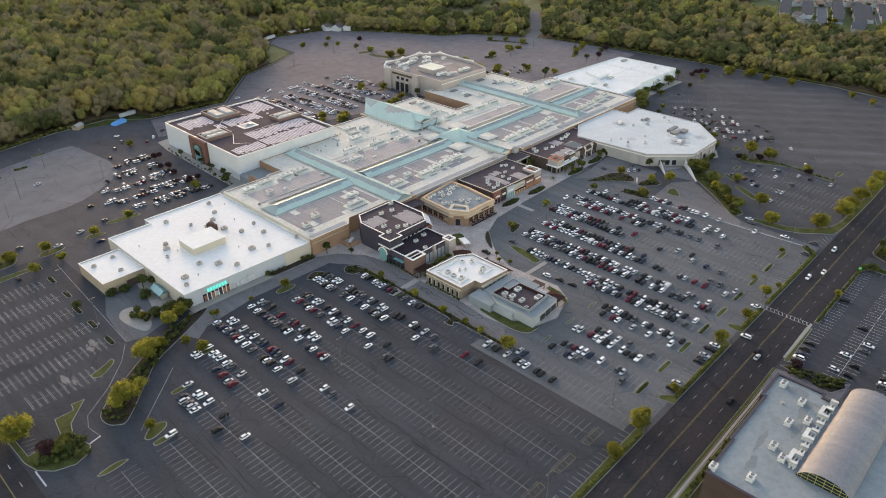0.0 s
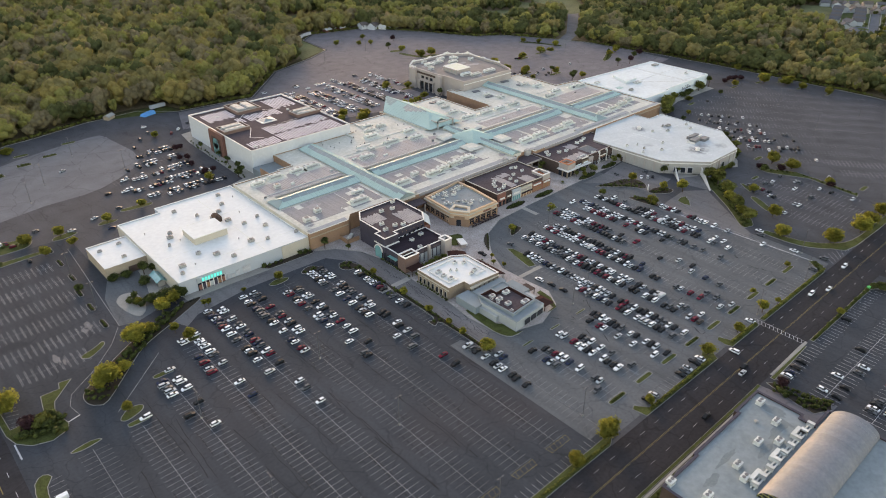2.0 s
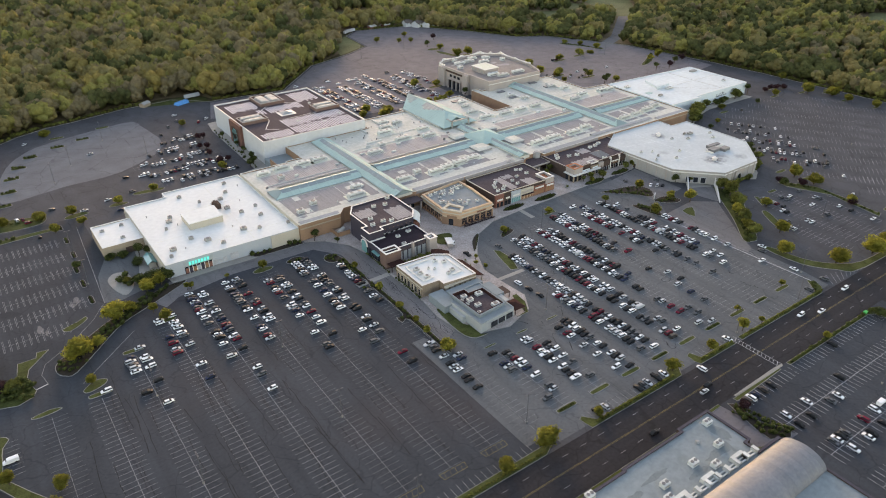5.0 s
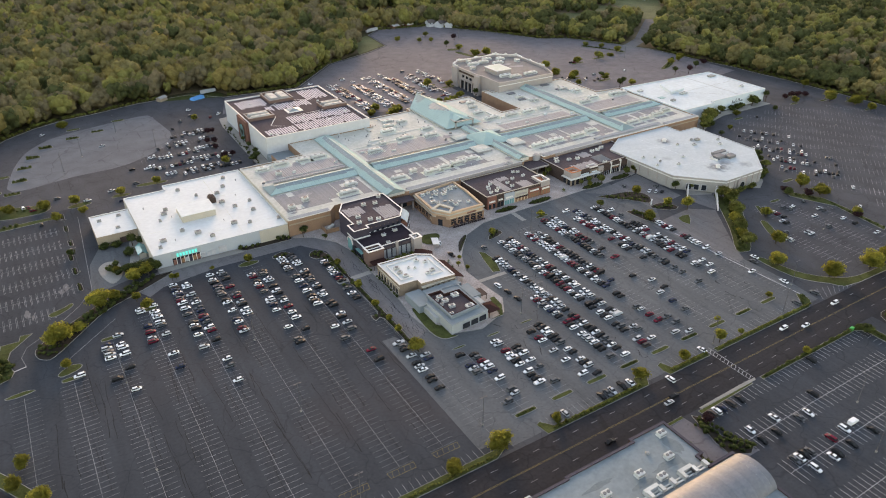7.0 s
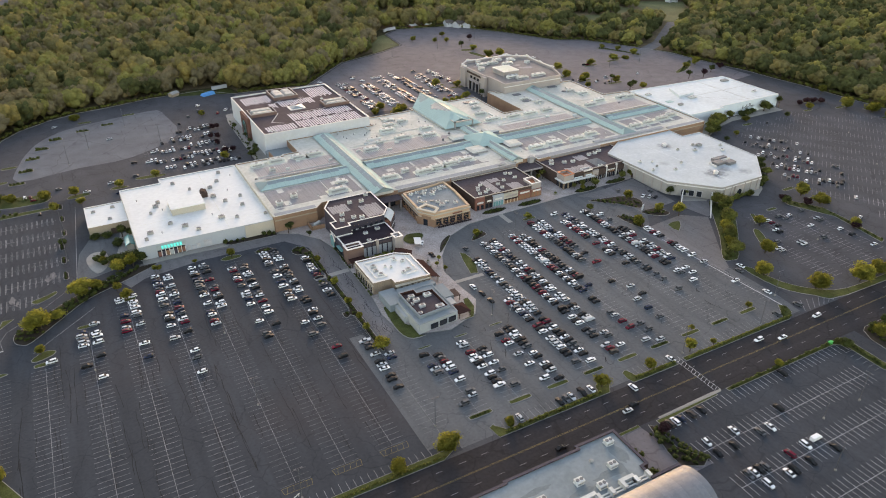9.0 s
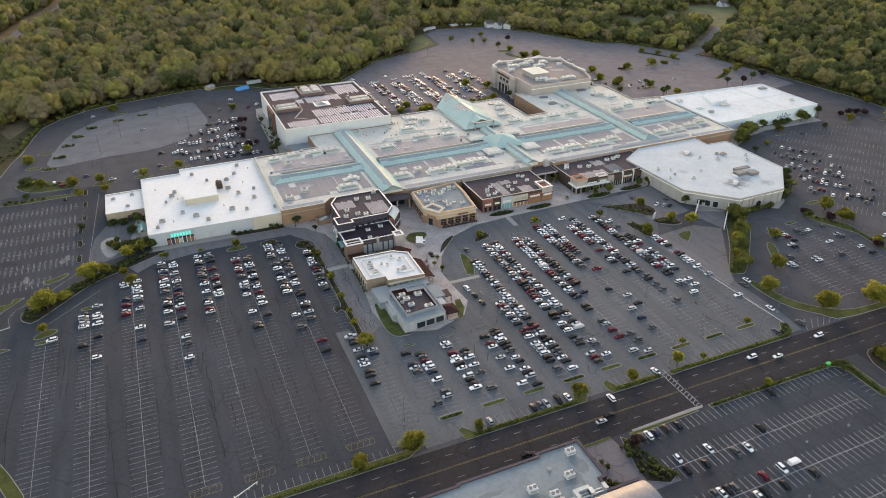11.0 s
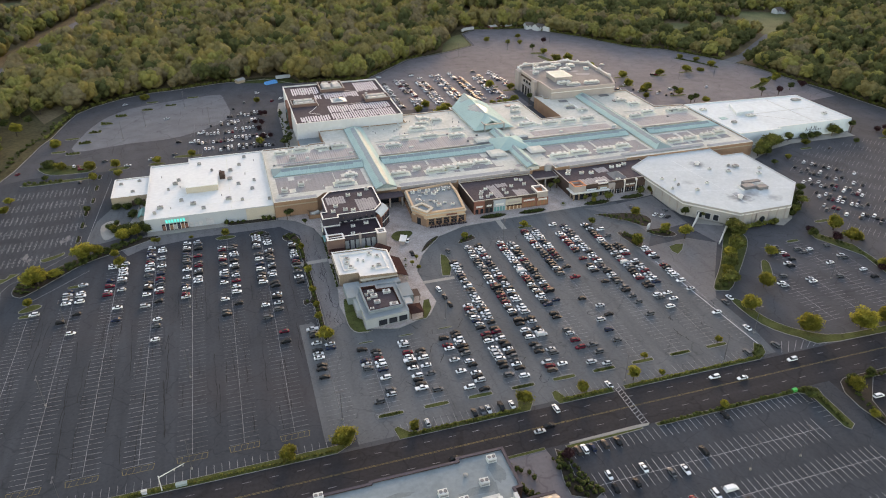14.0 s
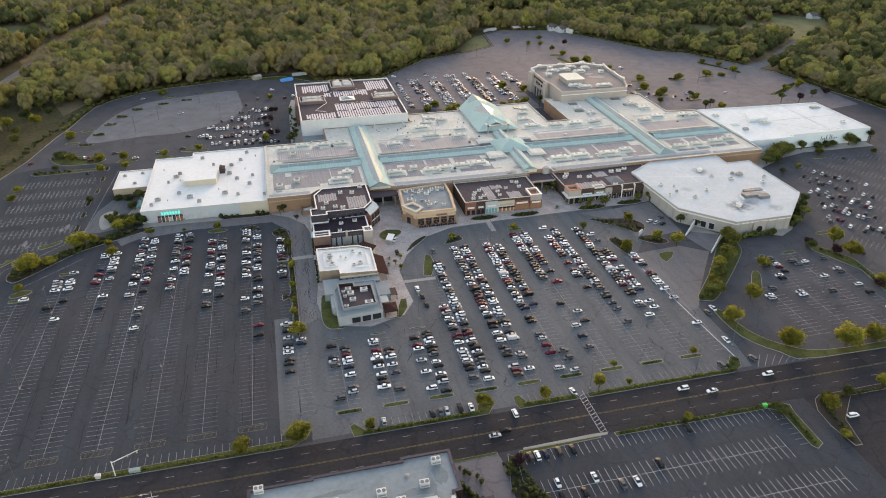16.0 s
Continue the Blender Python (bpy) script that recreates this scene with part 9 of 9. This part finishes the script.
def house(x, y, turn, w=12.0, d=9.0, seed=0):
    t = thing("house", "pale two-storey house with a grey shingle roof", "house", "suburban houses", at=pose(x, y, 0, 0, 0, turn))
    wall, roof = HOUSE_WALLS[seed % 4], HOUSE_ROOFS[seed % 2]
    part("wall", Geo().box(-w / 2, -d / 2, 0, w / 2, d / 2, 5.4), wall, t)
    for g in gable("x", -w / 2 - 0.4, w / 2 + 0.4, 0, d / 2 + 0.5, 5.3, 8.4):
        part("roof", g, roof, t)
    for s in (-1, 1):
        part("gable_wall", gable_end("x", s * (w / 2 - 0.2), 0, d / 2, 5.3, 8.2), wall, t)
    part("garage", Geo().box(w / 2 - 5, -d / 2 - 4, 0, w / 2, -d / 2, 3.0), wall, t)
    part("garage_roof", Geo().add([(w / 2 - 5.3, -d / 2 - 4.3, 3.0), (w / 2 + 0.3, -d / 2 - 4.3, 3.0), (w / 2 + 0.3, -d / 2, 4.6), (w / 2 - 5.3, -d / 2, 4.6)], [(0, 1, 2, 3)]), roof, t)
    for wx in (-3.4, 0.2):
        part("window", Geo().box(wx - 0.7, -d / 2 - 0.06, 3.2, wx + 0.7, -d / 2, 4.6), DARKGLASS, t)
    return t


structure("field", flat([(905, 236), (900, 262), (940, 322), (985, 354), (1260, 435), (1310, 220), (1010, 186), (950, 200)], 0.05), LAWN, "green lawns of the housing estate", "field")
for a, b, wd, sides in (((910, 254), (1142, 332), 10, ((-1, 100, 236), (1, 118, 224))), ((1098, 380), (1196, 248), 8, ((-1, 8, 160), (1, 6, 58))), ((985, 208), (1290, 308), 8, ((-1, 10, 300), (1, 60, 160)))):
    dx, dy = b[0] - a[0], b[1] - a[1]
    ln = math.hypot(dx, dy)
    structure("road", Geo().strip(a, b, wd, 0.12), ASPHALT_NEW, "pale grey estate street", "road")
    for s in (-1, 1):
        o = s * (wd / 2 + 1.2)
        structure("pavement", Geo().strip((a[0] - dy / ln * o, a[1] + dx / ln * o), (b[0] - dy / ln * o, b[1] + dx / ln * o), 1.3, 0.14), CONCRETE, "pale concrete estate footpath", "pavement")
    for s, begin, end in sides:
        for i in range(int((end - begin) / 13.5)):
            f = (begin + (i + 0.5) * 13.5 + random.uniform(-1, 1)) / ln
            off = s * (wd / 2 + 13 + random.uniform(-1.5, 1.5))
            house(a[0] + dx * f - dy / ln * off, a[1] + dy * f + dx / ln * off, math.degrees(math.atan2(dy, dx)) + (90 if s > 0 else 270) + random.uniform(-4, 4), random.uniform(11.5, 14.5), random.uniform(8.5, 10), i + (s > 0))
row_rng = random.Random(5)
for off, begin, end in ((-42, 84, 232), (46, 120, 220), (-74, 70, 230)):
    for i in range(int((end - begin) / 13)):
        f = (begin + 13 * (i + 0.5)) / 244.8
        house(910 + 232 * f - 78 / 244.8 * off, 254 + 78 * f + 232 / 244.8 * off, 18.6 + row_rng.choice((90, 270)) + row_rng.uniform(-4, 4), row_rng.uniform(11, 14), row_rng.uniform(8.5, 10), i)
for i in range(9):
    house(1116 + 11 * i + row_rng.uniform(-1, 1), 392 - 14.6 * i, 126 + row_rng.uniform(-4, 4), 12.5, 9, i)
for x, y, a in ((960, 294, 20), (978, 236, 100), (996, 242, 105), (986, 314, 30), (1012, 318, 60)):
    house(x, y, a, 14, 10, int(x) % 2)
structure("road", Geo().cyl(1003, 297, 0.1, 0.13, 14, n=24), ASPHALT_NEW, "round end of an estate street", "road")
structure("field", Geo().cyl(1003, 297, 0.13, 0.2, 6.5, n=20), LAWN, "round lawn in the turning circle", "field")
structure("water", flat(smooth([(1030, 395), (1052, 404), (1062, 390), (1050, 378), (1040, 372), (1032, 380)], 3), 0.15), GLASS_ROOF, "small bright pond among the trees", "water")
house(990, 362, 20, 18, 9, 1)
for x, y, a in ((556, 706, 20), (566, 700, 40), (548, 716, 0), (-145, 1010, 20), (-120, 985, 10), (905, 700, 10), (930, 672, 40)):
    house(x, y, a, 13, 9, 1)
for i in range(70):
    f = random.random()
    tree(900 + 380 * f, 240 + 100 * f + random.choice((-34, -14, 8, 26)) + random.uniform(-5, 5), random.uniform(2.6, 5.5), random.uniform(5, 9), random.choice((LEAF_TREE, LEAF_DARK, LEAF_MID, LEAF_DARK)), "garden tree among the houses", 0.0)
# small gated porch at the store's corner
gate = thing("gate_porch", "small porch with a dark teal pitched roof", "porch", at=pose(117.6, 309, 0, 0, 0, 88))
for s in (-4.4, 4.4):
    part("post", Geo().box(s - 0.2, -1.8, 0, s + 0.2, 1.8, 3.0), WALL_CREAM, gate)
for g in gable("x", -5.5, 5.5, 0, 2.6, 3.0, 4.8):
    part("roof", g, TEALGLASS, gate)

# service yard beside the charcoal restaurant
wall = tagged(part("yard_wall", Geo().box(214.4, 276.4, 0, 222.4, 277.0, 2.6).box(214.2, 276.4, 0, 214.8, 284.4, 2.6), WALL_BRICK), "low brick wall round a service yard", "wall", kind="structure")
tank = thing("storage_tank", "pale grey horizontal tank in the service yard", "tank", at=pose(218.6, 280.4, 0, 0, 0, 35))
g = Geo()
ring_ = [(1.3 * math.cos(i * 0.524), 1.6 + 1.3 * math.sin(i * 0.524)) for i in range(12)]
g.add([(-2.8, y, z) for y, z in ring_] + [(2.8, y, z) for y, z in ring_], [(i, (i + 1) % 12, 12 + (i + 1) % 12, 12 + i) for i in range(12)] + [tuple(range(11, -1, -1)), tuple(range(12, 24))])
part("shell", g, UNIT, tank)
for x in (-1.8, 1.6):
    part("saddle", Geo().box(x - 0.2, -1.0, 0, x + 0.2, 1.0, 0.8), CONCRETE, tank)
bin_ = thing("rubbish_skip", "dull tan metal skip in the service yard", "skip", at=pose(217.2, 284.0 - 1.6, 0, 0, 0, 5))
part("body", Geo().add([(-1.5, -0.8, 0.15), (1.5, -0.8, 0.15), (1.5, 0.8, 0.15), (-1.5, 0.8, 0.15), (-1.9, -1, 1.7), (1.9, -1, 1.7), (1.9, 1, 1.7), (-1.9, 1, 1.7)], [(3, 2, 1, 0), (0, 1, 5, 4), (1, 2, 6, 5), (2, 3, 7, 6), (3, 0, 4, 7), (4, 5, 6, 7)]), WALL_STONE, bin_)
for sx in (-1.2, 1.2):
    part("skid", Geo().box(sx - 0.1, -0.8, 0, sx + 0.1, 0.8, 0.16), STEEL, bin_)
# glazed arched entrance on the restaurant's west side
porch = thing("arched_entrance", "arched teal glass entrance under a pale arch band", "entrance")
arc = [(252.9 + 3.0 * math.cos(math.pi * i / 12), 4.6 + 3.0 * math.sin(math.pi * i / 12)) for i in range(13)]
part("arch_glass", Geo().add([(218.5, y, z) for y, z in arc] + [(218.5, 249.9, 0.2), (218.5, 255.9, 0.2)], [tuple(range(13)) + (13, 14)]), TEALGLASS, porch)
out_ = [(252.9 + 3.5 * math.cos(math.pi * i / 12), 4.6 + 3.5 * math.sin(math.pi * i / 12)) for i in range(13)]
part("arch_band", Geo().add([(218.3, y, z) for y, z in arc] + [(218.3, y, z) for y, z in out_] + [(218.9, y, z) for y, z in out_], [(i, i + 1, 14 + i, 13 + i) for i in range(12)] + [(13 + i, 14 + i, 27 + i, 26 + i) for i in range(12)]), TRIM, porch)
# parasols and planters on the plaza
for i, (x, y) in enumerate(((283, 243.9), (287, 243.8), (291, 243.9), (296, 243.8), (300, 243.9))):
    p = thing("cafe_parasol", "dark closed-weave parasol on the restaurant terrace", "parasol", "terrace parasols", at=pose(x, y, 0.12))
    part("pole", Geo().cyl(0, 0, 0, 2.5, 0.05, n=6), STEEL, p)
    part("canopy", Geo().cyl(0, 0, 2.1, 2.8, 1.2, 0.08, 8), ROOF_BLACK, p)
for x, y in ((370.3, 248.8), (254.6, 199), (256.4, 205.4), (257.8, 211.6)):
    p = thing("planter", "round stone planter with green shrubs on the plaza", "planter", "plaza planters", at=pose(x, y, 0.12))
    part("bowl", Geo().cyl(0, 0, 0, 0.7, 1.5 if x > 300 else 0.8, 1.8 if x > 300 else 1.0, 14), CONCRETE, p)
    v, f = SHRUBS[1]
    part("shrub", fast_mesh("shrub", v * (1.4 if x > 300 else 0.8) + np.array([0, 0, 1.2]), f, LEAF_MID), None, p)
hedge(along((199, 259), (203.4, 247), 1.3, 0.9) + along((202.6, 244), (202.6, 229), 1.6, 0.3) + along((199, 221), (204, 219), 1.3, 0.8), 1.1, "dark shrubs on the strip between the drives")
